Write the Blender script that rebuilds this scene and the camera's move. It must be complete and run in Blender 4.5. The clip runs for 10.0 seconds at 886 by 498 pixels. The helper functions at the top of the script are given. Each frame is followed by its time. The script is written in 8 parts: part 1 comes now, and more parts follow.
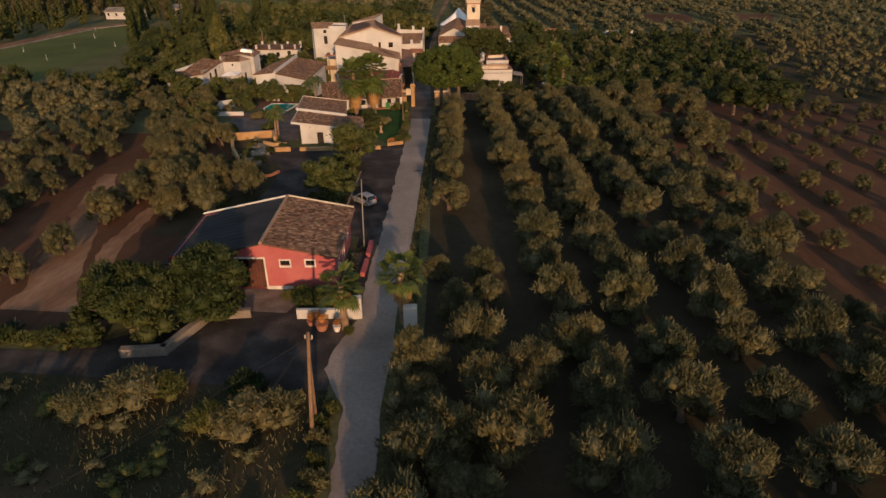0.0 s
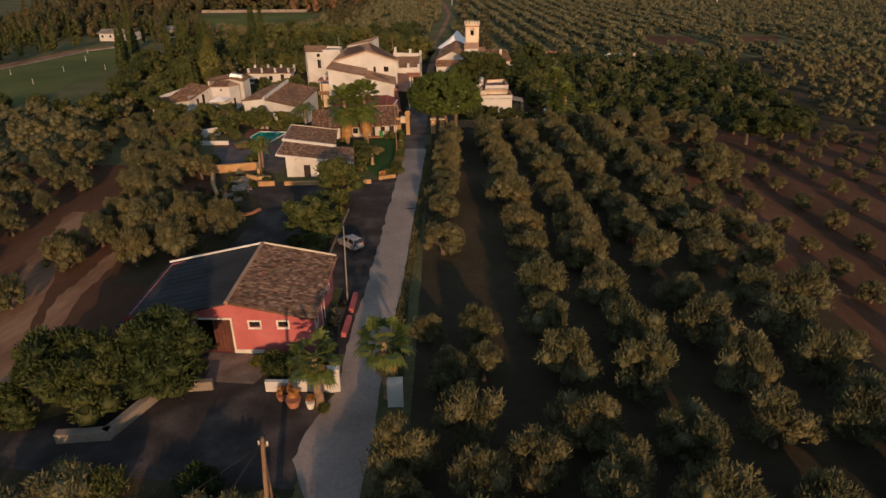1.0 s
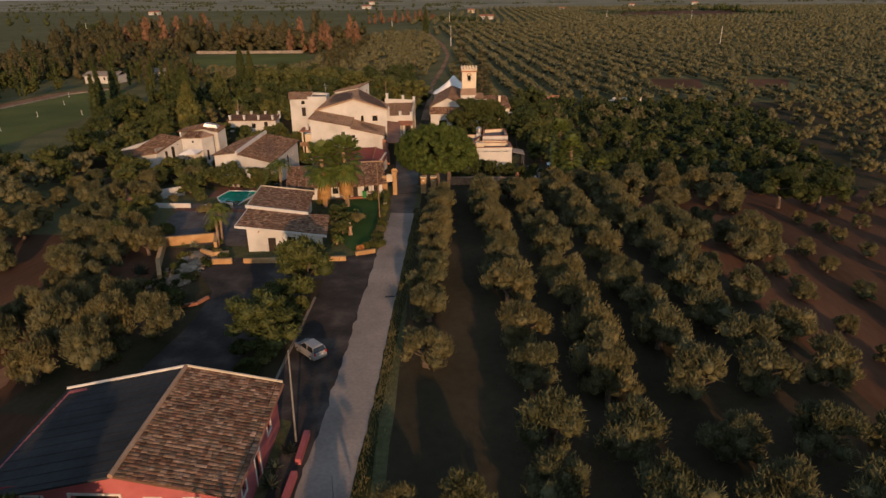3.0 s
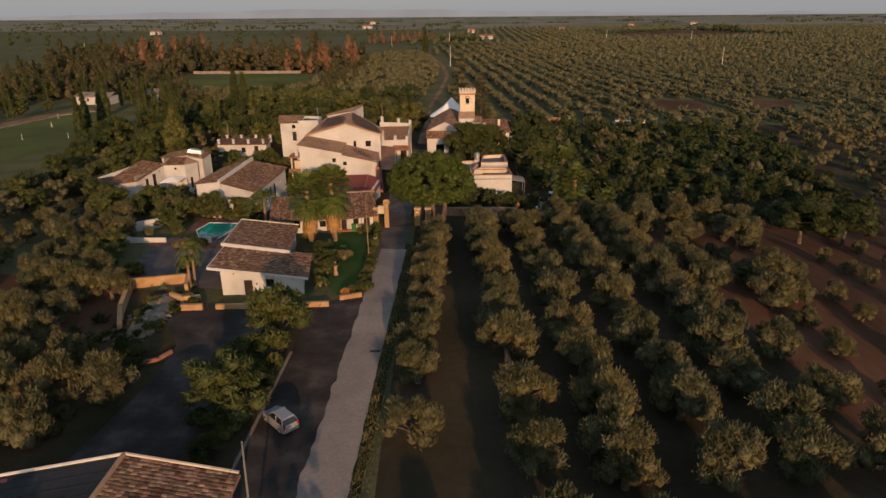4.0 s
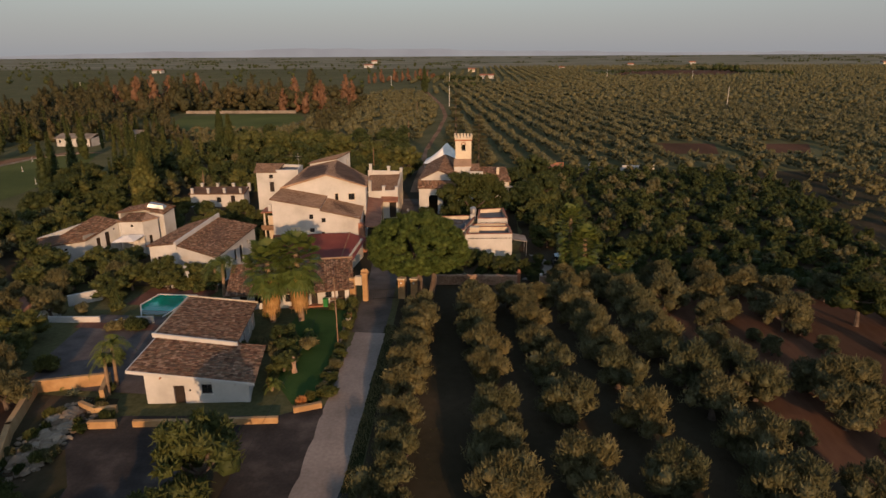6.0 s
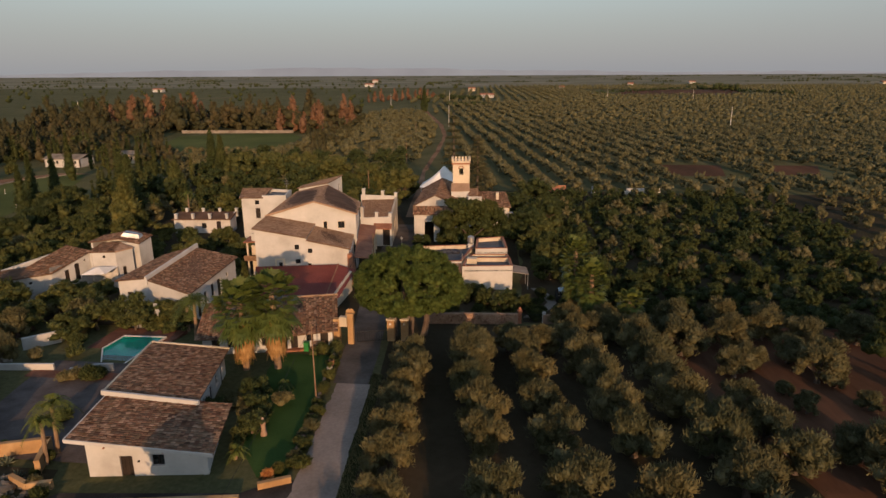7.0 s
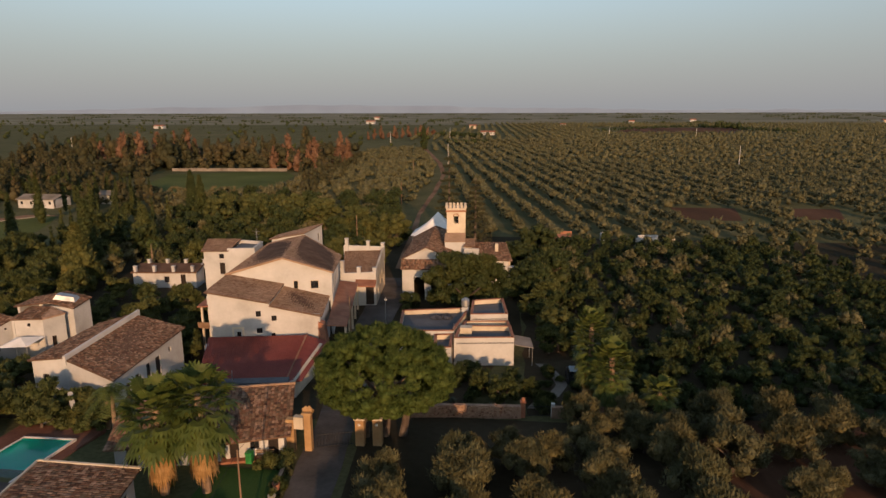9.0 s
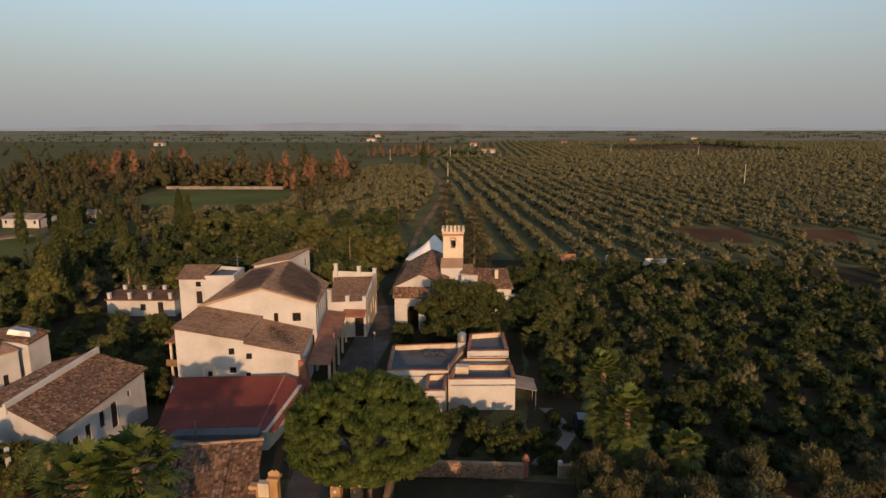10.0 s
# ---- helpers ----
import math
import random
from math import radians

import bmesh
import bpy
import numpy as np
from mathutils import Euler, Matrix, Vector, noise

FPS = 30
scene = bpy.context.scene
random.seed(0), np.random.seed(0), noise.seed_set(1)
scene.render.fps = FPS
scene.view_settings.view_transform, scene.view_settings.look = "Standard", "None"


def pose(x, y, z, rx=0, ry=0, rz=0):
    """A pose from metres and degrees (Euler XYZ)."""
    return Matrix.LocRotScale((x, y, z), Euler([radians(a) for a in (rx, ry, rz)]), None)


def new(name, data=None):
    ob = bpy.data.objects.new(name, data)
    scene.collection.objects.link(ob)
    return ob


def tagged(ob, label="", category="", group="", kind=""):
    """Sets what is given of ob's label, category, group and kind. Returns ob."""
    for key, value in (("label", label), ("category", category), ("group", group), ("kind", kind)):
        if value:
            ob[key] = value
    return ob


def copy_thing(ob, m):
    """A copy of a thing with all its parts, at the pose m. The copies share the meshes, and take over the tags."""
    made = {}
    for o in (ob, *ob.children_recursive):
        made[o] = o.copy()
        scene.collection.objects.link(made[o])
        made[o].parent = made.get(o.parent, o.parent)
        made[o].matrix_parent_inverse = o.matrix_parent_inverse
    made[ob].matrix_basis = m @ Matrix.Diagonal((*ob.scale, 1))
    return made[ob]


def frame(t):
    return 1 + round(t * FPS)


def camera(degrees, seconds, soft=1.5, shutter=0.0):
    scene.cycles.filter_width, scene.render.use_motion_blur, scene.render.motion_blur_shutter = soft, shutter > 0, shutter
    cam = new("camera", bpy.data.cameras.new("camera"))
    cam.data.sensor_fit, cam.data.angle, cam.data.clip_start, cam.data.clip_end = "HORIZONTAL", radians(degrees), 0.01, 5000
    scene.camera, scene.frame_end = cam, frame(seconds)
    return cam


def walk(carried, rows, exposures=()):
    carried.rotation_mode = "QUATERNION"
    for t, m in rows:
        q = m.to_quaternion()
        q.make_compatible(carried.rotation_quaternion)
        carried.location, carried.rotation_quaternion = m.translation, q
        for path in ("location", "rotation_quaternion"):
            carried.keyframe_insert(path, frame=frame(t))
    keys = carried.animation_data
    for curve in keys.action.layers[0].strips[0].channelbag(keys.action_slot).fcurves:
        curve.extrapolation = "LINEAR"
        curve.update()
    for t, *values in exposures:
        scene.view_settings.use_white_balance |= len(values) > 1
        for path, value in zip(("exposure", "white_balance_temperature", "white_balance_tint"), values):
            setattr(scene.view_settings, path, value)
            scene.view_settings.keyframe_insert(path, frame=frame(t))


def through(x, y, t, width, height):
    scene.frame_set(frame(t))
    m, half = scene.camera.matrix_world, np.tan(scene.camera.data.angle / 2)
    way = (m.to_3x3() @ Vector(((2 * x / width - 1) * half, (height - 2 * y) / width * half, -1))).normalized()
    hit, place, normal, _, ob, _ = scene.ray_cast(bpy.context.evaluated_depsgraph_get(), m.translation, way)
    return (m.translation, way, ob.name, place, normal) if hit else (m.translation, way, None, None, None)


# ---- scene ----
# seconds, eye, yaw, pitch, roll: a level, slow flight
cam = camera(70.00, 10.0)
ROWS = [
    (0.0, 1.767, -1.647, 29.911, 5.918, -26.896, -0.579),
    (0.5, 1.772, 2.144, 29.870, 5.935, -26.090, -0.577),
    (1.0, 1.782, 5.938, 29.848, 5.951, -25.293, -0.572),
    (1.5, 1.797, 9.736, 29.843, 5.966, -24.501, -0.565),
    (2.0, 1.815, 13.539, 29.853, 5.980, -23.713, -0.556),
    (2.5, 1.836, 17.346, 29.876, 5.995, -22.927, -0.544),
    (3.0, 1.860, 21.158, 29.908, 6.009, -22.140, -0.529),
    (3.5, 1.885, 24.977, 29.948, 6.024, -21.352, -0.512),
    (4.0, 1.911, 28.803, 29.994, 6.039, -20.560, -0.493),
    (4.5, 1.937, 32.640, 30.043, 6.055, -19.765, -0.471),
    (5.0, 1.963, 36.488, 30.093, 6.072, -18.967, -0.447),
    (5.5, 1.988, 40.350, 30.141, 6.091, -18.166, -0.421),
    (6.0, 2.011, 44.230, 30.185, 6.111, -17.361, -0.392),
    (6.5, 2.031, 48.129, 30.224, 6.133, -16.555, -0.360),
    (7.0, 2.048, 52.053, 30.254, 6.157, -15.748, -0.326),
    (7.5, 2.061, 56.003, 30.273, 6.183, -14.942, -0.290),
    (8.0, 2.069, 59.985, 30.279, 6.212, -14.140, -0.251),
    (8.5, 2.072, 64.003, 30.270, 6.244, -13.343, -0.210),
    (9.0, 2.069, 68.061, 30.243, 6.279, -12.555, -0.167),
    (9.5, 2.059, 72.166, 30.196, 6.318, -11.778, -0.121),
    (10.0, 2.042, 76.321, 30.127, 6.360, -11.018, -0.072),
]
walk(cam, [(t, pose(x, y, z, 90 + pitch, 0, yaw) @ pose(0, 0, 0, 0, 0, roll)) for t, x, y, z, yaw, pitch, roll in ROWS])

# ---- world, sun, exposure ----
SUN_UP, SUN_YAW = 12.3, 16.5          # elevation; the light travels along this yaw
world = bpy.data.worlds.new("sky")
scene.world = world
world.use_nodes = True
wn = world.node_tree.nodes
sky = wn.new("ShaderNodeTexSky")
sky.sky_type = "NISHITA"
sky.sun_disc = False
sky.sun_elevation = radians(SUN_UP)
sky.sun_rotation = radians(180 - SUN_YAW)
sky.air_density, sky.dust_density, sky.ozone_density = 1.0, 1.0, 1.0
# low haze: the sky pales to a pinkish grey all round the horizon
wl = world.node_tree.links
tc, sep = wn.new("ShaderNodeTexCoord"), wn.new("ShaderNodeSeparateXYZ")
wl.new(tc.outputs["Generated"], sep.inputs[0])
up = wn.new("ShaderNodeMapRange")
up.interpolation_type = "SMOOTHERSTEP"
for k, v in ((1, -0.02), (2, 0.32), (3, 0.92), (4, 0.25)):
    up.inputs[k].default_value = v
wl.new(sep.outputs[2], up.inputs[0])
gain = wn.new("ShaderNodeVectorMath")
gain.operation = "SCALE"
gain.inputs["Scale"].default_value = 0.19
wl.new(sky.outputs[0], gain.inputs[0])
haze = wn.new("ShaderNodeMix")
haze.data_type = "RGBA"
haze.inputs[7].default_value = (0.302, 0.307, 0.338, 1)
wl.new(up.outputs[0], haze.inputs[0])
wl.new(gain.outputs[0], haze.inputs[6])
wl.new(haze.outputs[2], wn["Background"].inputs[0])
wn["Background"].inputs[1].default_value = 1.0
sun = new("sun", bpy.data.lights.new("sun", "SUN"))
sun.data.energy, sun.data.angle, sun.data.color = 4.5, radians(0.6), (1.0, 0.565, 0.295)
sun.matrix_world = pose(0, -50, 80, 90 - SUN_UP, 0, SUN_YAW)
scene.view_settings.exposure = 0.0


# ---- ground form and small mesh tools ----
def ground_z(x, y):
    """The land is level by the barn and sinks gently beyond the cottage."""
    return float(np.interp(y, [-900, 95, 118, 135, 150, 236, 5000], [0, 0, -1.1, -2.5, -3.2, -4.5, -4.5]))


class Shape:
    """Collects vertices and faces of one mesh."""

    def __init__(self):
        self.v, self.f = [], []

    def add(self, verts, faces):
        n = len(self.v)
        self.v += [tuple(p) for p in verts]
        self.f += [tuple(n + i for i in f) for f in faces]
        return self

    def hexa(self, low, high):
        """A solid between a lower and an upper four-cornered ring."""
        return self.add(list(low) + list(high), [(3, 2, 1, 0), (4, 5, 6, 7), (0, 1, 5, 4), (1, 2, 6, 5), (2, 3, 7, 6), (3, 0, 4, 7)])

    def box(self, x0, y0, z0, x1, y1, z1):
        return self.hexa([(x0, y0, z0), (x1, y0, z0), (x1, y1, z0), (x0, y1, z0)], [(x0, y0, z1), (x1, y0, z1), (x1, y1, z1), (x0, y1, z1)])

    def tube(self, pts, radii, n=7, cap=True):
        """A round limb along points, with a radius at each."""
        rings = []
        for i, p in enumerate(pts):
            p = Vector(p)
            d = (Vector(pts[min(i + 1, len(pts) - 1)]) - Vector(pts[max(i - 1, 0)])).normalized()
            a = d.cross(Vector((0, 0, 1)) if abs(d.z) < 0.9 else Vector((1, 0, 0))).normalized()
            b = d.cross(a)
            rings.append([p + radii[i] * (a * math.cos(2 * math.pi * k / n) + b * math.sin(2 * math.pi * k / n)) for k in range(n)])
        faces = [(i * n + k, i * n + (k + 1) % n, (i + 1) * n + (k + 1) % n, (i + 1) * n + k) for i in range(len(pts) - 1) for k in range(n)]
        if cap:
            faces += [tuple(range(n))[::-1], tuple((len(pts) - 1) * n + k for k in range(n))]
        return self.add([p for r in rings for p in r], faces)

    def slab(self, a, b, c, d, thick):
        """A sloping four-cornered plate; thickness goes down."""
        top = [Vector(p) for p in (a, b, c, d)]
        return self.hexa([p - Vector((0, 0, thick)) for p in top], top)

    def prism(self, poly, z0, z1):
        n = len(poly)
        faces = [tuple(range(n))[::-1], tuple(range(n, 2 * n))] + [(i, (i + 1) % n, n + (i + 1) % n, n + i) for i in range(n)]
        return self.add([(x, y, z0) for x, y in poly] + [(x, y, z1) for x, y in poly], faces)

    def lump(self, c, r, seed=0, squash=1.0, rough=0.25, n=1):
        """An uneven ball of earth, stone or foliage core."""
        bm = bmesh.new()
        bmesh.ops.create_icosphere(bm, subdivisions=n, radius=1)
        for q in bm.verts:
            k = 1 + rough * noise.noise(q.co * 1.7 + Vector((seed * 3.1, seed, 0)))
            q.co = Vector((q.co.x * r * k, q.co.y * r * k, q.co.z * r * k * squash)) + Vector(c)
        bm.verts.index_update()
        self.add([q.co for q in bm.verts], [[q.index for q in f.verts] for f in bm.faces])
        bm.free()
        return self


def mesh_of(name, shape, mat, smooth=False):
    me = bpy.data.meshes.new(name)
    if isinstance(shape, Shape):
        me.from_pydata(shape.v, [], shape.f)
    else:
        v, f = shape
        me.vertices.add(len(v))
        me.vertices.foreach_set("co", np.asarray(v, np.float32).ravel())
        k = f.shape[1]
        me.loops.add(f.size)
        me.loops.foreach_set("vertex_index", np.asarray(f, np.int32).ravel())
        me.polygons.add(len(f))
        me.polygons.foreach_set("loop_start", np.arange(0, f.size, k, dtype=np.int32))
        me.polygons.foreach_set("loop_total", np.full(len(f), k, np.int32))
    me.update()
    me.validate()
    if smooth:
        me.polygons.foreach_set("use_smooth", np.ones(len(me.polygons), bool))
    me.materials.append(mat)
    return me


def part(name, shape, mat, parent, label="", smooth=False, kind=""):
    ob = new(name, shape if isinstance(shape, bpy.types.Mesh) else mesh_of(name, shape, mat, smooth))
    ob.parent = parent
    return tagged(ob, label, kind=kind)


def thing(name, x, y, z=None, yaw=0.0, label="", category="", group="", kind=""):
    ob = new(name)
    ob.empty_display_size = 0.3
    ob.matrix_basis = pose(x, y, ground_z(x, y) if z is None else z, 0, 0, yaw)
    return tagged(ob, label, category, group, kind)


def single(name, shape, mat, label="", category="", kind="", smooth=False, at=(0, 0, 0), yaw=0.0, group=""):
    ob = new(name, mesh_of(name, shape, mat, smooth))
    ob.matrix_basis = pose(*at, 0, 0, yaw)
    return tagged(ob, label, category, group, kind)


# ---- materials ----
def material(name, rough=0.8, metal=0.0, spec=0.3):
    m = bpy.data.materials.new(name)
    m.use_nodes = True
    p = m.node_tree.nodes["Principled BSDF"]
    p.inputs["Roughness"].default_value, p.inputs["Metallic"].default_value = rough, metal
    p.inputs["Specular IOR Level"].default_value = spec
    return m, m.node_tree.nodes, m.node_tree.links, p


def noise_node(n, l, scale, detail=4.0, coord="Object", stretch=None):
    tc, t = n.new("ShaderNodeTexCoord"), n.new("ShaderNodeTexNoise")
    t.inputs["Scale"].default_value, t.inputs["Detail"].default_value = scale, detail
    if stretch:
        mp = n.new("ShaderNodeMapping")
        mp.inputs["Scale"].default_value = stretch
        l.new(tc.outputs[coord], mp.inputs[0])
        l.new(mp.outputs[0], t.inputs["Vector"])
    else:
        l.new(tc.outputs[coord], t.inputs["Vector"])
    return t.outputs["Fac"]


def ramp(n, l, fac, stops):
    r = n.new("ShaderNodeValToRGB")
    e = r.color_ramp.elements
    while len(e) < len(stops):
        e.new(0.5)
    for s, (at, c) in zip(e, stops):
        s.position, s.color = at, (*c, 1)
    l.new(fac, r.inputs[0])
    return r.outputs[0]


def mix(n, l, a, b, fac, mode="MIX"):
    m = n.new("ShaderNodeMix")
    m.data_type, m.blend_type = "RGBA", mode
    for socket, v in ((m.inputs[6], a), (m.inputs[7], b), (m.inputs[0], fac)):
        if isinstance(v, bpy.types.NodeSocket):
            l.new(v, socket)
        else:
            socket.default_value = (*v, 1) if isinstance(v, tuple) else v
    return m.outputs[2]


def bump(n, l, p, height, strength, dist=0.05):
    b = n.new("ShaderNodeBump")
    b.inputs["Strength"].default_value, b.inputs["Distance"].default_value = strength, dist
    l.new(height, b.inputs["Height"])
    l.new(b.outputs[0], p.inputs["Normal"])


def two_scale(name, dark, mid, light, big=0.15, small=3.0, rough=0.85, relief=0.3, spec=0.25, metal=0.0, stretch=None, fine=0.45):
    """A surface with broad stains and fine grain."""
    m, n, l, p = material(name, rough, metal, spec)
    a = noise_node(n, l, big, 5, stretch=stretch)
    b = noise_node(n, l, small, 6, stretch=stretch)
    c = ramp(n, l, a, [(0.3, dark), (0.5, mid), (0.72, light)])
    g = ramp(n, l, b, [(0.25, (0.45, 0.45, 0.45)), (0.75, (1, 1, 1))])
    l.new(mix(n, l, c, g, fine, "MULTIPLY"), p.inputs["Base Color"])
    bump(n, l, p, b, relief)
    return m


def leaf_material(name, dark, mid, light, big=0.5, rough=0.6, spread=0.45, through=0.25):
    """Foliage: its colour varies from tree to tree, clump to clump and leaf to leaf."""
    m, n, l, p = material(name, rough, 0, 0.16)
    info, geo = n.new("ShaderNodeObjectInfo"), n.new("ShaderNodeNewGeometry")
    a = noise_node(n, l, big, 3)
    c = ramp(n, l, a, [(0.3, dark), (0.52, mid), (0.75, light)])
    k = ramp(n, l, geo.outputs["Random Per Island"], [(0.0, (0.55, 0.6, 0.55)), (1.0, (1.25, 1.2, 1.15))])
    c = mix(n, l, c, k, spread, "MULTIPLY")
    o = ramp(n, l, info.outputs["Random"], [(0.0, (0.75, 0.82, 0.78)), (0.5, (1, 1, 1)), (1.0, (1.22, 1.1, 0.95))])
    c = mix(n, l, c, o, 0.8, "MULTIPLY")
    l.new(c, p.inputs["Base Color"])
    bump(n, l, p, noise_node(n, l, 9.0, 3), 0.5, 0.06)
    tr, sh = n.new("ShaderNodeBsdfTranslucent"), n.new("ShaderNodeMixShader")
    l.new(c, tr.inputs[0])
    sh.inputs[0].default_value = through
    l.new(p.outputs[0], sh.inputs[1])
    l.new(tr.outputs[0], sh.inputs[2])
    l.new(sh.outputs[0], n["Material Output"].inputs[0])
    return m


def island_material(name, colours, rough=0.85, stain=(0.5, 0.5, 0.45), scale=0.5, relief=0.2):
    """Tiles, stones and slats: each piece has its own tone, with stains over all."""
    m, n, l, p = material(name, rough, 0, 0.06)
    geo = n.new("ShaderNodeNewGeometry")
    c = ramp(n, l, geo.outputs["Random Per Island"], [(i / (len(colours) - 1), k) for i, k in enumerate(colours)])
    s = ramp(n, l, noise_node(n, l, scale, 6), [(0.35, (1, 1, 1)), (0.7, stain)])
    c = mix(n, l, c, s, 0.8, "MULTIPLY")
    f = noise_node(n, l, 14, 4)
    l.new(mix(n, l, c, ramp(n, l, f, [(0.3, (0.6, 0.6, 0.6)), (0.7, (1.1, 1.1, 1.1))]), 0.5, "MULTIPLY"), p.inputs["Base Color"])
    bump(n, l, p, f, relief, 0.02)
    return m


OLIVE = leaf_material("olive_leaf", (0.075, 0.076, 0.037), (0.127, 0.122, 0.061), (0.184, 0.169, 0.089), 0.45, 0.6, spread=0.4)
GREEN = leaf_material("broad_leaf", (0.045, 0.058, 0.019), (0.088, 0.10, 0.032), (0.135, 0.132, 0.046), 0.4, 0.6, spread=0.45)
CITRUS = leaf_material("citrus_leaf", (0.027, 0.040, 0.014), (0.050, 0.066, 0.022), (0.086, 0.094, 0.032), 0.25, 0.6, spread=0.4)
PINE = leaf_material("pine_needle", (0.048, 0.072, 0.016), (0.080, 0.108, 0.025), (0.122, 0.144, 0.035), 0.5, 0.65, spread=0.5)
DRYWOOD = leaf_material("dry_conifer_leaf", (0.042, 0.046, 0.022), (0.072, 0.068, 0.032), (0.115, 0.088, 0.044), 0.05, 0.7)
RUSTWOOD = leaf_material("rust_brown_leaf", (0.13, 0.075, 0.045), (0.20, 0.108, 0.064), (0.27, 0.15, 0.09), 0.1, 0.7)
PALM = leaf_material("palm_leaf", (0.054, 0.080, 0.020), (0.096, 0.124, 0.031), (0.158, 0.172, 0.046), 0.8, 0.45)
DEADPALM = leaf_material("dead_palm_leaf", (0.25, 0.15, 0.06), (0.36, 0.22, 0.09), (0.46, 0.30, 0.14), 1.2, 0.8)
AGAVE = leaf_material("agave_leaf", (0.10, 0.13, 0.10), (0.17, 0.2, 0.15), (0.25, 0.27, 0.2), 0.8, 0.5, through=0.05)
FLOWER = leaf_material("blossom", (0.3, 0.12, 0.05), (0.45, 0.22, 0.08), (0.5, 0.35, 0.15), 2.0, 0.6)
BARK = two_scale("bark", (0.06, 0.045, 0.035), (0.12, 0.09, 0.07), (0.2, 0.16, 0.12), 1.2, 8, 0.95, 0.8)
PALMBARK = two_scale("palm_bark", (0.16, 0.11, 0.07), (0.25, 0.17, 0.11), (0.33, 0.24, 0.16), 1.2, 8, 0.95, 0.8)
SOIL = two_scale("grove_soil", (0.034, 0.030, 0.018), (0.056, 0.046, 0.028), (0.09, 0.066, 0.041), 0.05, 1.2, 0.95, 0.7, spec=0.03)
REDSOIL = two_scale("red_soil", (0.068, 0.040, 0.024), (0.108, 0.057, 0.034), (0.155, 0.080, 0.048), 0.07, 1.6, 0.95, 0.8, stretch=(1, 0.25, 1), spec=0.03)
ROUGH = two_scale("rough_ground", (0.026, 0.028, 0.013), (0.05, 0.044, 0.024), (0.095, 0.066, 0.042), 0.16, 2.0, 0.95, 0.9, spec=0.03)
# Far land: haze over the plain is mixed into this paler colour.
HAZE_PLAIN = two_scale("haze_paled_plain", (0.13, 0.128, 0.082), (0.19, 0.182, 0.122), (0.27, 0.25, 0.18), 0.004, 0.04, 0.95, 0.2, spec=0.03)
# Reddish dirt of track and bank; also the painted sun strips.
SUNSTRIP_AND_DIRT = two_scale("sunstrip_and_dirt", (0.15, 0.085, 0.05), (0.23, 0.135, 0.08), (0.3, 0.185, 0.115), 0.3, 2.4, 0.95, 0.8, stretch=(1, 0.3, 1), spec=0.03)
APRON = two_scale("dusty_concrete", (0.14, 0.105, 0.085), (0.20, 0.155, 0.128), (0.27, 0.215, 0.18), 0.6, 3.5, 0.95, 0.5, spec=0.03)
PALEROCK = island_material("pale_garden_rock", [(0.17, 0.13, 0.095), (0.25, 0.205, 0.155), (0.32, 0.27, 0.21)], 0.95, (0.55, 0.5, 0.42), 0.9, 0.5)
TERRACE = two_scale("grey_slate_paving", (0.082, 0.069, 0.064), (0.118, 0.10, 0.093), (0.16, 0.136, 0.125), 0.5, 5, 0.85, 0.3, spec=0.03)
DRIVE = two_scale("brown_grey_drive", (0.075, 0.066, 0.058), (0.115, 0.10, 0.088), (0.17, 0.148, 0.13), 0.25, 2.5, 0.95, 0.5, spec=0.03)
ROOFBED = two_scale("roof_bed", (0.10, 0.062, 0.042), (0.14, 0.085, 0.058), (0.18, 0.115, 0.08), 0.5, 4, 0.95, 0.4, spec=0.03)
SALMON = two_scale("salmon_plaster", (0.24, 0.12, 0.08), (0.32, 0.165, 0.11), (0.38, 0.21, 0.145), 0.5, 4, 0.95, 0.3, spec=0.03)
VERGE = two_scale("verge_grass", (0.024, 0.03, 0.012), (0.04, 0.044, 0.017), (0.062, 0.062, 0.026), 0.3, 5, 0.95, 0.8, spec=0.03)
LAWN = two_scale("lawn", (0.028, 0.06, 0.016), (0.04, 0.082, 0.022), (0.055, 0.10, 0.028), 0.2, 6, 0.9, 0.5, spec=0.03)
PITCH = two_scale("pitch_turf", (0.075, 0.092, 0.028), (0.098, 0.115, 0.036), (0.125, 0.14, 0.046), 0.04, 1.5, 0.95, 0.4, spec=0.03)
ASPHALT = two_scale("asphalt", (0.034, 0.03, 0.028), (0.052, 0.045, 0.041), (0.11, 0.092, 0.08), 0.32, 4, 0.92, 0.4, spec=0.03)
CONCRETE = two_scale("worn_concrete", (0.21, 0.176, 0.15), (0.285, 0.238, 0.204), (0.36, 0.302, 0.256), 0.18, 3.5, 0.9, 0.35, spec=0.03)
GRAVEL = two_scale("pale_gravel", (0.16, 0.14, 0.115), (0.24, 0.21, 0.175), (0.33, 0.29, 0.25), 0.25, 5, 0.95, 0.7, spec=0.03)
WHITE = two_scale("white_plaster", (0.36, 0.355, 0.335), (0.46, 0.458, 0.442), (0.52, 0.518, 0.502), 0.3, 3, 0.9, 0.15, fine=0.15)
CREAM = two_scale("cream_plaster", (0.42, 0.36, 0.27), (0.54, 0.47, 0.36), (0.62, 0.55, 0.43), 0.4, 3, 0.9, 0.2, fine=0.2)
OCHRE = two_scale("ochre_plaster", (0.26, 0.155, 0.07), (0.38, 0.235, 0.11), (0.47, 0.32, 0.165), 0.5, 3, 0.9, 0.25, fine=0.25)
RED = two_scale("red_plaster", (0.28, 0.066, 0.070), (0.36, 0.098, 0.10), (0.43, 0.14, 0.138), 0.3, 2.5, 0.9, 0.2, fine=0.2)
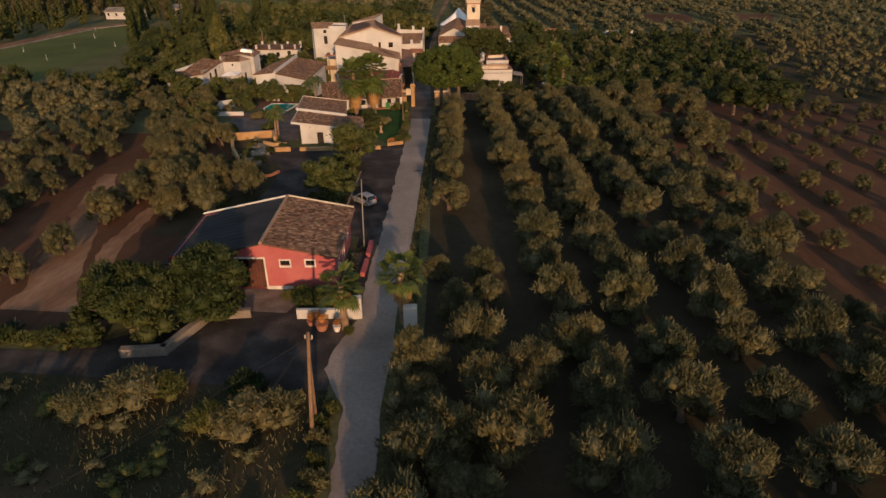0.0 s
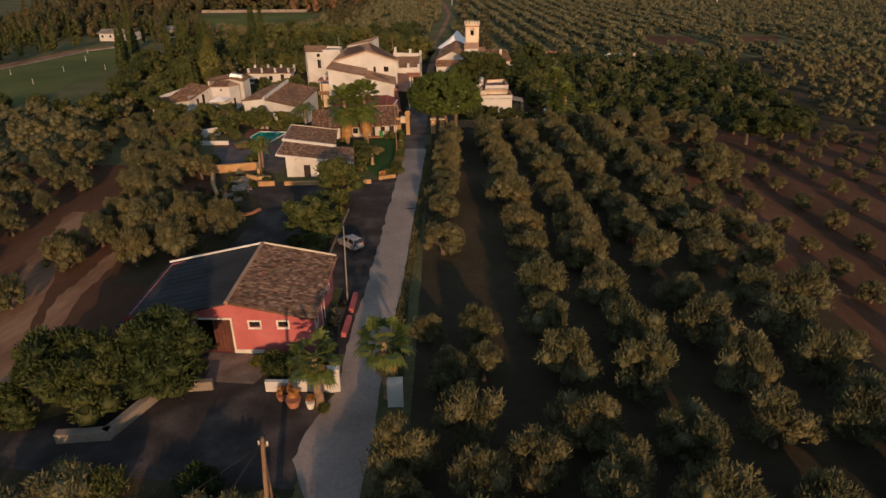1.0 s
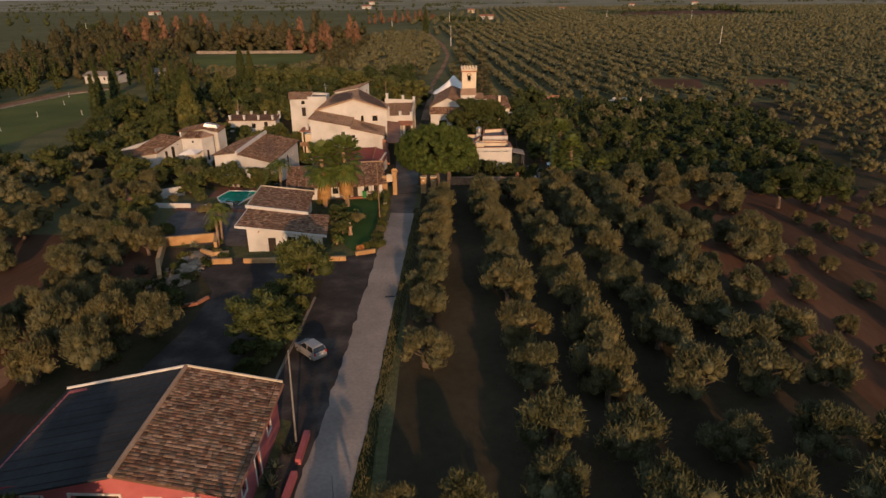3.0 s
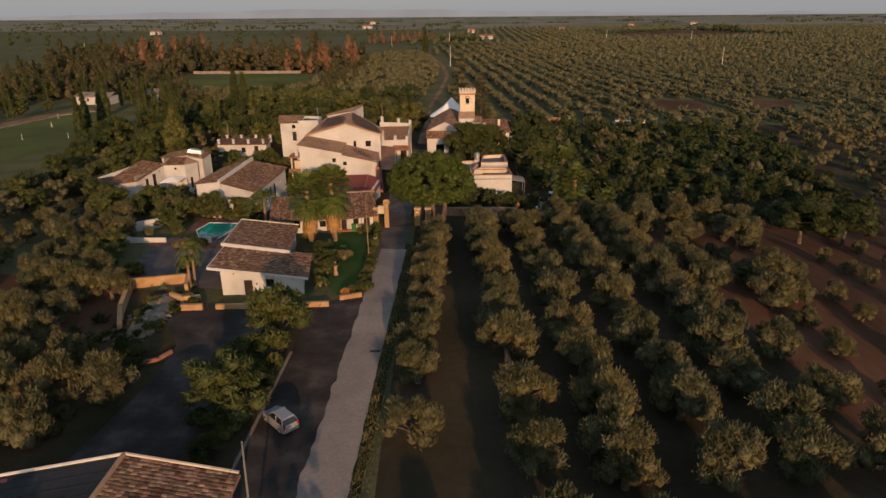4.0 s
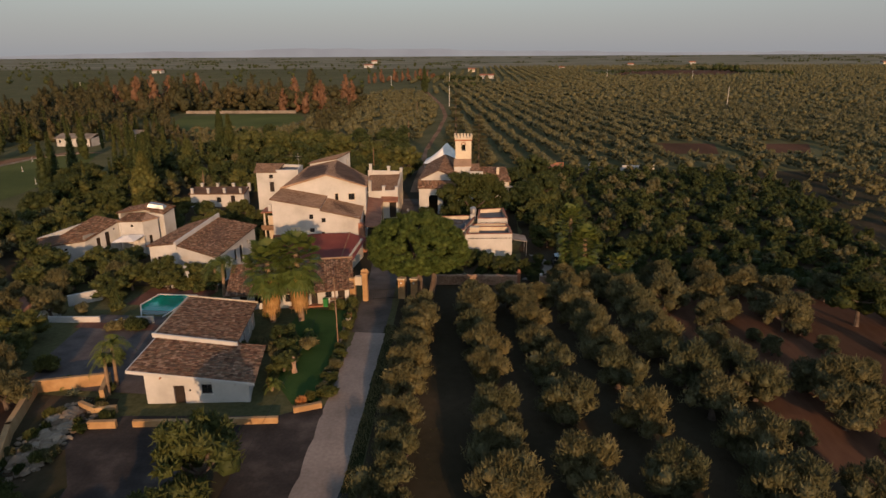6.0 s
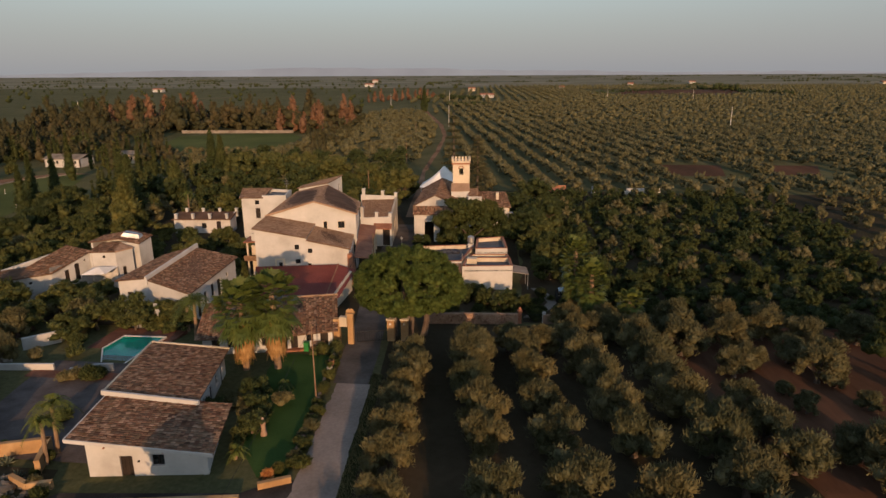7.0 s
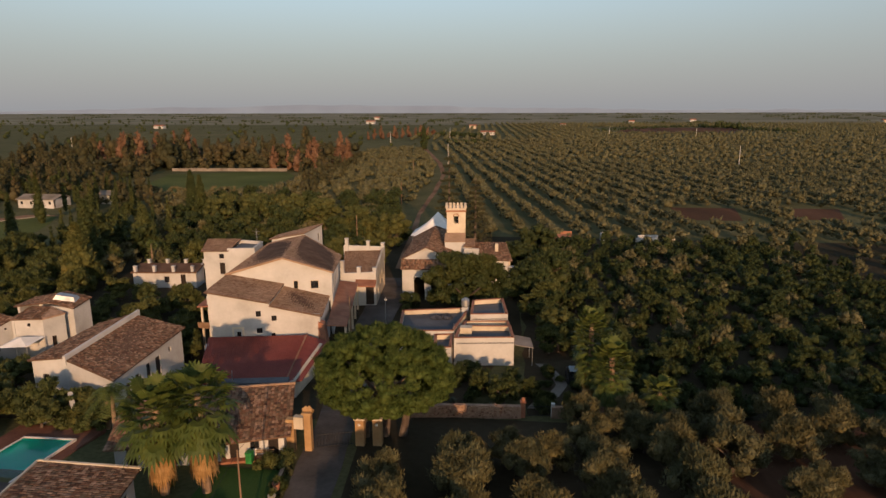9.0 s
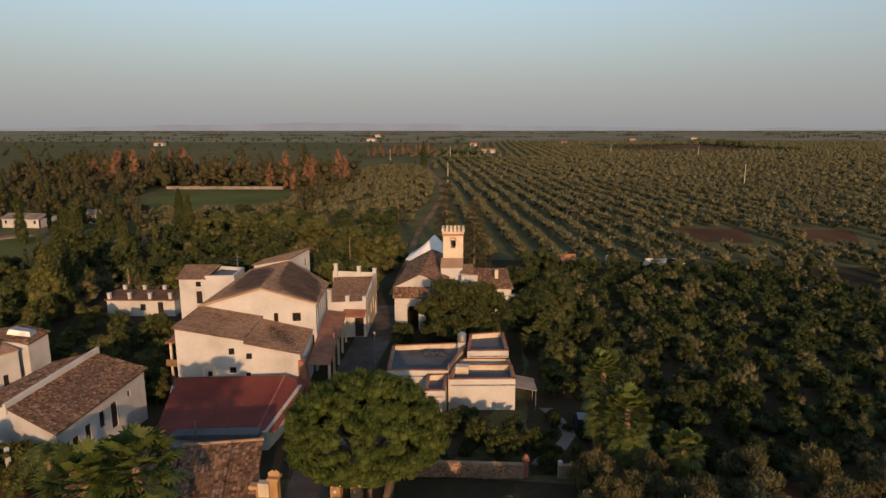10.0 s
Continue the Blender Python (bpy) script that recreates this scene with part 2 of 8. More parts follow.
TRIM = two_scale("grey_white_trim", (0.5, 0.48, 0.44), (0.62, 0.6, 0.55), (0.7, 0.68, 0.63), 0.8, 5, 0.85, 0.15, fine=0.2)
TILE = island_material("clay_roof_tile", [(0.10, 0.056, 0.040), (0.21, 0.112, 0.072), (0.29, 0.165, 0.105), (0.42, 0.275, 0.19), (0.13, 0.088, 0.064), (0.26, 0.175, 0.115)], 0.9, (0.42, 0.42, 0.33), 1.8)
PALETILE = island_material("pale_clay_tile", [(0.22, 0.13, 0.082), (0.32, 0.205, 0.135), (0.40, 0.275, 0.19), (0.27, 0.175, 0.115)], 0.9, (0.62, 0.6, 0.55), 0.35)
REDSHEET = two_scale("red_corrugated_sheet", (0.15, 0.032, 0.024), (0.20, 0.045, 0.034), (0.25, 0.065, 0.048), 0.2, 3, 0.75, 0.15, 0.3)
GREYSHEET = two_scale("dark_grey_roof_sheet", (0.03, 0.031, 0.032), (0.042, 0.043, 0.044), (0.058, 0.058, 0.058), 0.25, 3, 0.95, 0.2, 0.1)
FLATROOF = two_scale("roof_membrane", (0.07, 0.075, 0.085), (0.105, 0.11, 0.12), (0.15, 0.155, 0.16), 0.25, 3, 0.85, 0.2)
TERRACOTTA = two_scale("terracotta", (0.24, 0.10, 0.06), (0.33, 0.145, 0.085), (0.40, 0.2, 0.12), 0.6, 5, 0.85, 0.3)
PAVING = two_scale("terracotta_paving", (0.12, 0.06, 0.045), (0.17, 0.085, 0.06), (0.22, 0.12, 0.085), 0.4, 5, 0.85, 0.3, spec=0.03)
STONE = island_material("rubble_stone", [(0.22, 0.13, 0.09), (0.33, 0.21, 0.15), (0.4, 0.28, 0.2), (0.3, 0.17, 0.115)], 0.95, (0.6, 0.55, 0.5), 0.8, 0.5)
WOOD = two_scale("weathered_wood", (0.14, 0.085, 0.05), (0.22, 0.14, 0.085), (0.3, 0.2, 0.13), 0.8, 9, 0.85, 0.4)
# Wood blackened so that doors and frames carry the shade of deep openings.
SHADE_DARKWOOD = two_scale("shade_dark_wood", (0.014, 0.011, 0.009), (0.024, 0.017, 0.013), (0.038, 0.026, 0.019), 0.8, 8, 0.7, 0.3)
IRON = two_scale("dark_iron", (0.025, 0.025, 0.025), (0.04, 0.04, 0.04), (0.06, 0.055, 0.05), 1, 8, 0.6, 0.2, metal=0.6)
STEEL = two_scale("galvanised_steel", (0.36, 0.36, 0.35), (0.46, 0.46, 0.45), (0.55, 0.55, 0.54), 1, 8, 0.45, 0.1, metal=0.8)
CANVAS = two_scale("white_canvas", (0.6, 0.6, 0.58), (0.72, 0.72, 0.7), (0.78, 0.78, 0.76), 0.4, 4, 0.85, 0.1, fine=0.12)
PAINT = two_scale("silver_car_paint", (0.26, 0.26, 0.26), (0.3, 0.3, 0.3), (0.34, 0.34, 0.34), 0.4, 4, 0.4, 0.02, 0.4, 0.3, fine=0.1)
RUBBER = two_scale("black_rubber", (0.015, 0.015, 0.015), (0.022, 0.022, 0.022), (0.03, 0.03, 0.03), 2, 9, 0.85, 0.2)
LAMPRED = two_scale("red_lens", (0.25, 0.01, 0.01), (0.35, 0.015, 0.015), (0.42, 0.02, 0.02), 2, 8, 0.2, 0.02, 0.5)
GREENPLASTIC = two_scale("green_plastic", (0.02, 0.14, 0.035), (0.03, 0.2, 0.05), (0.04, 0.25, 0.07), 2, 8, 0.5, 0.05)
BLUEPLASTIC = two_scale("dark_blue_tarpaulin", (0.02, 0.024, 0.035), (0.035, 0.04, 0.055), (0.05, 0.06, 0.08), 2, 8, 0.6, 0.2)
POOLTILE = two_scale("pool_tile", (0.004, 0.32, 0.25), (0.006, 0.4, 0.31), (0.012, 0.48, 0.37), 0.3, 6, 0.6, 0.05, fine=0.15)


def glass_material(name, colour, rough=0.06):
    m, n, l, p = material(name, rough, 0, 0.6)
    s = noise_node(n, l, 1.5, 3)
    l.new(ramp(n, l, s, [(0.3, colour), (0.8, tuple(1.6 * c for c in colour))]), p.inputs["Base Color"])
    return m


PANE = glass_material("window_pane", (0.012, 0.014, 0.016))
WATER, _n, _l, _p = material("pool_water", 0.08, 0, 0.5)
_p.inputs["Base Color"].default_value = (0.45, 0.95, 0.9, 1)
_p.inputs["Transmission Weight"].default_value, _p.inputs["IOR"].default_value = 1.0, 1.33
bump(_n, _l, _p, noise_node(_n, _l, 1.6, 3), 0.12, 0.05)
HILL, _n, _l, _p = material("haze_glow_hill", 1.0, 0, 0.0)
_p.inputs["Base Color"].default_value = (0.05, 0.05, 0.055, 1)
_p.inputs["Emission Strength"].default_value = 1.0          # the glow stands in for hazy air in front of the range
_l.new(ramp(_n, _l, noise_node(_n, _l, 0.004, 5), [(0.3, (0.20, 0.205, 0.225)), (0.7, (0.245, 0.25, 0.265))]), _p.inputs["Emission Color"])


# ---- the land ----
def road_x(y):
    """The lane's middle line."""
    return float(np.interp(y, [-300, 24, 38, 51, 62, 84, 93, 109, 126, 150, 190, 275, 333, 403, 473, 636], [18.0, -6.5, -8.4, -9.25, -9.8, -11.5, -12.1, -13.4, -15.4, -19.0, -20.0, -28.9, -30.6, -34.4, -44.2, -77]))


def sheet(name, rows, mat, lift=0.03, label="", category="", kind="structure", step=4.0, lanes=1, rag=0.0):
    """A surface draped on the land: rows of y, left x, right x."""
    ys = sorted({round(y, 2) for y, *_ in rows} | {q for q in (95, 118, 135, 150, 236) if rows[0][0] < q < rows[-1][0]}
                | set(np.arange(rows[0][0], rows[-1][0], step).round(2).tolist()))
    t = np.array(rows, float)
    v, f = [], []
    for i, y in enumerate(ys):
        a, b = np.interp(y, t[:, 0], t[:, 1]), np.interp(y, t[:, 0], t[:, 2])
        wob = 0.12 if step < 10 else 1.0
        a, b = a + wob * noise.noise((y * 0.6, 1.7, lift)), b + wob * noise.noise((y * 0.6, 9.2, lift))
        a, b = a + rag * noise.noise((y * 1.3, 4.4, lift)) + rag * 0.6 * noise.noise((y * 3.7, 2.2, lift)), b + rag * 0.5 * noise.noise((y * 1.7, 8.8, lift))
        for k in range(lanes + 1):
            x = a + (b - a) * k / lanes
            v.append((x, y, ground_z(x, y) + lift))
        if i:
            n = lanes + 1
            f += [((i - 1) * n + k, (i - 1) * n + k + 1, i * n + k + 1, i * n + k) for k in range(lanes)]
    s = Shape()
    s.add(v, f)
    return single(name, s, mat, label, category, kind)


def land():
    xs = [-4700, -3000, -2000, -1200, -700, -400, -200, -100, -50, -25, 0, 25, 50, 100, 200, 400, 700, 1200, 2000, 3000, 4700]
    ys = [-900, -400, -100, 0, 50, 95, 118, 135, 150, 190, 236, 300, 400, 600, 900, 1400, 2200, 3200, 4700]
    s = Shape()
    s.add([(x, y, ground_z(x, y)) for y in ys for x in xs],
          [(j * len(xs) + i, j * len(xs) + i + 1, (j + 1) * len(xs) + i + 1, (j + 1) * len(xs) + i) for j in range(len(ys) - 1) for i in range(len(xs) - 1)])
    m, n, l, p = material("open_land", 0.95, 0, 0.02)
    far = ramp(n, l, noise_node(n, l, 0.004, 6), [(0.3, (0.095, 0.102, 0.054)), (0.5, (0.13, 0.130, 0.072)), (0.62, (0.14, 0.140, 0.076)), (0.75, (0.185, 0.148, 0.094))])
    near = ramp(n, l, noise_node(n, l, 0.11, 6), [(0.3, (0.6, 0.62, 0.5)), (0.7, (1.1, 1, 0.95))])
    fine = ramp(n, l, noise_node(n, l, 2.2, 5), [(0.3, (0.55, 0.58, 0.5)), (0.7, (1.1, 1.1, 1.05))])
    l.new(mix(n, l, mix(n, l, far, near, 0.8, "MULTIPLY"), fine, 0.7, "MULTIPLY"), p.inputs["Base Color"])
    bump(n, l, p, noise_node(n, l, 1.5, 6), 0.6, 0.1)
    single("ground", s, m, "wide flat farmland of dry grass and brown soil", "ground", "structure")


land()
# the dark soil tone here includes the shade below the crowns
sheet("ground_near_grove", [(5, -4.8, 45), (40, -4.2, 40), (95, -9.5, 27), (130, -13, 22)], SOIL, 0.02, "soil under the olive grove, coloured dark for tree shade", "soil", lanes=4)
sheet("ground_red_field", [(20, 36, 95), (50, 33, 110), (86, 27, 115), (105, 23.5, 110), (127, 20, 95), (133, 24, 85)], REDSOIL, 0.035, "ploughed reddish brown soil with young olive trees", "field", lanes=6)
sheet("ground_left_field", [(37.5, -75, -31), (60, -85, -31), (80, -80, -36), (95, -95, -44)], REDSOIL, 0.025, "reddish brown soil of the olive field beside the barn", "field", lanes=4)
# Two strips of low sunlight, put in as brighter orange ground.
sheet("ground_path", [(42, -42.5, -35), (47, -43.4, -38.4), (76, -53.8, -51.2)], SUNSTRIP_AND_DIRT, 0.05, "orange-brown strip between olive trees, sunlight painted as paler soil", "soil", lanes=2, rag=0.8, step=1.0)
sheet("ground_second_path", [(47.5, -38.0, -36.2), (55, -40.4, -38.4), (65, -41.0, -39.4)], SUNSTRIP_AND_DIRT, 0.055, "orange-brown strip between olive trees, sunlight painted as paler soil", "soil", lanes=2, rag=0.6, step=1.0)
sheet("ground_orchard", [(131.5, 4, 62), (175, 4, 72), (240, 2, 92)], SOIL, 0.03, "soil of the citrus garden, coloured dark for shade", "soil", lanes=4, rag=0.8)
sheet("ground_estate", [(124, -95, -34), (131, -95, -4), (160, -98, 4), (240, -105, 2)], SOIL, 0.02, "dark soil round the farm buildings", "soil", lanes=5)
sheet("ground_side_grove", [(130, 62, 135), (175, 72, 190), (240, 92, 280)], ROUGH, 0.025, "rough dark ground under the small olive trees", "soil", lanes=4)
ROAD_ROWS = [(y, road_x(y) - 1.4, road_x(y) + 1.4) for y in (-60, 24, 32)] + [(36, -11.3, -6.4), (39, -11.2, -6.5), (43, -10.3, -7.0)] + [(y, road_x(y) - 1.75, road_x(y) + 1.75) for y in (50, 62, 78, 93, 109.5)]
sheet("road_lane", ROAD_ROWS, CONCRETE, 0.055, "pale worn concrete lane between olive grove and yard", "lane", lanes=3, step=0.7, rag=0.2)
sheet("road_yard", [(109.5, -15.6, -11.9), (118, -16.8, -12.6), (126, -17.6, -13.6), (150, -21.5, -16.5), (172, -23, -17), (192, -24, -17.5)], DRIVE, 0.05, "worn brown-grey drive behind the gate", "drive", lanes=3)
sheet("road_far", [(200, -22.6, -20.6), (275, -29.8, -28.0), (333, -31.6, -29.7), (403, -35.5, -33.3), (473, -45.6, -42.8), (636, -79, -75)], SUNSTRIP_AND_DIRT, 0.06, "reddish dirt farm track running to the horizon", "track", step=20)
sheet("ground_rough", [(-20, -70, -2), (20, -70, -9.5), (33.75, -70, -10.4)], ROUGH, 0.022, "dark rough ground with weeds and rubble", "ground", lanes=4)
sheet("road_branch", [(33.6, -60, -10.5), (36.4, -60, -10.5)], ASPHALT, 0.045, "dark worn side lane beside the stone wall", "lane", step=1.0)
sheet("road_forecourt", [(36.3, -33, -10.5), (42.6, -24, -10.6), (44.5, -24.5, -16), (47.2, -24.5, -16)], ASPHALT, 0.04, "dark patchy asphalt forecourt of the barn", "yard", lanes=4)
sheet("ground_apron", [(43.5, -20.6, -16.7), (45, -21.4, -16.2), (47.3, -22.0, -16.9)], APRON, 0.055, "dusty pinkish concrete apron before the barn door", "yard", lanes=3, step=0.6, rag=0.7)
sheet("road_parking", [(48, -12.6, -10.2), (59, -13.6, -11.0), (62, -29, -11.1), (74, -28.5, -12.0), (80, -29.5, -12.4), (86, -34, -12.9), (89.3, -31, -13.1), (90.6, -17.5, -13.3), (92.5, -15, -13.4)], ASPHALT, 0.04, "dark worn asphalt parking yard beside the lane", "parking yard", lanes=5)
sheet("verge", [(44, -6.6, -5.3), (60, -8.4, -7.2), (80, -9.6, -8.3), (95, -10.8, -9.4), (112, -12.2, -10.9)], VERGE, 0.05, "narrow green grass verge along the lane", "verge", step=1.5)
sheet("lawn", [(92.5, -16.9, -14.6), (96, -19.6, -15.1), (104, -21.5, -15.9), (112, -23.5, -16.9), (116.5, -23.5, -17.4)], LAWN, 0.06, "mown green lawn beside the cottage", "lawn", lanes=3)
sheet("ground_terrace", [(93, -43, -31), (100, -46, -33), (109, -48, -35), (112, -48, -36)], TERRACE, 0.05, "dark grey terrace paving by the pool", "terrace", lanes=3)
sheet("ground_terrace_border", [(107.6, -48.5, -35.2), (109.4, -48.8, -35.6)], PAVING, 0.056, "red brick border of the dark terrace", "terrace", step=0.6)
sheet("ground_garden_path", [(133.4, 4.2, 6.4), (135.2, 4.9, 6.6), (137.5, 6.7, 8.1), (140.9, 7.9, 9.3), (144.6, 7.1, 8.5), (148, 5.6, 7.2)], GRAVEL, 0.05, "pale curved gravel path through the garden", "path", step=0.8, lanes=2)
sheet("ground_rockery", [(58, -37, -27.5), (74, -36.5, -27), (80, -37.6, -28), (86, -38.5, -31), (92, -41, -33)], ROUGH, 0.03, "rough ground and rubble of the rock garden", "rock garden", lanes=3, step=1.0)
sheet("ground_pitch", [(140, -166, -116), (188, -163, -121), (226, -162, -131), (246, -161, -140), (260, -153, -148)], PITCH, 0.05, "green mown sports pitch behind the trees", "pitch", step=12, lanes=4)
sheet("ground_pitch_bank", [(186, -171, -163.5), (226, -170, -162.5), (247, -169, -161.5), (262, -160, -146)], SUNSTRIP_AND_DIRT, 0.045, "bare reddish bank along the pitch", "soil", step=6, lanes=2, rag=1.2)
sheet("ground_far_pitch", [(318, -148, -110), (350, -170, -106), (392, -182, -112), (408, -150, -122)], PITCH, 0.08, "distant green sports pitch among woods", "pitch", step=15, lanes=4)
sheet("ground_red_patch", [(272, 56, 74), (298, 58, 80)], REDSOIL, 0.08, "bare patch of red soil in the grove", "soil", step=6)
sheet("ground_second_patch", [(276, 92, 106), (299, 98, 115)], REDSOIL, 0.08, "bare patch of red soil in the grove", "soil", step=6)
sheet("ground_plain", [(1400, -1500, 1500), (4600, -4600, 4600)], HAZE_PLAIN, 0.3, "fields far out on the plain, coloured paler for haze", "fields", step=400, lanes=6)
sheet("ground_far_field", [(985, 140, 320), (1100, 170, 350), (1230, 200, 382)], REDSOIL, 0.15, "distant strip of ploughed red soil", "field", step=40)


def hills():
    """A low, pale range along the horizon."""
    s = Shape()
    n = 140
    for i in range(n):
        x = -4600 + 9200 * i / (n - 1)
        left = math.exp(-((x + 1500) / 1700) ** 2)
        h = 6 + 62 * left * (0.75 + 0.5 * noise.noise((x * 0.0012, 0, 3))) + 16 * abs(noise.noise((x * 0.003, 5, 1)))
        s.v += [(x, 4640, -20), (x, 4660, h)]
        if i:
            s.f.append((2 * i - 2, 2 * i, 2 * i + 1, 2 * i - 1))
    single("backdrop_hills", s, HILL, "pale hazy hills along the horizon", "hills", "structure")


hills()


# ---- plants ----
def leaves(rng, centres, radii, count, length, width, up=0.35, squash=0.85, under=0.25):
    """Small pointed leaf tufts over the outside of round clumps."""
    c = np.repeat(np.asarray(centres, float), count, 0)
    r = np.repeat(np.asarray(radii, float), count)
    d = rng.normal(size=(len(c), 3))
    d /= np.linalg.norm(d, axis=1)[:, None]
    low = d[:, 2] < -under
    d[low, 2] *= -1
    at = c + d * (r * rng.uniform(0.62, 1.16, len(c)))[:, None] * np.array([1, 1, squash])
    w = d * 0.6 + rng.normal(size=d.shape) * 0.6 + np.array([0, 0, up])
    w /= np.linalg.norm(w, axis=1)[:, None]
    side = np.cross(w, rng.normal(size=d.shape))
    side /= np.linalg.norm(side, axis=1)[:, None] + 1e-9
    k = rng.uniform(0.65, 1.35, len(c))[:, None]
    a, b = w * length * k, side * width * k * 0.5
    v = np.stack([at - b - a * 0.15, at + b - a * 0.15, at + a * 0.85], 1).reshape(-1, 3)
    return v, np.arange(len(v)).reshape(-1, 3)


def clumps(rng, n, rx, ry, z0, z1, rmin, rmax, dome=True):
    """Clump centres filling a dome-shaped crown."""
    out, rad = [], []
    for i in range(n):
        a, k, h = rng.uniform(0, 2 * np.pi), math.sqrt(rng.uniform(0.03, 1)), rng.uniform(0, 1)
        fall = math.sqrt(max(0.0, 1 - 0.75 * h * h)) if dome else 1
        out.append((rx * k * fall * math.cos(a), ry * k * fall * math.sin(a), z0 + (z1 - z0) * h))
        rad.append(rng.uniform(rmin, rmax) * (1 - 0.2 * h))
    return out, rad


def crown_arrays(rng, cs, rs, count, length, width, up=0.35, core=0.88, squash=0.85, fine=1):
    v, f = leaves(rng, cs, rs, count, length, width, up, squash)
    s = Shape()
    for i, (c, r) in enumerate(zip(cs, rs)):
        s.lump(c, r * core, seed=i + float(rng.uniform(0, 50)), squash=squash, rough=0.45, n=fine)
    return v, f, np.array(s.v), np.array(s.f)


def crown_mesh(name, mat, rng, *args, **kw):
    v, f, cv, cf = crown_arrays(rng, *args, **kw)
    return mesh_of(name, (np.concatenate([v, cv]), np.concatenate([f, cf + len(v)])), mat)


def trunk_shape(rng, h, r, limbs, reach, top):
    s = Shape()
    lean = rng.uniform(-0.15, 0.15, 2)
    fork = (lean[0], lean[1], h)
    s.tube([(0, 0, -0.1), (lean[0] * 0.4, lean[1] * 0.4, h * 0.5), fork], [r * 1.5, r, r * 0.85], 7)
    for i in range(limbs):
        a = 2 * math.pi * (i + rng.uniform(-0.3, 0.3)) / limbs
        q = (reach * math.cos(a), reach * math.sin(a))
        s.tube([fork, (fork[0] + q[0] * 0.45, fork[1] + q[1] * 0.45, h + (top - h) * 0.45), (fork[0] + q[0], fork[1] + q[1], top)], [r * 0.6, r * 0.42, r * 0.15], 5)
    return s


def make_tree(name, trunk, crown, label, category, group, trunk_mat=BARK):
    ob = thing(name, 0, 0, -60, label=label, category=category, group=group)
    part("trunk", trunk, trunk_mat, ob)
    part("crown", crown, None, ob)
    return ob


TREE_RNG = np.random.default_rng(4)


def olive_kind(i):
    rng = np.random.default_rng(20 + i)
    cs, rs = clumps(rng, 30, 1.72, 1.72, 0.8, 3.25, 0.44, 0.76)
    return make_tree("olive_tree", trunk_shape(rng, 0.95, 0.19, 4, 1.0, 1.9), crown_mesh("crown", OLIVE, rng, cs, rs, 135, 0.30, 0.082, 1.2, core=0.72, squash=1.12, fine=1),
                     "grey-green olive tree with a dense rounded crown on dark soil", "olive tree", "olive trees of the grove")


def broad_kind(i, mat, rx, z0, z1, n, rr, count, length, width, name, label, category, group, h=1.6, r=0.25):
    rng = np.random.default_rng(60 + i)
    cs, rs = clumps(rng, n, rx, rx, z0, z1, rr[0], rr[1])
    return make_tree(name, trunk_shape(rng, h, r, 5, rx * 0.6, (z0 + z1) / 2), crown_mesh("crown", mat, rng, cs, rs, count, length, width), label, category, group)


def plant(kind, x, y, size=1.0, turn=None, tall=1.0, z=None):
    turn = float(TREE_RNG.uniform(0, 360)) if turn is None else turn
    m = pose(x, y, ground_z(x, y) if z is None else z, 0, 0, turn) @ Matrix.Diagonal((size, size, size * tall, 1))
    return copy_thing(kind, m)


def retire(kind):
    for o in (*kind.children_recursive, kind):
        bpy.data.objects.remove(o)


OLIVES = [olive_kind(i) for i in range(7)]


def olive(x, y, size=1.0, tall=1.0):
    plant(OLIVES[int(TREE_RNG.integers(7))], x, y, size, tall=tall)


# the near grove stands in columns about six metres apart: x at y = 50, the lean of the column, places along it
def column(x50, ys, size=1.0, sway=0.35, lean=-0.125):
    for y in ys:
        olive(x50 + lean * (y - 50) + TREE_RNG.uniform(-sway, sway), y + TREE_RNG.uniform(-sway, sway), 1.24 * size * TREE_RNG.uniform(0.92, 1.12), TREE_RNG.uniform(0.80, 0.96))


column(-3.7, (67.4, 75.7, 80, 84.3, 89, 94, 98, 102.2, 106.5, 110.3, 114.5), 0.86, lean=-0.07)
column(6.3, (19.5, 26.4, 31.9, 39.5, 46.1, 52.4, 58, 65.4, 72, 79.9, 85.4, 89.9, 97, 102, 107, 112.7, 115.6))
column(12.2, (20, 26.6, 32.9, 38.3, 45.2, 51.9, 57.3, 63.6, 66.9, 71.8, 78.6, 84, 91.9, 98.4, 104.8, 110.5, 117))
column(18.6, (21, 27.7, 33.5, 39.9, 45.8, 51.8, 57.8, 64.7, 72, 77.6, 82.7, 90.2, 98.8, 104.6, 109.8, 114.2, 119.5))
column(25.0, (29, 35.2, 41.2, 47, 52.4, 58.4, 66.4, 70.4, 76.6, 82, 87.6, 93.7, 99.3, 105.7, 110.9, 115, 120), 1.08)
column(30.3, (33, 40, 58.8, 67.5, 74.6, 82.8, 97.3, 100.6, 106), 1.0)
column(30.5, (46, 51.5, 90), 0.55)
# where the grove meets the lane the crowns run together; the last four are unseen, added to cast shade
for x, y, k in ((-3.9, 35.1, 0.95), (-2.7, 26.3, 0.95), (-4.2, 50.5, 0.6), (0.5, 23.6, 0.85), (-1.7, 44.1, 0.8), (1.0, 33.0, 0.9), (0.4, 38.3, 1.0), (2.3, 28.2, 1.15), (0.1, 50.5, 0.75), (0.7, 45.6, 0.65),
                (-3.3, 30.6, 0.85), (-0.9, 27.9, 0.9), (-3.4, 21.5, 0.95), (2.6, 18.5, 1.0), (4.4, 35.4, 0.85), (9.2, 34.8, 0.85), (-1.4, 15.0, 1.0), (4.6, 13.4, 1.0), (11.2, 14.2, 1.0), (17.4, 15.0, 1.0)):
    olive(x, y, 1.3 * k, TREE_RNG.uniform(0.85, 1.0))
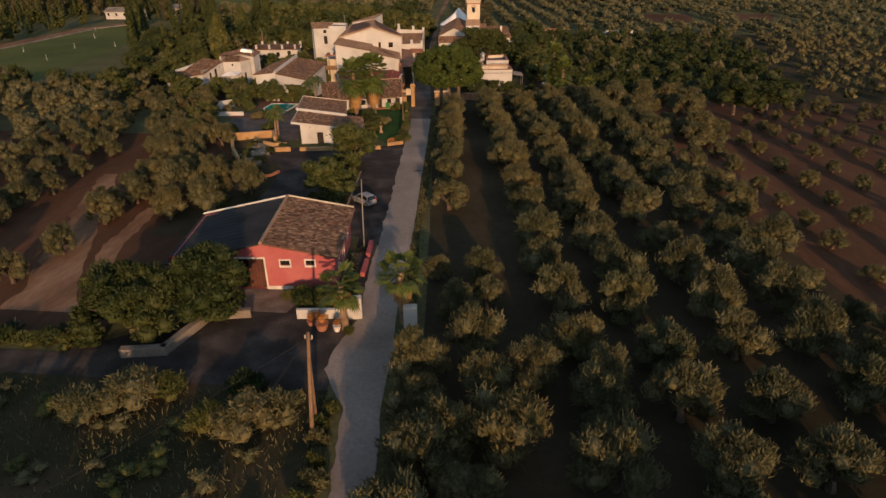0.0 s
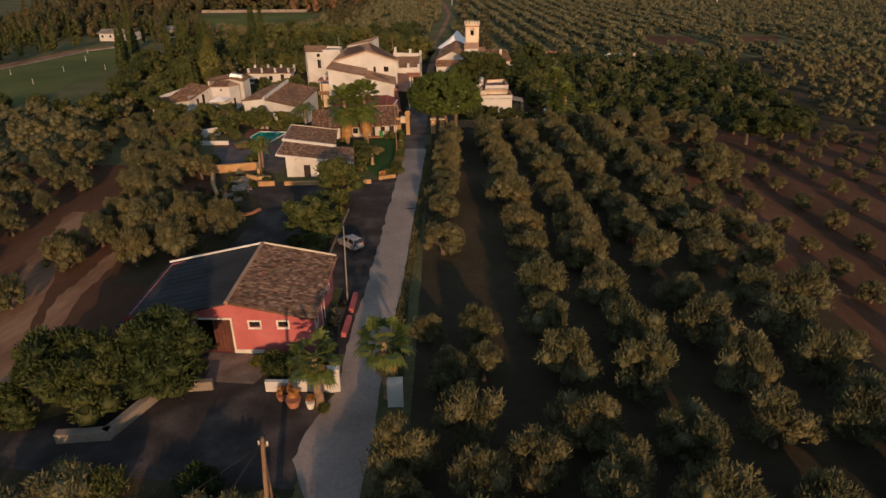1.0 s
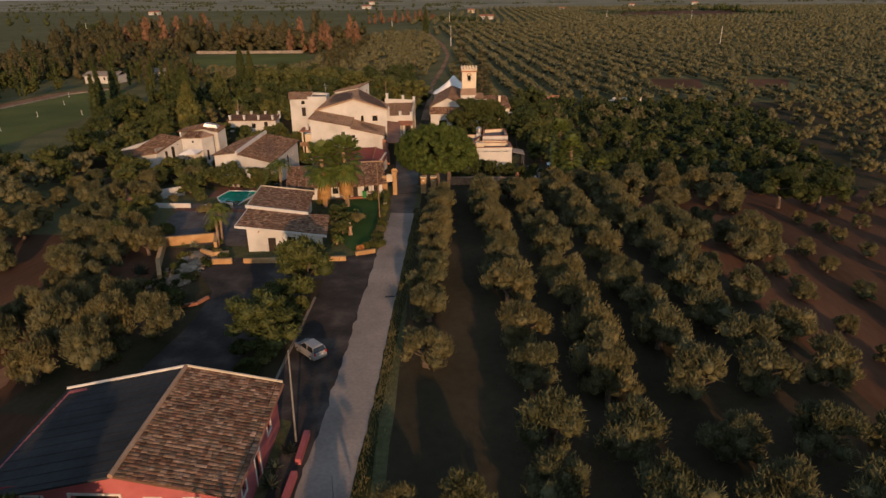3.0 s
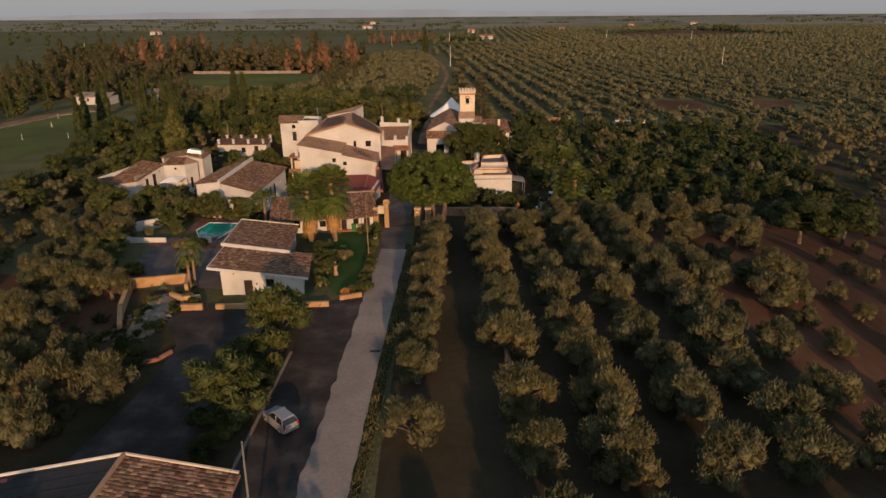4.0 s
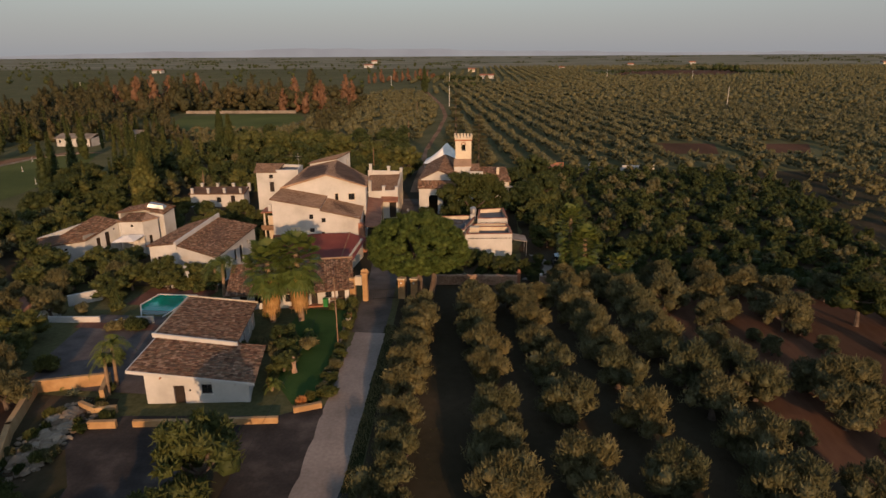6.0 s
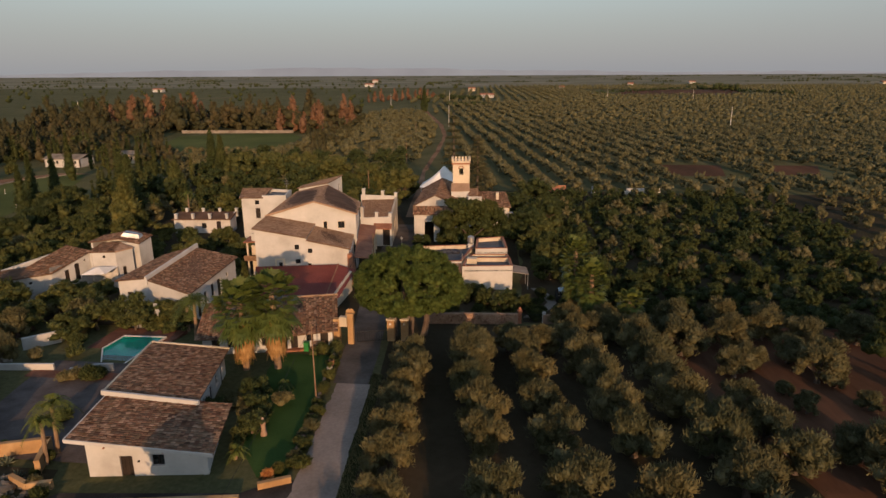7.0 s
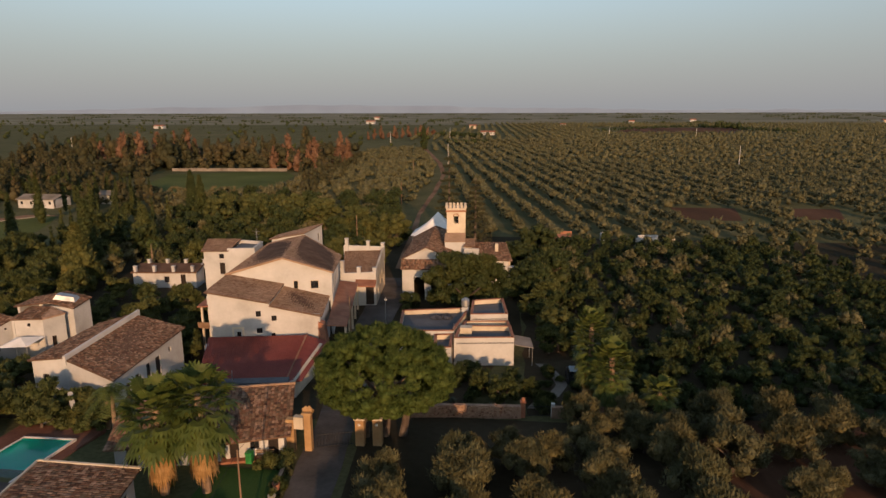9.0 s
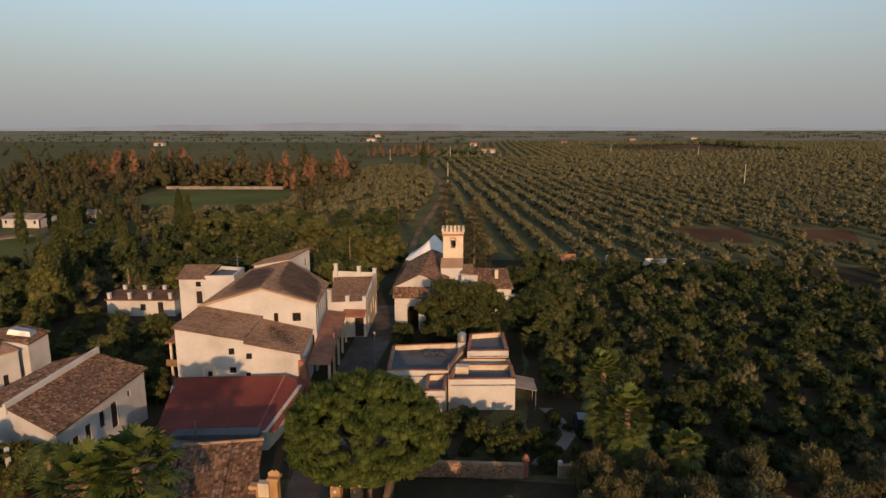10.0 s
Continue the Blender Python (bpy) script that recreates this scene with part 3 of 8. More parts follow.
# broad trees on the red field and along its far edge
for x, y, k in ((30.3, 93.1, 1.15), (32.0, 97.8, 1.35), (30.0, 99.6, 0.9), (33.6, 95.0, 0.8), (25.9, 115.3, 0.95), (33.9, 114.7, 1.15), (33.1, 119.9, 0.95), (36.2, 118.2, 1.05), (28.4, 118.0, 0.8), (22.0, 121.2, 1.25), (22.6, 125.4, 1.2), (28.2, 123.9, 1.2),
                (37.3, 125.4, 1.1), (44, 127, 1.1), (13.2, 125.4, 1.0), (18.2, 125.6, 1.0), (33, 127.5, 1.2), (50, 127, 1.1), (56, 126, 1.0), (59, 120.4, 0.9)):
    olive(x, y, 1.15 * k, 0.82)
# the far end of the grove before the garden wall
for x, y, k in ((9.7, 128.6, 0.95), (10.0, 123.3, 1.0), (15.1, 123.9, 1.05), (14.2, 129.2, 0.95), (22.9, 129.7, 1.15), (29.2, 130.3, 1.15), (34.5, 130.8, 1.1), (2.2, 119.9, 0.9), (-1.0, 118.4, 0.85), (6.0, 119.6, 0.9)):
    olive(x, y, 1.15 * k, 0.9)
# saplings in columns on the red field
column(36.9, (41, 47, 53.3, 60.4, 65.3, 71, 76.7, 83.4, 89.3, 107.6), 0.52)
column(37.4, (111.6, 85.6), 0.42)
column(43.5, (47.5, 54, 60, 66.6, 72.4, 77.9, 83.8, 90.5, 96, 102.4, 108.9, 114.2), 0.50)
column(50.4, (59, 65, 71.4, 77.6, 83.9, 90, 95.8, 101.8, 105.2, 109.2), 0.45)
column(57.0, (66, 72, 78, 84.2, 90.4, 95.9, 101, 107.5, 113.5, 119.6), 0.44)
for i in range(6):
    column(63.3 + 6.3 * i, [72 + 3.0 * (i % 2) + 6.2 * j for j in range(9) if (3 * i + j) % 11], 0.46, 0.7)


# the grove beside the barn and behind it, kept off the two painted sun strips
def off_strip(x, y):
    for (x0, y0), (x1, y1), w in (((-52.6, 76), (-41.5, 47), 2.6), ((-40, 64), (-39.5, 42), 2.4)):
        k = min(1, max(0, ((x - x0) * (x1 - x0) + (y - y0) * (y1 - y0)) / ((x1 - x0) ** 2 + (y1 - y0) ** 2)))
        if math.hypot(x - x0 - k * (x1 - x0), y - y0 - k * (y1 - y0)) < w:
            return False
    return True


for i in range(8):
    for j in range(19):
        x, y = -33 - 5.1 * i + TREE_RNG.uniform(-1.2, 1.2) - 0.3 * j, 39 + 5.0 * j + TREE_RNG.uniform(-1.2, 1.2)
        if not off_strip(x, y) or y < 58 and x > -44 or y < 47 and x > -50:
            continue
        if x > -38 - 0.12 * (y - 60) or (y > 96 and x > -52) or (y > 126 and x > -76) or x < -69 or TREE_RNG.uniform() < 0.06:
            continue
        olive(x, y, TREE_RNG.uniform(0.82, 1.12), 0.95)
for x, y, k in ((-43.5, 52.5, 0.85), (-44.5, 46.5, 0.8), (-38.2, 67.8, 1.25), (-34.4, 69.2, 1.25), (-30.3, 70.6, 1.1), (-36.5, 62, 1.0), (-33.3, 64.5, 1.1), (-41.5, 71, 1.0), (-36, 74, 1.0), (-43.0, 66.3, 1.0), (-46.5, 81.4, 1.1), (-45.5, 77.7, 0.8), (-43.6, 83.6, 0.9), (-44.6, 88.6, 1.0), (-42.2, 78.6, 0.9), (-39.6, 77, 0.75), (-46.6, 94, 1.0), (-48.5, 90.5, 1.0)):
    olive(x, y, 1.05 * k)
for k in OLIVES:
    retire(k)


# ---- other trees and the woods ----
def flat_tris(v, f, cv, cf):
    """One triangle list of leaves and cores."""
    return np.concatenate([v, cv]), np.concatenate([f, cf + len(v)])


def soft_kind(seed, n, rx, z0, z1, rr, count, length, width, up=0.35):
    rng = np.random.default_rng(seed)
    cs, rs = clumps(rng, n, rx, rx, z0, z1, *rr)
    return flat_tris(*crown_arrays(rng, cs, rs, count, length, width, up))


def spire_kind(seed, h, r, n, count, length, width, ragged=0.3, base=0.8):
    """Cypresses and other narrow conifers."""
    rng = np.random.default_rng(seed)
    cs, rs = [], []
    for i in range(n):
        k = (i + 0.5) / n
        w = r * (1 - k) ** 0.7 * (0.55 + 0.45 * min(1, k * 5))
        a = rng.uniform(0, 2 * np.pi)
        cs.append((w * ragged * math.cos(a), w * ragged * math.sin(a), base + (h - base) * k))
        rs.append(max(0.25, w * rng.uniform(0.75, 1.1)))
    return flat_tris(*crown_arrays(rng, cs, rs, count, length, width, 0.7, squash=1.3))


def woods(name, mat, kinds, spots, label, category):
    """Many far plants in one mesh: spots of x, y, size, height factor, kind."""
    rng = np.random.default_rng(len(spots))
    vs, fs, n = [], [], 0
    for x, y, size, tall, k in spots:
        v, f = kinds[k % len(kinds)]
        a = rng.uniform(0, 2 * np.pi)
        c, s = math.cos(a) * size, math.sin(a) * size
        vs.append(np.c_[v[:, 0] * c - v[:, 1] * s + x, v[:, 0] * s + v[:, 1] * c + y, v[:, 2] * size * tall + ground_z(x, y)])
        fs.append(f + n)
        n += len(v)
    ob = new(name, mesh_of(name, (np.concatenate(vs), np.concatenate(fs)), mat))
    return tagged(ob, label, category, kind="stuff")


MID_OLIVE = [soft_kind(200 + i, 17, 1.9, 1.0, 3.3, (0.44, 0.8), 30, 0.46, 0.14, 0.8) for i in range(4)]
LIGHT_OLIVE = [soft_kind(250 + i, 10, 1.8, 1.1, 3.1, (0.56, 0.92), 22, 0.5, 0.18, 0.7) for i in range(3)]
FAR_OLIVE = [soft_kind(220 + i, 3, 1.3, 1.2, 2.6, (1.2, 1.6), 14, 0.9, 0.5, 0.4) for i in range(4)]
DIST_OLIVE = [soft_kind(230 + i, 2, 0.9, 1.3, 2.5, (1.3, 1.7), 8, 1.0, 0.6, 0.4) for i in range(4)]
TINY_OLIVE = [soft_kind(240 + i, 1, 0.2, 1.5, 1.8, (1.9, 2.3), 2, 1.4, 1.0, 0.4) for i in range(3)]
MID_BROAD = [soft_kind(260 + i, 32, 2.6, 1.3, 5.3, (0.5, 0.98), 36, 0.48, 0.21) for i in range(4)]
MID_GREEN = [soft_kind(320 + i, 17, 1.9, 0.7, 3.5, (0.42, 0.78), 30, 0.42, 0.19) for i in range(3)]
WOOD_ROUND = [soft_kind(340 + i, 7, 2.4, 1.5, 5.4, (1.1, 1.8), 22, 0.8, 0.4) for i in range(3)]
FAR_CONIFER = [spire_kind(280 + i, 10, 2.3, 9, 18, 0.9, 0.4, 0.55) for i in range(4)]
CYPRESS_SOFT = [spire_kind(300 + i, 9, 1.0, 8, 26, 0.7, 0.3, 0.15) for i in range(3)]


def scatter(seed, x0, x1, y0, y1, step, keep, size, tall=(0.9, 1.15), jitter=0.35, slope=0.0, row=None):
    """Spots on a loose lattice where keep(x, y) holds."""
    rng = np.random.default_rng(seed)
    out = []
    for y in np.arange(y0, y1, step):
        for x in np.arange(x0, x1, row or step):
            px = x + slope * (y - y0) + rng.uniform(-jitter, jitter) * (row or step) * (0.16 if row else 1)
            py = y + rng.uniform(-jitter, jitter) * step
            if keep(px, py):
                out.append((px, py, rng.uniform(*size), rng.uniform(*tall), int(rng.integers(9))))
    return out


def clear(x, y):
    """Ground kept free of scattered trees: drives, houses, pitches and fields."""
    if -59 < x < 6 and 88 < y < 166 or -58 < x < 4 and 160 < y < 200:
        return False
    if abs(x - road_x(y)) < 5 or -80 < x < -55 and 128 < y < 158:
        return False
    if 138 < y < 264 and -167 < x < np.interp(y, [148, 188, 215, 256, 264], [-88, -108, -114, -136, -146]) and y < 262:
        return False
    if -76 < x < -54 and 130 < y < 187:
        return False
    if 312 < y < 412 and -186 < x < -102:
        return False
    if 255 < y < 285 and -190 < x < -150:
        return False
    return not (56 < x < 80 and 258 < y < 299 or 92 < x < 115 and 262 < y < 299)


def open_view(x, y):
    """The low stretch before the far pitch, free of tall trees."""
    return 244 < y < 412 and -0.60 < x / (y - 72) < -0.34


far_rows = scatter(1, -20, 590, 240, 470, 4.6, lambda x, y: clear(x, y) and x > road_x(y) + 4 and x < 60 + 1.0 * y, (0.85, 1.1), row=8.4, slope=-0.16)
woods("far_olive_grove", OLIVE, LIGHT_OLIVE + FAR_OLIVE, [(x, y, s, t, k if y < 330 and x < 130 else 3 + k % 4) for x, y, s, t, k in far_rows], "grey-green olive trees in long straight rows", "olive grove")
more_rows = scatter(2, -60, 760, 470, 760, 8.6, lambda x, y: x > road_x(y) + 6 and x < 0.95 * y, (1.1, 1.45), row=9.0, slope=-0.16)
woods("distant_olive_grove", OLIVE, DIST_OLIVE, more_rows, "distant grey-green olive trees in rows", "olive grove")
plain_rows = scatter(3, -900, 1250, 760, 1500, 14.0, lambda x, y: abs(x) < 0.82 * y and not (970 < y < 1240 and 120 < x < 390), (1.1, 1.6), row=12.0, slope=-0.05)
woods("olive_groves_of_the_plain", OLIVE, TINY_OLIVE, [r for r in plain_rows if r[0] > road_x(r[1]) - 40 + 0.1 * (r[1] - 760)], "olive groves far out on the plain", "olive grove")
right_rows = scatter(4, 62, 260, 118, 238, 6.4, lambda x, y: x > 66 + 0.2 * max(0, y - 136) and x < 40 + y and not (x < 100 and y < 132), (0.75, 1.05), row=6.8, slope=-0.2)
woods("side_olive_grove", OLIVE, LIGHT_OLIVE, [(x, y, s, t, k) for x, y, s, t, k in right_rows if x < 115], "small grey-green olive trees in rows", "olive grove")
woods("side_olive_grove_beyond", OLIVE, FAR_OLIVE, [r for r in right_rows if r[0] >= 115], "small grey-green olive trees in rows", "olive grove")
east_rows = scatter(5, 66, 140, 40, 124, 7.6, lambda x, y: x > 98 and x < y + 20, (0.6, 0.9), jitter=0.4)
woods("young_olive_grove", OLIVE, MID_OLIVE, east_rows, "young olive trees on the red field", "olive grove")
west_rows = scatter(6, -160, -60, 24, 150, 6.0, lambda x, y: x > -1.15 * y - 20 and (x < -66 - 0.1 * (y - 60) or y > 126 and x < -84), (0.95, 1.25), jitter=0.45)
woods("west_olive_grove", OLIVE, MID_OLIVE, [r for r in west_rows if clear(r[0], r[1])], "dense old olive grove", "olive grove")
mid_west = scatter(7, -105, -30, 205, 600, 7.0, lambda x, y: clear(x, y) and x < road_x(y) - 5, (0.9, 1.35), jitter=0.5)
woods("olive_trees_behind_the_estate", OLIVE, LIGHT_OLIVE + FAR_OLIVE, [(x, y, s, t, k % 3 if y < 300 else 3 + k % 4) for i, (x, y, s, t, k) in enumerate(mid_west) if y > 300 or i % 2 == 0], "loose olive trees behind the farmhouse", "olive trees")
woods("trees_behind_the_estate", CITRUS, MID_BROAD, [(x, y, s * 0.95, t, k) for x, y, s, t, k in mid_west[1::2] if y < 300], "broad green trees behind the farmhouse", "trees")
garden = scatter(8, -112, -46, 126, 235, 7.4, lambda x, y: clear(x, y) and not (x > -58 and y < 205 and y > 120) , (0.75, 1.25), jitter=0.5)
woods("garden_wood", CITRUS, MID_BROAD, [(x, y, s, t, k) for x, y, s, t, k in garden if (int(x) + int(y)) % 3], "mixed green trees round the white houses", "trees")
woods("olives_in_the_garden", OLIVE, MID_OLIVE, [(x, y, s * 1.15, t, k) for x, y, s, t, k in garden if not (int(x) + int(y)) % 3], "old olive trees between the white houses", "olive trees")
conifers = scatter(9, -330, -70, 272, 520, 8.0, lambda x, y: clear(x, y) and not open_view(x, y) and x < -70 - 0.12 * (y - 270) and x > -120 - 0.42 * y, (0.55, 1.45), (0.65, 1.3), jitter=0.5)
def rusty(x, y, k):
    return 412 < y < 475 and (-240 < x < -205 or -258 < x < -246) and k % 2 == 0 or 412 < y < 475 and -146 < x < -100 and k % 3 == 0


woods("dry_conifer_wood", DRYWOOD, FAR_CONIFER + WOOD_ROUND, [(x, y, s * (1.5 if y > 415 else 1.0), min(t, 1.0) * (1.2 if x > -178 and y > 405 else 1.0), 4 + k % 3 if x > -178 and y > 405 and k % 4 else k) for i, (x, y, s, t, k) in enumerate(conifers) if (i % 7 and y < 470 or i % 3 == 0) and not rusty(x, y, k)], "brownish conifer wood round the far pitch", "wood")
woods("rust_brown_trees", RUSTWOOD, FAR_CONIFER + MID_BROAD[:1], [(x, y, s * 1.5, t, k) for x, y, s, t, k in conifers if rusty(x, y, k)] + [(-160 + 4.4 * i, 776 + 5.5 * i + 9 * (i % 3), 1.0 + 0.25 * (i % 3), 1, i) for i in range(15)], "rust-brown trees lit by the low sun", "wood")
near_fir = scatter(10, -215, -96, 190, 330, 7.5, lambda x, y: clear(x, y) and not open_view(x, y), (0.75, 1.2), (0.8, 1.3), jitter=0.5)
low_grove = scatter(15, -150, -60, 258, 318, 5.4, lambda x, y: open_view(x, y), (0.95, 1.2), (0.7, 0.95), jitter=0.45)
woods("low_olive_grove", OLIVE, LIGHT_OLIVE, low_grove, "dense low olive grove before the far pitch", "olive grove")
woods("dark_cypress_wood", CITRUS, CYPRESS_SOFT + MID_BROAD[:1], near_fir, "dark cypresses and pines round the pitch", "wood")
plain_left = scatter(11, -1400, -80, 520, 1700, 62.0, lambda x, y: clear(x, y) and abs(x) < 0.85 * y and x < road_x(y) - 8, (0.6, 2.4), jitter=0.5)
woods("scrub_of_the_plain", CITRUS, TINY_OLIVE, plain_left, "low trees and scrub on the plain", "scrub")
hedge = [(330 + 0.9 * i + 10 * math.sin(i * 0.3), 1330 - 6.5 * i, 1.6 + 0.5 * math.sin(i * 1.7), 0.9, i) for i in range(58)] + [(126 + 7 * i, 1030 + 9 * i, 1.5 + 0.4 * math.sin(i * 2.1), 0.9, i) for i in range(30)] + [(-86 + 4 * i, 856 - 3.5 * i, 2.0, 1.0, i) for i in range(14)] + [(-60 + 6 * i, 690, 1.6, 1.0, i) for i in range(7)] + [(-420 + 5 * i, 640 + 2 * (i % 3), 2.2, 1.1, i) for i in range(7)] + [(-640 + 6 * i, 700, 2.0, 1, i) for i in range(6)] + [(330 + 8 * i, 1150, 2.6, 1.3, i) for i in range(5)]
woods("field_hedges", CITRUS, FAR_OLIVE, hedge, "dark hedges and clumps far out on the plain", "hedge")


rng = np.random.default_rng(66)
dots = []
for i in range(150):
    y = rng.uniform(1500, 3900)
    x = rng.uniform(-0.8, 0.8) * y
    for j in range(int(rng.integers(2, 16))):
        dots.append((x + 7 * j, y + rng.uniform(-6, 6), rng.uniform(1.2, 2.6), 0.75, i))
woods("trees_of_the_far_plain", CITRUS, TINY_OLIVE, dots, "dark clumps of trees towards the horizon", "trees")
# Added trees out of view, enlarged near the lane to shade the forecourt.
behind = scatter(14, -75, 75, -95, 14, 6.3, lambda x, y: (x > road_x(y) + 5.5 and y < 12) or (x < road_x(y) - 6 and y < 4), (0.95, 1.3), jitter=0.42)
behind = [(x, y, s * (1.8 if -18 < y and -45 < x < 16 else 1.0), t, k) for x, y, s, t, k in behind]
woods("olive_grove_behind", OLIVE, FAR_OLIVE, behind, "unseen olive grove added behind the view to cast shade", "olive grove")


# citrus garden beside the flat-roofed house
CITRUS_KINDS = [broad_kind(i, CITRUS, 1.85, 0.6, 3.5, 34, (0.36, 0.7), 46, 0.36, 0.17, "citrus_tree", "dark green citrus tree with a dense low crown", "citrus tree", "citrus trees of the garden", 0.8, 0.16) for i in range(3)]
orchard = scatter(12, 7, 72, 136, 236, 4.0, lambda x, y: x > 8 and x < 62 + 0.2 * (y - 136) and not (x < 12 and y < 150), (0.5, 0.9), (0.85, 1.35), jitter=0.55)
for x, y, s, t, k in orchard:
    if y < 172 and k > 1:
        plant(CITRUS_KINDS[k % 3], x, y, s, tall=t)
woods("old_olives_of_the_garden", OLIVE, MID_OLIVE, [(x, y, s * 1.05, t, k) for x, y, s, t, k in orchard if k <= 1], "old olive trees among the citrus garden", "olive trees")
LOW_GREEN = [soft_kind(380 + i, 3, 1.0, 0.3, 1.1, (0.6, 1.0), 30, 0.4, 0.17, 0.5) for i in range(4)]
under = scatter(16, 7, 72, 134, 236, 3.1, lambda x, y: x > 9 and x < 62 + 0.2 * (y - 136) and not (x < 14 and y < 150), (0.7, 1.25), (0.7, 1.2), jitter=0.5)
woods("garden_undergrowth", CITRUS, LOW_GREEN, under, "low dense green bushes between the citrus trees", "undergrowth")
woods("citrus_garden_beyond", CITRUS, MID_GREEN, [r for r in orchard if r[1] >= 172 and r[4] > 1], "dark green citrus trees further back", "citrus trees")
for x, y, s in ((-4.4, 139.5, 0.75), (-1.0, 137.2, 0.8), (1.6, 134.6, 0.95), (-6.5, 137, 0.6), (4.4, 137.2, 0.6), (2.5, 140.5, 0.6), (-2.5, 141.6, 0.7), (-14.2, 171, 0.7), (-15.8, 172.5, 0.7), (-7, 132.5, 0.75), (-24.3, 101, 0.6), (-21.8, 104.6, 0.75), (-20.2, 101.5, 0.65)):
    plant(CITRUS_KINDS[int(abs(x * 7)) % 3], x, y, s)
for k in CITRUS_KINDS:
    retire(k)

GREEN_KINDS = [broad_kind(10 + i, GREEN, 2.6, 1.4, 4.7, 40, (0.5, 0.95), 66, 0.42, 0.2, "broadleaf_tree", "green broadleaf tree with a rounded uneven crown", "tree", "broadleaf trees of the estate", 1.5, 0.22) for i in range(3)]
def estate_trees(rows):
    for x, y, s, t in rows:
        plant(GREEN_KINDS[int(abs(x * 13)) % 3], x, y, s, tall=t)


estate_trees([(-19.0, 79.6, 1.25, 1.05), (-20.2, 75.0, 0.8, 0.9), (-19.8, 69.6, 1.2, 0.85), (-18.6, 72.8, 0.55, 0.8), (-50, 122, 0.9, 0.8), (-54, 125.5, 1.0, 0.85), (-46.5, 124.3, 0.95, 0.9), (-58, 121, 0.9, 0.8), (-42.5, 124.8, 0.8, 0.8), (-59.5, 128, 1.0, 0.8), (-62, 119, 1.0, 0.8), (-55.2, 145, 0.7, 0.9), (-52.5, 154, 1.0, 1.0), (-55, 139.5, 0.6, 0.8), (-68, 152, 1.0, 0.9), (-72.5, 149, 1.1, 1.0), (-75, 143, 1.0, 0.9), (-52.5, 137, 0.6, 0.9), (-66.5, 158, 0.9, 0.7), (-72, 163, 1.0, 0.8), (-80, 150, 1.1, 1.0), (-84, 158, 1.2, 1.0)])
estate_trees([(-78, 160, 1.1, 0.9), (-82, 168, 1.2, 1.0), (-88, 150, 1.2, 0.9), (-86, 176, 1.2, 1.0), (-79, 178, 1.2, 0.9), (-66, 164, 0.7, 0.7), (-60, 161, 0.7, 0.7), (-56, 170, 0.8, 0.8), (-80, 141, 1.1, 0.9), (-42.2, 146.2, 0.8, 1.0), (-40.6, 144.2, 0.6, 0.9), (-44.5, 150, 0.9, 1.0), (-46.5, 156, 0.9, 0.9), (-38.5, 122, 0.7, 0.8), (-44.5, 121.6, 0.75, 0.8), (-40.6, 124.2, 0.8, 0.8), (-51, 118.5, 0.8, 0.8), (-56.5, 132.5, 0.9, 0.8), (-61.5, 133.5, 0.85, 0.8), (-67, 128, 1.0, 0.9), (-46, 160, 0.9, 0.9), (-52, 164, 1.0, 1.0)])
estate_trees([(-57, 162, 0.9, 0.8), (-61, 154, 0.9, 0.8), (-40, 193, 1.3, 1.0), (-34, 197, 1.3, 1.1), (-47, 196, 1.3, 1.0), (-28, 200, 1.3, 1.0), (-55, 190, 1.4, 1.0), (-76, 170, 1.1, 1.0), (-68, 171, 0.95, 0.85), (-63, 170.5, 0.85, 0.8), (-58, 173, 0.6, 0.7), (-63, 192, 1.3, 1.0), (-72, 193, 1.2, 1.0), (-43, 205, 1.4, 1.0), (-48.5, 98, 0.85, 0.8), (-51, 103, 0.9, 0.8), (-46.5, 90, 0.9, 0.8), (7.5, 152, 0.9, 0.9), (9, 160, 1.0, 0.9), (6.5, 168, 1.0, 0.9), (8.5, 176, 1.1, 0.9), (7, 186, 1.1, 0.9)])
estate_trees([(-19.8, 98.8, 0.55, 0.7)])
for k in GREEN_KINDS:
    retire(k)


def great_tree(name, x, y, mat, rx, z0, z1, n, rr, count, length, width, label, category, seed, h, r, ry=None):
    rng = np.random.default_rng(seed)
    cs, rs = clumps(rng, n, rx, ry or rx, z0, z1, *rr)
    ob = thing(name, x, y, label=label, category=category)
    part("trunk", trunk_shape(rng, h, r, 6, rx * 0.65, (z0 + z1) / 2), BARK, ob)
    part("crown", crown_mesh("crown", mat, rng, cs, rs, count, length, width), None, ob)
    return ob


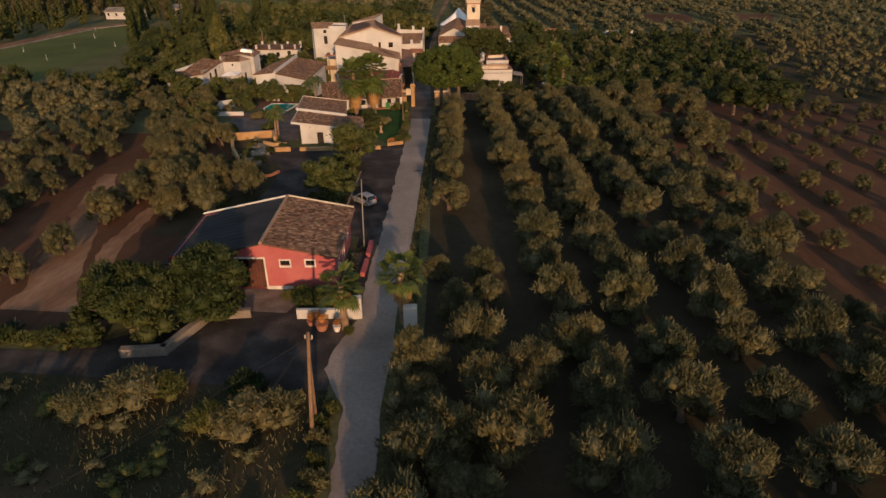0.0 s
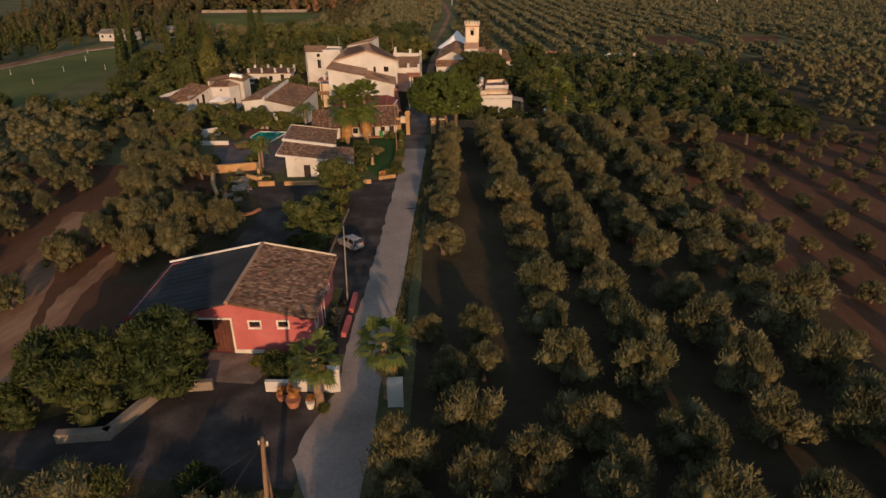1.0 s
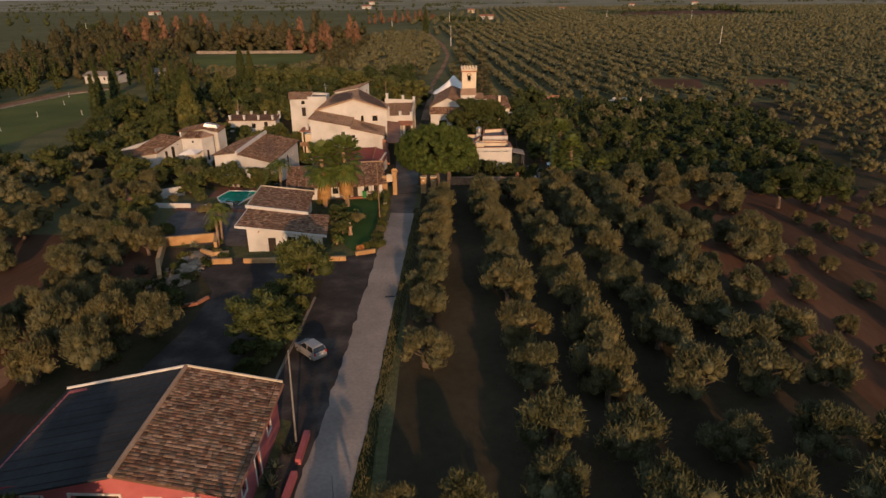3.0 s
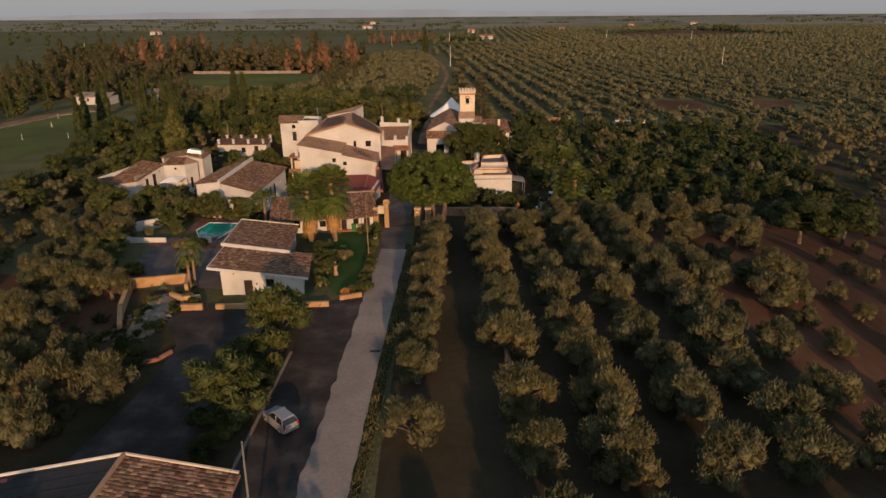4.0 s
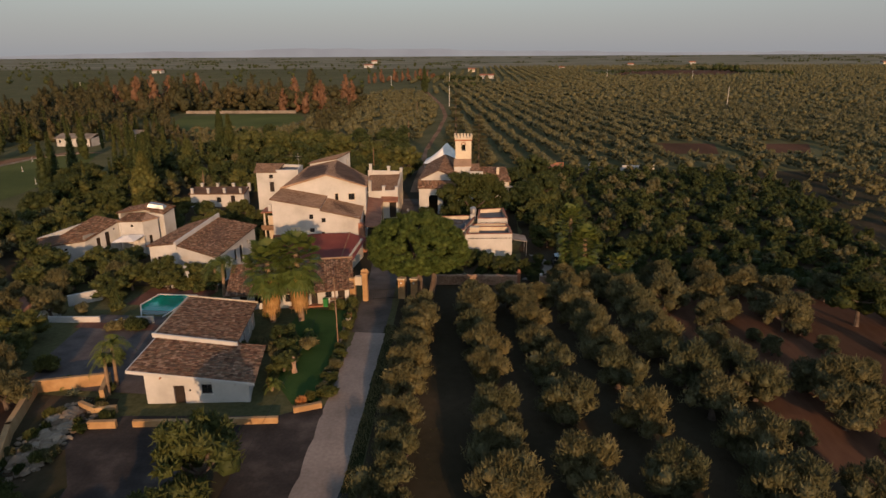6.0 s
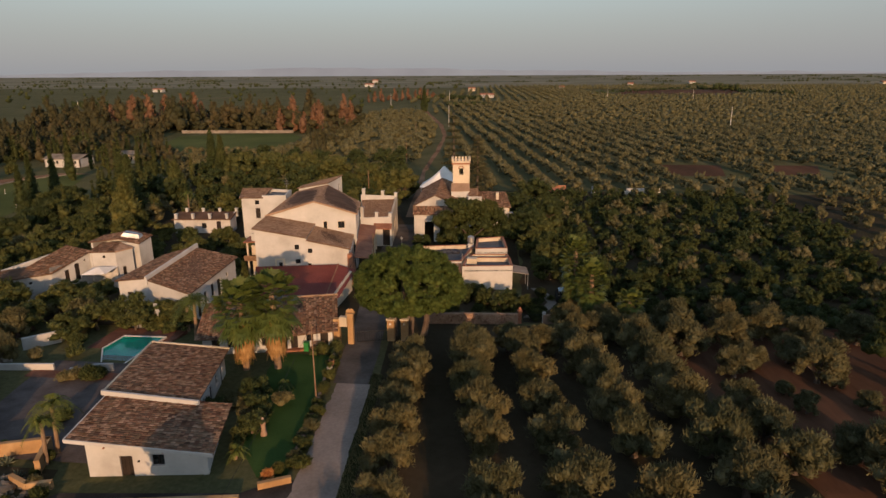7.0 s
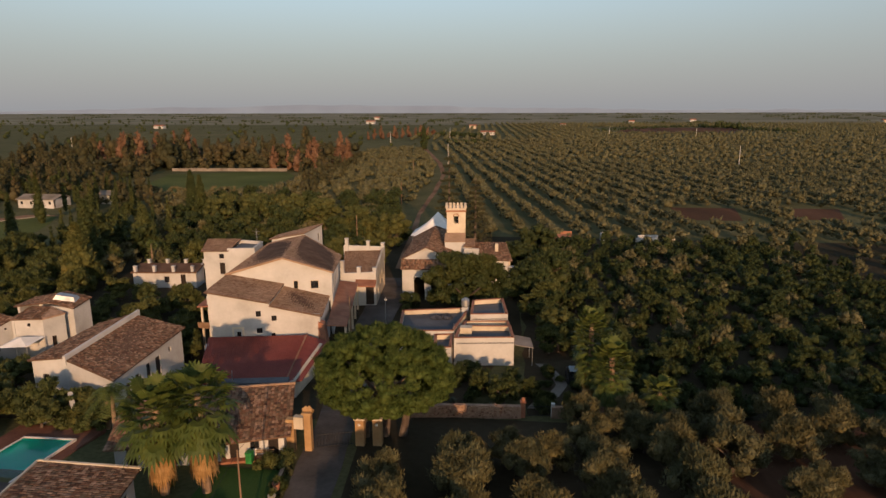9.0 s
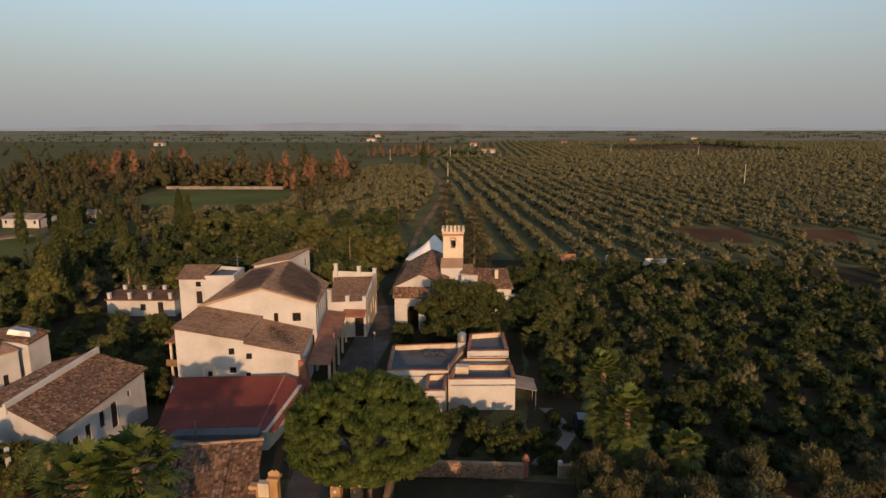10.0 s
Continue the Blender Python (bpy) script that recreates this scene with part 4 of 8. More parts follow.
great_tree("carob_tree", -28.6, 39.9, CITRUS, 4.3, 1.2, 5.4, 110, (0.6, 1.1), 120, 0.38, 0.18, "broad dark green carob tree beside the stone wall", "tree", 501, 1.7, 0.35, 3.3)
great_tree("carob_tree", -22.4, 42.2, CITRUS, 3.2, 1.6, 6.3, 90, (0.6, 1.05), 120, 0.38, 0.18, "green carob tree in front of the barn", "tree", 502, 1.8, 0.32, 2.4)
for i, (x, y, s) in enumerate(((-41, 238.2, 1.0), (-28.1, 224.5, 1.0), (-52.4, 246, 1.1), (-35, 231, 0.8), (-63, 250, 1.1), (-74, 251, 1.1), (-84, 246, 1.1), (-68, 258, 1.1), (-79, 259, 1.1), (-92, 254, 1.1), (-57, 256, 1.0), (-88, 262, 1.0), (-104, 186, 0.8), (-100, 176, 0.75), (-108, 196, 0.85), (-97, 166, 0.7), (5.6, 180.5, 0.8), (9.5, 190, 0.9), (8, 212, 1.0), (3.5, 199, 0.8))):
    great_tree("shade_tree", x, y, GREEN if y > 221 else CITRUS, 5.0 * s, 1.2, 7.4 * s, 60, (0.9, 1.5), 84, 0.5, 0.24, "broad dense green shade tree behind the houses", "tree", 520 + i, 1.6, 0.35)
great_tree("ficus_tree", -5.4, 170.3, CITRUS, 7.6, 1.4, 9.6, 190, (0.7, 1.3), 130, 0.45, 0.25, "great dark green ficus tree before the chapel", "tree", 503, 2.4, 0.6, 3.9)


def stone_pine(x, y):
    rng = np.random.default_rng(77)
    ob = thing("stone_pine", x, y, label="umbrella-shaped stone pine with a wide flat-topped crown", category="pine tree")
    s = Shape()
    for bx, by in ((0, 0), (-1.9, -0.4), (1.7, 0.3)):
        s.tube([(bx, by, -0.2), (bx * 1.1 + 0.2, by + 0.3, 2.0), (bx * 1.3 - 0.2, by + 0.2, 5.2)], [0.45, 0.36, 0.3], 9)
    for i in range(9):
        a = 2 * math.pi * i / 9 + rng.uniform(-0.2, 0.2)
        q = (4.6 * math.cos(a), 4.2 * math.sin(a))
        s.tube([(-0.2, 0.2, 3.8), (q[0] * 0.5, q[1] * 0.5, 5.6), (q[0], q[1], 7.2)], [0.24, 0.15, 0.06], 6)
    part("trunk", s, BARK, ob)
    cs, rs = [], []
    for i in range(900):
        a, up = rng.uniform(0, 2 * np.pi), rng.uniform(-0.75, 1)
        w = math.sqrt(1 - up * up)
        k = 1 - 0.22 * rng.uniform(0, 1) ** 1.3 + 0.09 * noise.noise((3 * w * math.cos(a), 3 * w * math.sin(a), 3 * up))
        cs.append((6.7 * k * w * math.cos(a), 6.3 * k * w * math.sin(a), 6.2 + (4.9 if up > 0 else 2.7) * k * up))
        rs.append(rng.uniform(0.36, 0.62))
    part("crown", crown_mesh("crown", PINE, rng, cs, rs, 84, 0.34, 0.08, up=0.9, core=0.84, fine=1), None, ob)


stone_pine(-10.0, 124.6)
for x, y, s in ((43, 117.3, 0.62), (48.2, 116.3, 0.62)):
    great_tree("umbrella_pine", x, y, CITRUS, 3.4, 2.2, 5.4, 34, (0.7, 1.2), 190, 0.4, 0.13, "small umbrella pine at the edge of the red field", "pine tree", int(600 + x), 3.0, 0.22)


def araucaria(x, y, h, seed):
    rng = np.random.default_rng(seed)
    ob = thing("norfolk_pine", x, y, label="tall tiered brownish green norfolk pine", category="conifer")
    part("trunk", Shape().tube([(0, 0, -0.2), (0, 0, h * 0.5), (0, 0, h)], [0.4, 0.25, 0.05], 8), BARK, ob)
    cs, rs = [], []
    for tier in range(13):
        k = tier / 13
        w = 3.9 * (1 - k) ** 0.85 + 0.3
        for j in range(7):
            a = 2 * math.pi * (j + 0.5 * (tier % 2)) / 7
            for q in (0.4, 0.75, 1.0):
                cs.append((w * q * math.cos(a), w * q * math.sin(a), h * (0.14 + 0.86 * k) - 0.25 * q * w * 0.4))
                rs.append(0.42)
    part("crown", crown_mesh("crown", DRYWOOD, rng, cs, rs, 14, 0.55, 0.2, up=0.1, core=0.5, squash=0.6), None, ob)


araucaria(-12.6, 215, 24.5, 11)
araucaria(-6.5, 216.5, 18.5, 12)


def cypress(x, y, h, r, seed, mat=CITRUS, label="dark slender cypress tree"):
    rng = np.random.default_rng(seed)
    ob = thing("cypress_tree", x, y, label=label, category="cypress")
    part("trunk", Shape().tube([(0, 0, -0.2), (0, 0, h * 0.4)], [0.2, 0.12], 7), BARK, ob)
    cs, rs = [], []
    n = 26 if r < 2 else 110
    for i in range(n):
        k = (i + 0.5) / n
        w = r * (1 - k) ** 0.75 * (0.6 + 0.4 * min(1, k * 5))
        a = 2.399 * i + rng.uniform(-0.4, 0.4)
        q = 0.3 if r < 2 else rng.uniform(0.5, 0.85)
        cs.append((w * q * math.cos(a), w * q * math.sin(a), 0.6 + (h - 0.8) * k))
        rs.append(max(0.25, w * rng.uniform(0.8, 1.05)) if r < 2 else 0.35 + 0.22 * w * rng.uniform(0.7, 1.2))
    part("crown", crown_mesh("crown", mat, rng, cs, rs, 130 if r < 2 else 70, 0.5, 0.2, up=0.6, squash=1.2), None, ob)


cypress(-84, 186, 16, 3.0, 31)
cypress(-88, 191, 15, 2.6, 32)
cypress(-79, 176, 13, 4.4, 33, GREEN, "broad cone-shaped green conifer")
cypress(-109.5, 184, 14, 1.9, 38)
cypress(-113, 192, 15.5, 1.9, 39)
cypress(-117, 205, 15, 1.9, 40)
cypress(-144, 248, 16, 1.9, 41)
cypress(-85, 208, 12, 4.2, 42, GREEN, "broad cone-shaped green conifer")
cypress(-92, 250, 15, 2.4, 35)
cypress(-98, 256, 16, 2.6, 36)
cypress(-74, 612, 22, 4.0, 37)


def fan_palm(x, y, h, leaves_n, size, seed, skirt, label, z=None, trunk_r=0.28, deep=0.0):
    """Trunk, drooping dead leaves and a head of fan-shaped leaves."""
    rng = np.random.default_rng(seed)
    ob = thing("fan_palm", x, y, z, label=label, category="palm tree", group="fan palms of the estate")
    n = 12
    part("trunk", Shape().tube([(0.06 * math.sin(i), 0.05 * math.cos(2 * i), -0.1 + h * i / n) for i in range(n + 1)], [trunk_r * (1.35 - 0.45 * i / n + (0.07 if i % 2 else 0)) for i in range(n + 1)], 9), PALMBARK, ob)

    def fan(s, d, reach, droop, low=0.0):
        """One leaf: a long stalk and a round fan of pointed blades."""
        base = Vector((0, 0, h - low)) + d * 0.15
        hub = base + d * reach * 0.58 + Vector((0, 0, -droop * 0.15 * reach))
        side = d.cross(Vector((0, 0, 1)))
        side = side.normalized() if side.length > 1e-3 else Vector((1, 0, 0))
        face = side.cross(d)
        s.tube([base, hub], [0.035, 0.02], 3, False)
        for k in range(13):
            a = (k - 6) / 6 * 1.95
            q = (d * math.cos(a) + side * math.sin(a) + face * 0.12).normalized()
            lng = reach * 0.5 * (1 - 0.28 * abs(k - 6) / 6) * rng.uniform(0.85, 1.1)
            w = q.cross(face).normalized() * reach * 0.06
            mid = hub + q * lng * 0.5
            tip = hub + q * lng + Vector((0, 0, -0.3 * lng * (0.5 + droop)))
            s.add([hub, mid + w, tip, mid - w], [(0, 1, 2, 3)])

    s = Shape()
    for i in range(leaves_n):
        a, k = 2.399 * i + rng.uniform(-0.25, 0.25), (i + 0.5) / leaves_n
        e = math.asin(-0.82 + 1.75 * k) + rng.uniform(-0.1, 0.1)
        fan(s, Vector((math.cos(a) * math.cos(e), math.sin(a) * math.cos(e), math.sin(e))), size * rng.uniform(0.85, 1.12), 0.3 if e > 0 else 0.8, deep * (1 - k) ** 1.3)
    part("crown", s, PALM, ob)
    d = Shape()
    for i in range(int(34 * skirt)):
        a, z1 = 2.399 * i, h - deep * 0.8 - 0.3 - skirt * 0.2 - rng.uniform(0, 1) * skirt * 0.75
        out = Vector((math.cos(a), math.sin(a), 0))
        side = Vector((-math.sin(a), math.cos(a), 0))
        top = Vector((0, 0, z1)) + out * trunk_r
        for k in range(5):
            q = top + out * (0.5 + 0.1 * k) * size * 0.3 + side * (k - 2) * 0.2 + Vector((0, 0, -size * rng.uniform(0.35, 0.75)))
            m2 = top + out * size * 0.22 + side * (k - 2) * 0.12 - Vector((0, 0, size * 0.2))
            d.add([top, m2 + side * 0.07, q, m2 - side * 0.07], [(0, 1, 2, 3)])
    part("dead_leaves", d, DEADPALM, ob, "hanging skirt of dry orange-brown leaves")
    return ob


fan_palm(-25.9, 111.9, 7.8, 62, 3.0, 1, 4.0, "tall shaggy fan palm with a dry leaf skirt beside the lawn", deep=1.5)
fan_palm(-22.6, 112.5, 8.9, 62, 3.0, 2, 4.4, "tall shaggy fan palm with a dry leaf skirt beside the lawn", deep=1.9)
fan_palm(-11.0, 41.5, 4.3, 22, 2.0, 3, 0.9, "short fan palm in front of the barn's white wall", trunk_r=0.24)
fan_palm(-6.3, 42.9, 5.0, 26, 2.0, 4, 1.7, "fan palm beside the white gate pillar", trunk_r=0.26)
fan_palm(11.2, 136.0, 9.6, 130, 2.0, 5, 3.0, "tall shaggy fan palm in the dark garden", deep=5.6)
fan_palm(13.1, 133.0, 6.8, 110, 2.2, 6, 2.2, "shaggy fan palm in the dark garden", deep=4.2)
fan_palm(17.9, 131.4, 3.6, 40, 2.0, 7, 0.3, "small bright green fan palm at the edge of the grove", trunk_r=0.2)


def feather_palm(x, y, h, n, size, seed, label, z=None, r=0.16):
    rng = np.random.default_rng(seed)
    ob = thing("feather_palm", x, y, z, label=label, category="palm tree", group="feather palms of the estate")
    part("trunk", Shape().tube([(0, 0, -0.1), (0.1, 0.05, h * 0.5), (0.12, 0.1, h)], [r * 1.3, r, r * 0.9], 8), PALMBARK, ob)
    s = Shape()
    for i in range(n):
        a, e = 2.399 * i, math.radians(rng.uniform(5, 75))
        d = Vector((math.cos(a), math.sin(a), 0))
        pts = [Vector((0.12, 0.1, h)) + d * size * math.cos(e) * q * (1 - 0.15 * q) + Vector((0, 0, size * (math.sin(e) * q - 0.75 * q * q))) for q in (0, 0.25, 0.5, 0.75, 1.0)]
        s.tube(pts, [0.03, 0.025, 0.02, 0.015, 0.008], 3, False)
        for j in range(14):
            q = (j + 1) / 14 * 3.99
            k = int(q)
            p = pts[k].lerp(pts[k + 1], q - k)
            t = (pts[k + 1] - pts[k]).normalized()
            for sgn in (-1, 1):
                side = t.cross(Vector((0, 0, 1))).normalized() * sgn
                tip = p + side * 0.42 * size * 0.45 + t * 0.22 - Vector((0, 0, 0.16))
                s.add([p, p + t * 0.09, tip], [(0, 1, 2)])
    part("crown", s, PALM, ob)
    return ob


feather_palm(-34.6, 94.2, 4.4, 20, 2.5, 1, "feather palm beside the cottage steps")
feather_palm(-34.4, 92.6, 3.8, 16, 1.9, 2, "feather palm beside the cottage steps")
feather_palm(-36.0, 120.6, 4.6, 26, 3.6, 3, "feather palm between the pool and the white house", r=0.2)
feather_palm(-38.2, 122.8, 3.6, 20, 2.6, 4, "feather palm between the pool and the white house", r=0.2)
feather_palm(-19.6, 94.8, 0.8, 12, 1.4, 5, "low feather palm beside the cottage wall", r=0.12)
feather_palm(-39.5, 93.8, 0.5, 14, 1.5, 6, "low bright green palm on the terrace wall", r=0.12)
feather_palm(-70.5, 186, 7.5, 16, 2.2, 7, "distant palm among garden trees")
feather_palm(-20.2, 107.5, 0.6, 12, 1.3, 8, "low palm on the lawn", r=0.12)


def agave_kind():
    ob = thing("agave", 0, 0, -60, label="grey-green spiky agave on dry ground", category="agave", group="agaves")
    rng = np.random.default_rng(3)
    for i in range(26):
        a, e = 2.399 * i, math.radians(np.interp(i, [0, 25], [12, 78]))
        d = Vector((math.cos(a) * math.cos(e), math.sin(a) * math.cos(e), math.sin(e)))
        side = Vector((-math.sin(a), math.cos(a), 0)) * 0.09
        p, up = d * rng.uniform(0.8, 1.1), Vector((0, 0, 0.05))
        part("leaf", Shape().add([(0, 0, 0), p * 0.45 + side + up, p, p * 0.45 - side + up, p * 0.45 - up], [(0, 1, 2, 3), (0, 4, 2, 1), (0, 3, 2, 4)]), AGAVE, ob)
    return ob


AGAVE_KIND = agave_kind()


def agave(x, y, size, seed):
    plant(AGAVE_KIND, x, y, size, turn=40.0 * seed)


for i, (x, y, s) in enumerate(((-39.8, 83.8, 1.5), (-40.8, 81, 1.2), (-38.6, 38.8, 1.3), (-34.6, 39.4, 0.8), (-12.6, 50, 0.9), (-12.9, 52.3, 1.0), (-13.2, 54, 0.8), (-12.7, 55.6, 0.9), (-37.6, 92.3, 0.9), (-4.2, 134.2, 0.8), (-2.6, 134.5, 0.7), (-6, 135.4, 0.8), (0.2, 133.2, 0.7), (-35.3, 90.6, 0.8), (-33.6, 78.5, 0.9), (-35.5, 80.5, 0.9))):
    agave(x, y, s, i)
retire(AGAVE_KIND)


def shrub(x, y, r, mat, seed, label, h=0.8, z=None):
    rng = np.random.default_rng(700 + seed)
    big = r > 1.4
    cs, rs = clumps(rng, 18 if big else 7, r * 0.62, r * 0.62, r * h * 0.3, r * h * 0.95, r * (0.26 if big else 0.36), r * (0.4 if big else 0.52))
    v, f = flat_tris(*crown_arrays(rng, cs, rs, 110, 0.34 if big else 0.28, 0.13, 0.6))
    ob = new("shrub", mesh_of("shrub", (v, f), mat))
    ob.matrix_basis = pose(x, y, ground_z(x, y) if z is None else z)
    return tagged(ob, label, "shrub", "shrubs of the estate")


SHRUBS = [*((-14.75 - 0.098 * k * 1.15, 94.2 + 1.15 * k, 0.5 + 0.2 * math.sin(k * 2.3), (GREEN, OLIVE, GREEN)[k % 3]) for k in range(20)), (-31.9, 88.6, 0.8, CITRUS), (-34.6, 93.1, 0.7, GREEN), (-33.5, 82.5, 0.9, GREEN), (-34.5, 79, 1.0, CITRUS), (-32, 77.4, 1.1, GREEN), (-36.4, 77.4, 1.2, GREEN), (-38, 80, 1.2, OLIVE), (-14.4, 46.3, 1.3, OLIVE), (-15.9, 45.7, 1.2, GREEN), (-12.2, 47.6, 1.0, GREEN), (-17.4, 45.6, 0.9, GREEN), (-15.3, 93.2, 0.8, GREEN), (-15.9, 92.6, 0.7, FLOWER), (-13.9, 94.3, 0.9, GREEN), (-14.4, 97, 0.9, GREEN), (-14.8, 99.8, 0.9, OLIVE), (-15.2, 103, 0.9, GREEN), (-15.9, 107.5, 0.8, GREEN), (-16.2, 110.5, 1.0, GREEN), (-16.6, 113.3, 1.0, CITRUS), (-17.6, 117.5, 1.4, GREEN), (-19.2, 116.9, 1.2, GREEN), (-22.5, 106.5, 1.5, GREEN)]
SHRUBS += [(-20.6, 97.6, 1.0, GREEN), (-21, 100.8, 1.3, OLIVE), (-24.0, 103.5, 1.4, OLIVE), (-18.9, 104, 1.4, OLIVE), (-26.5, 113.2, 1.1, GREEN), (-40, 121.8, 1.3, CITRUS), (-42.5, 122, 1.2, GREEN), (-41, 108, 1.6, CITRUS), (-43.2, 107.5, 1.4, OLIVE), (-46.5, 113, 1.4, GREEN), (-48.5, 116, 1.5, GREEN), (-50.5, 112, 1.3, OLIVE), (-38, 99, 1.4, CITRUS), (-43.5, 96.5, 1.6, GREEN), (-45, 93, 1.5, OLIVE), (-15.5, 169.5, 1.2, GREEN), (-10.5, 41.0, 0.5, GREEN), (-14.6, 44.7, 1.7, CITRUS), (-13.1, 44.9, 1.5, GREEN), (-15.8, 45.0, 1.3, CITRUS), (-12.0, 45.4, 1.2, GREEN), (-4.6, 35, 1.3, OLIVE), (-4.7, 31, 1.4, OLIVE), (-3.9, 28, 1.4, GREEN)]
for i, (x, y, r, mat) in enumerate(SHRUBS):
    shrub(x, y, r, mat, i, "low uneven green shrub" if mat is not FLOWER else "low shrub with orange blossom")
for i, (x, y, r, mat) in enumerate(((-24, 31.2, 2.9, OLIVE), (-26.6, 29.2, 2.4, OLIVE), (-21.5, 32.2, 1.8, GREEN), (-14.9, 29.3, 2.7, OLIVE), (-12.6, 30.8, 2.0, OLIVE), (-16.2, 33.0, 1.7, CITRUS), (-17.5, 29.5, 1.7, GREEN), (-10.0, 29.8, 0.9, GREEN), (-9.6, 28.2, 1.0, OLIVE), (-9.2, 26.6, 0.9, GREEN), (-9.0, 25.0, 1.0, OLIVE), (-9.7, 31.6, 0.8, GREEN), (-9.5, 23.0, 1.1, GREEN),
                                 *((-31 - 1.8 * k, 37.3 + 0.2 * (k % 3), 1.15, (CITRUS, GREEN)[k % 2]) for k in range(14)))):
    shrub(x, y, r, mat, 90 + i, "dense uneven bush beside the lane" if r > 1.4 else "low uneven green shrub", 0.75)
rng = np.random.default_rng(57)
for i in range(26):
    x, y = rng.uniform(-6.5, 11), rng.uniform(132.5, 145)
    if y > 141.5 and x < 3:
        continue
    shrub(x, y, rng.uniform(0.6, 1.35), (CITRUS, GREEN, CITRUS)[i % 3], 170 + i, "dark green garden bush beside the flat-roofed house", 0.85)
for i, (x, y, r) in enumerate(((-18.6, 76, 1.45), (-18.5, 73, 1.3), (-18.6, 67, 1.5), (-19.2, 64.4, 1.45), (-20.6, 72, 1.4), (-21.3, 67.5, 1.3))):
    shrub(x, y, r, (GREEN, CITRUS)[i % 2], 250 + i, "bushy green shrub in the planted strip of the car park", 0.95)
rng = np.random.default_rng(58)
for i in range(16):
    x, y = rng.uniform(-36.5, -30.3), rng.uniform(65, 79)
    shrub(x, y, rng.uniform(0.5, 1.15), (GREEN, OLIVE, CITRUS)[i % 3], 210 + i, "low bush on the bank beside the parking yard", 0.8)
rng = np.random.default_rng(55)
for i in range(20):
    x, y = rng.uniform(-37.5, -33), rng.uniform(79, 92)
    shrub(x, y, rng.uniform(0.35, 0.8), (OLIVE, GREEN, CITRUS)[i % 3], 140 + i, "small bush among the stones of the rock garden", 0.8)
rough_ground = scatter(13, -60, -9.6, 8, 33, 2.6, lambda x, y: x < -10.5, (0.25, 0.6), (0.4, 0.8), jitter=0.5)[::2]
LOW_BUSH = [soft_kind(360 + i, 6, 1.9, 0.6, 2.4, (0.8, 1.3), 42, 0.5, 0.2, 0.7) for i in range(3)]
woods("rough_scrub", OLIVE, LOW_BUSH, rough_ground[::2], "low grey-green scrub beside the lane", "scrub")
woods("rough_bushes", GREEN, LOW_BUSH, rough_ground[1::2], "low green bushes beside the lane", "scrub")


def tufts(name, spots, length, width, mat, label, seed):
    """Single blades of grass and weeds standing on the ground."""
    rng = np.random.default_rng(seed)
    n = len(spots)
    base = np.array([(x, y, ground_z(x, y) + 0.04) for x, y in spots])
    k = rng.uniform(0.5, 1.3, n)[:, None]
    tip = np.c_[rng.normal(0, 0.35, (n, 2)), np.ones(n)] * length * k
    ang = rng.uniform(0, 2 * np.pi, n)
    side = np.c_[np.cos(ang), np.sin(ang), np.zeros(n)] * width * 0.5
    v = np.stack([base - side, base + side, base + tip], 1).reshape(-1, 3)
    ob = new(name, mesh_of(name, (v, np.arange(len(v)).reshape(-1, 3)), mat))
    tagged(ob, label, "grass", kind="stuff")


rng = np.random.default_rng(91)
blades = []
for i in range(3400):
    y = rng.uniform(44, 112)
    blades.append((road_x(y) + 1.85 + abs(rng.normal(0, 0.55)), y))
for i in range(1600):
    y = rng.uniform(10, 33)
    blades.append((road_x(y) - 1.95 - abs(rng.normal(0, 0.7)), y))
tufts("verge_grass", blades, 0.34, 0.08, OLIVE, "uneven green grass along the lane's edge", 5)
weeds = [(rng.uniform(-45, -11), rng.uniform(12, 33)) for i in range(5000)]
tufts("weeds", weeds, 0.4, 0.1, OLIVE, "dry weeds on the rough ground", 6)
grove_weeds = [(x, y) for x, y in zip(rng.uniform(-8, 26, 9000), rng.uniform(26, 118, 9000)) if x > road_x(y) + 3.2]
tufts("grove_grass", grove_weeds, 0.16, 0.05, VERGE, "sparse grass on the soil of the olive grove", 7)


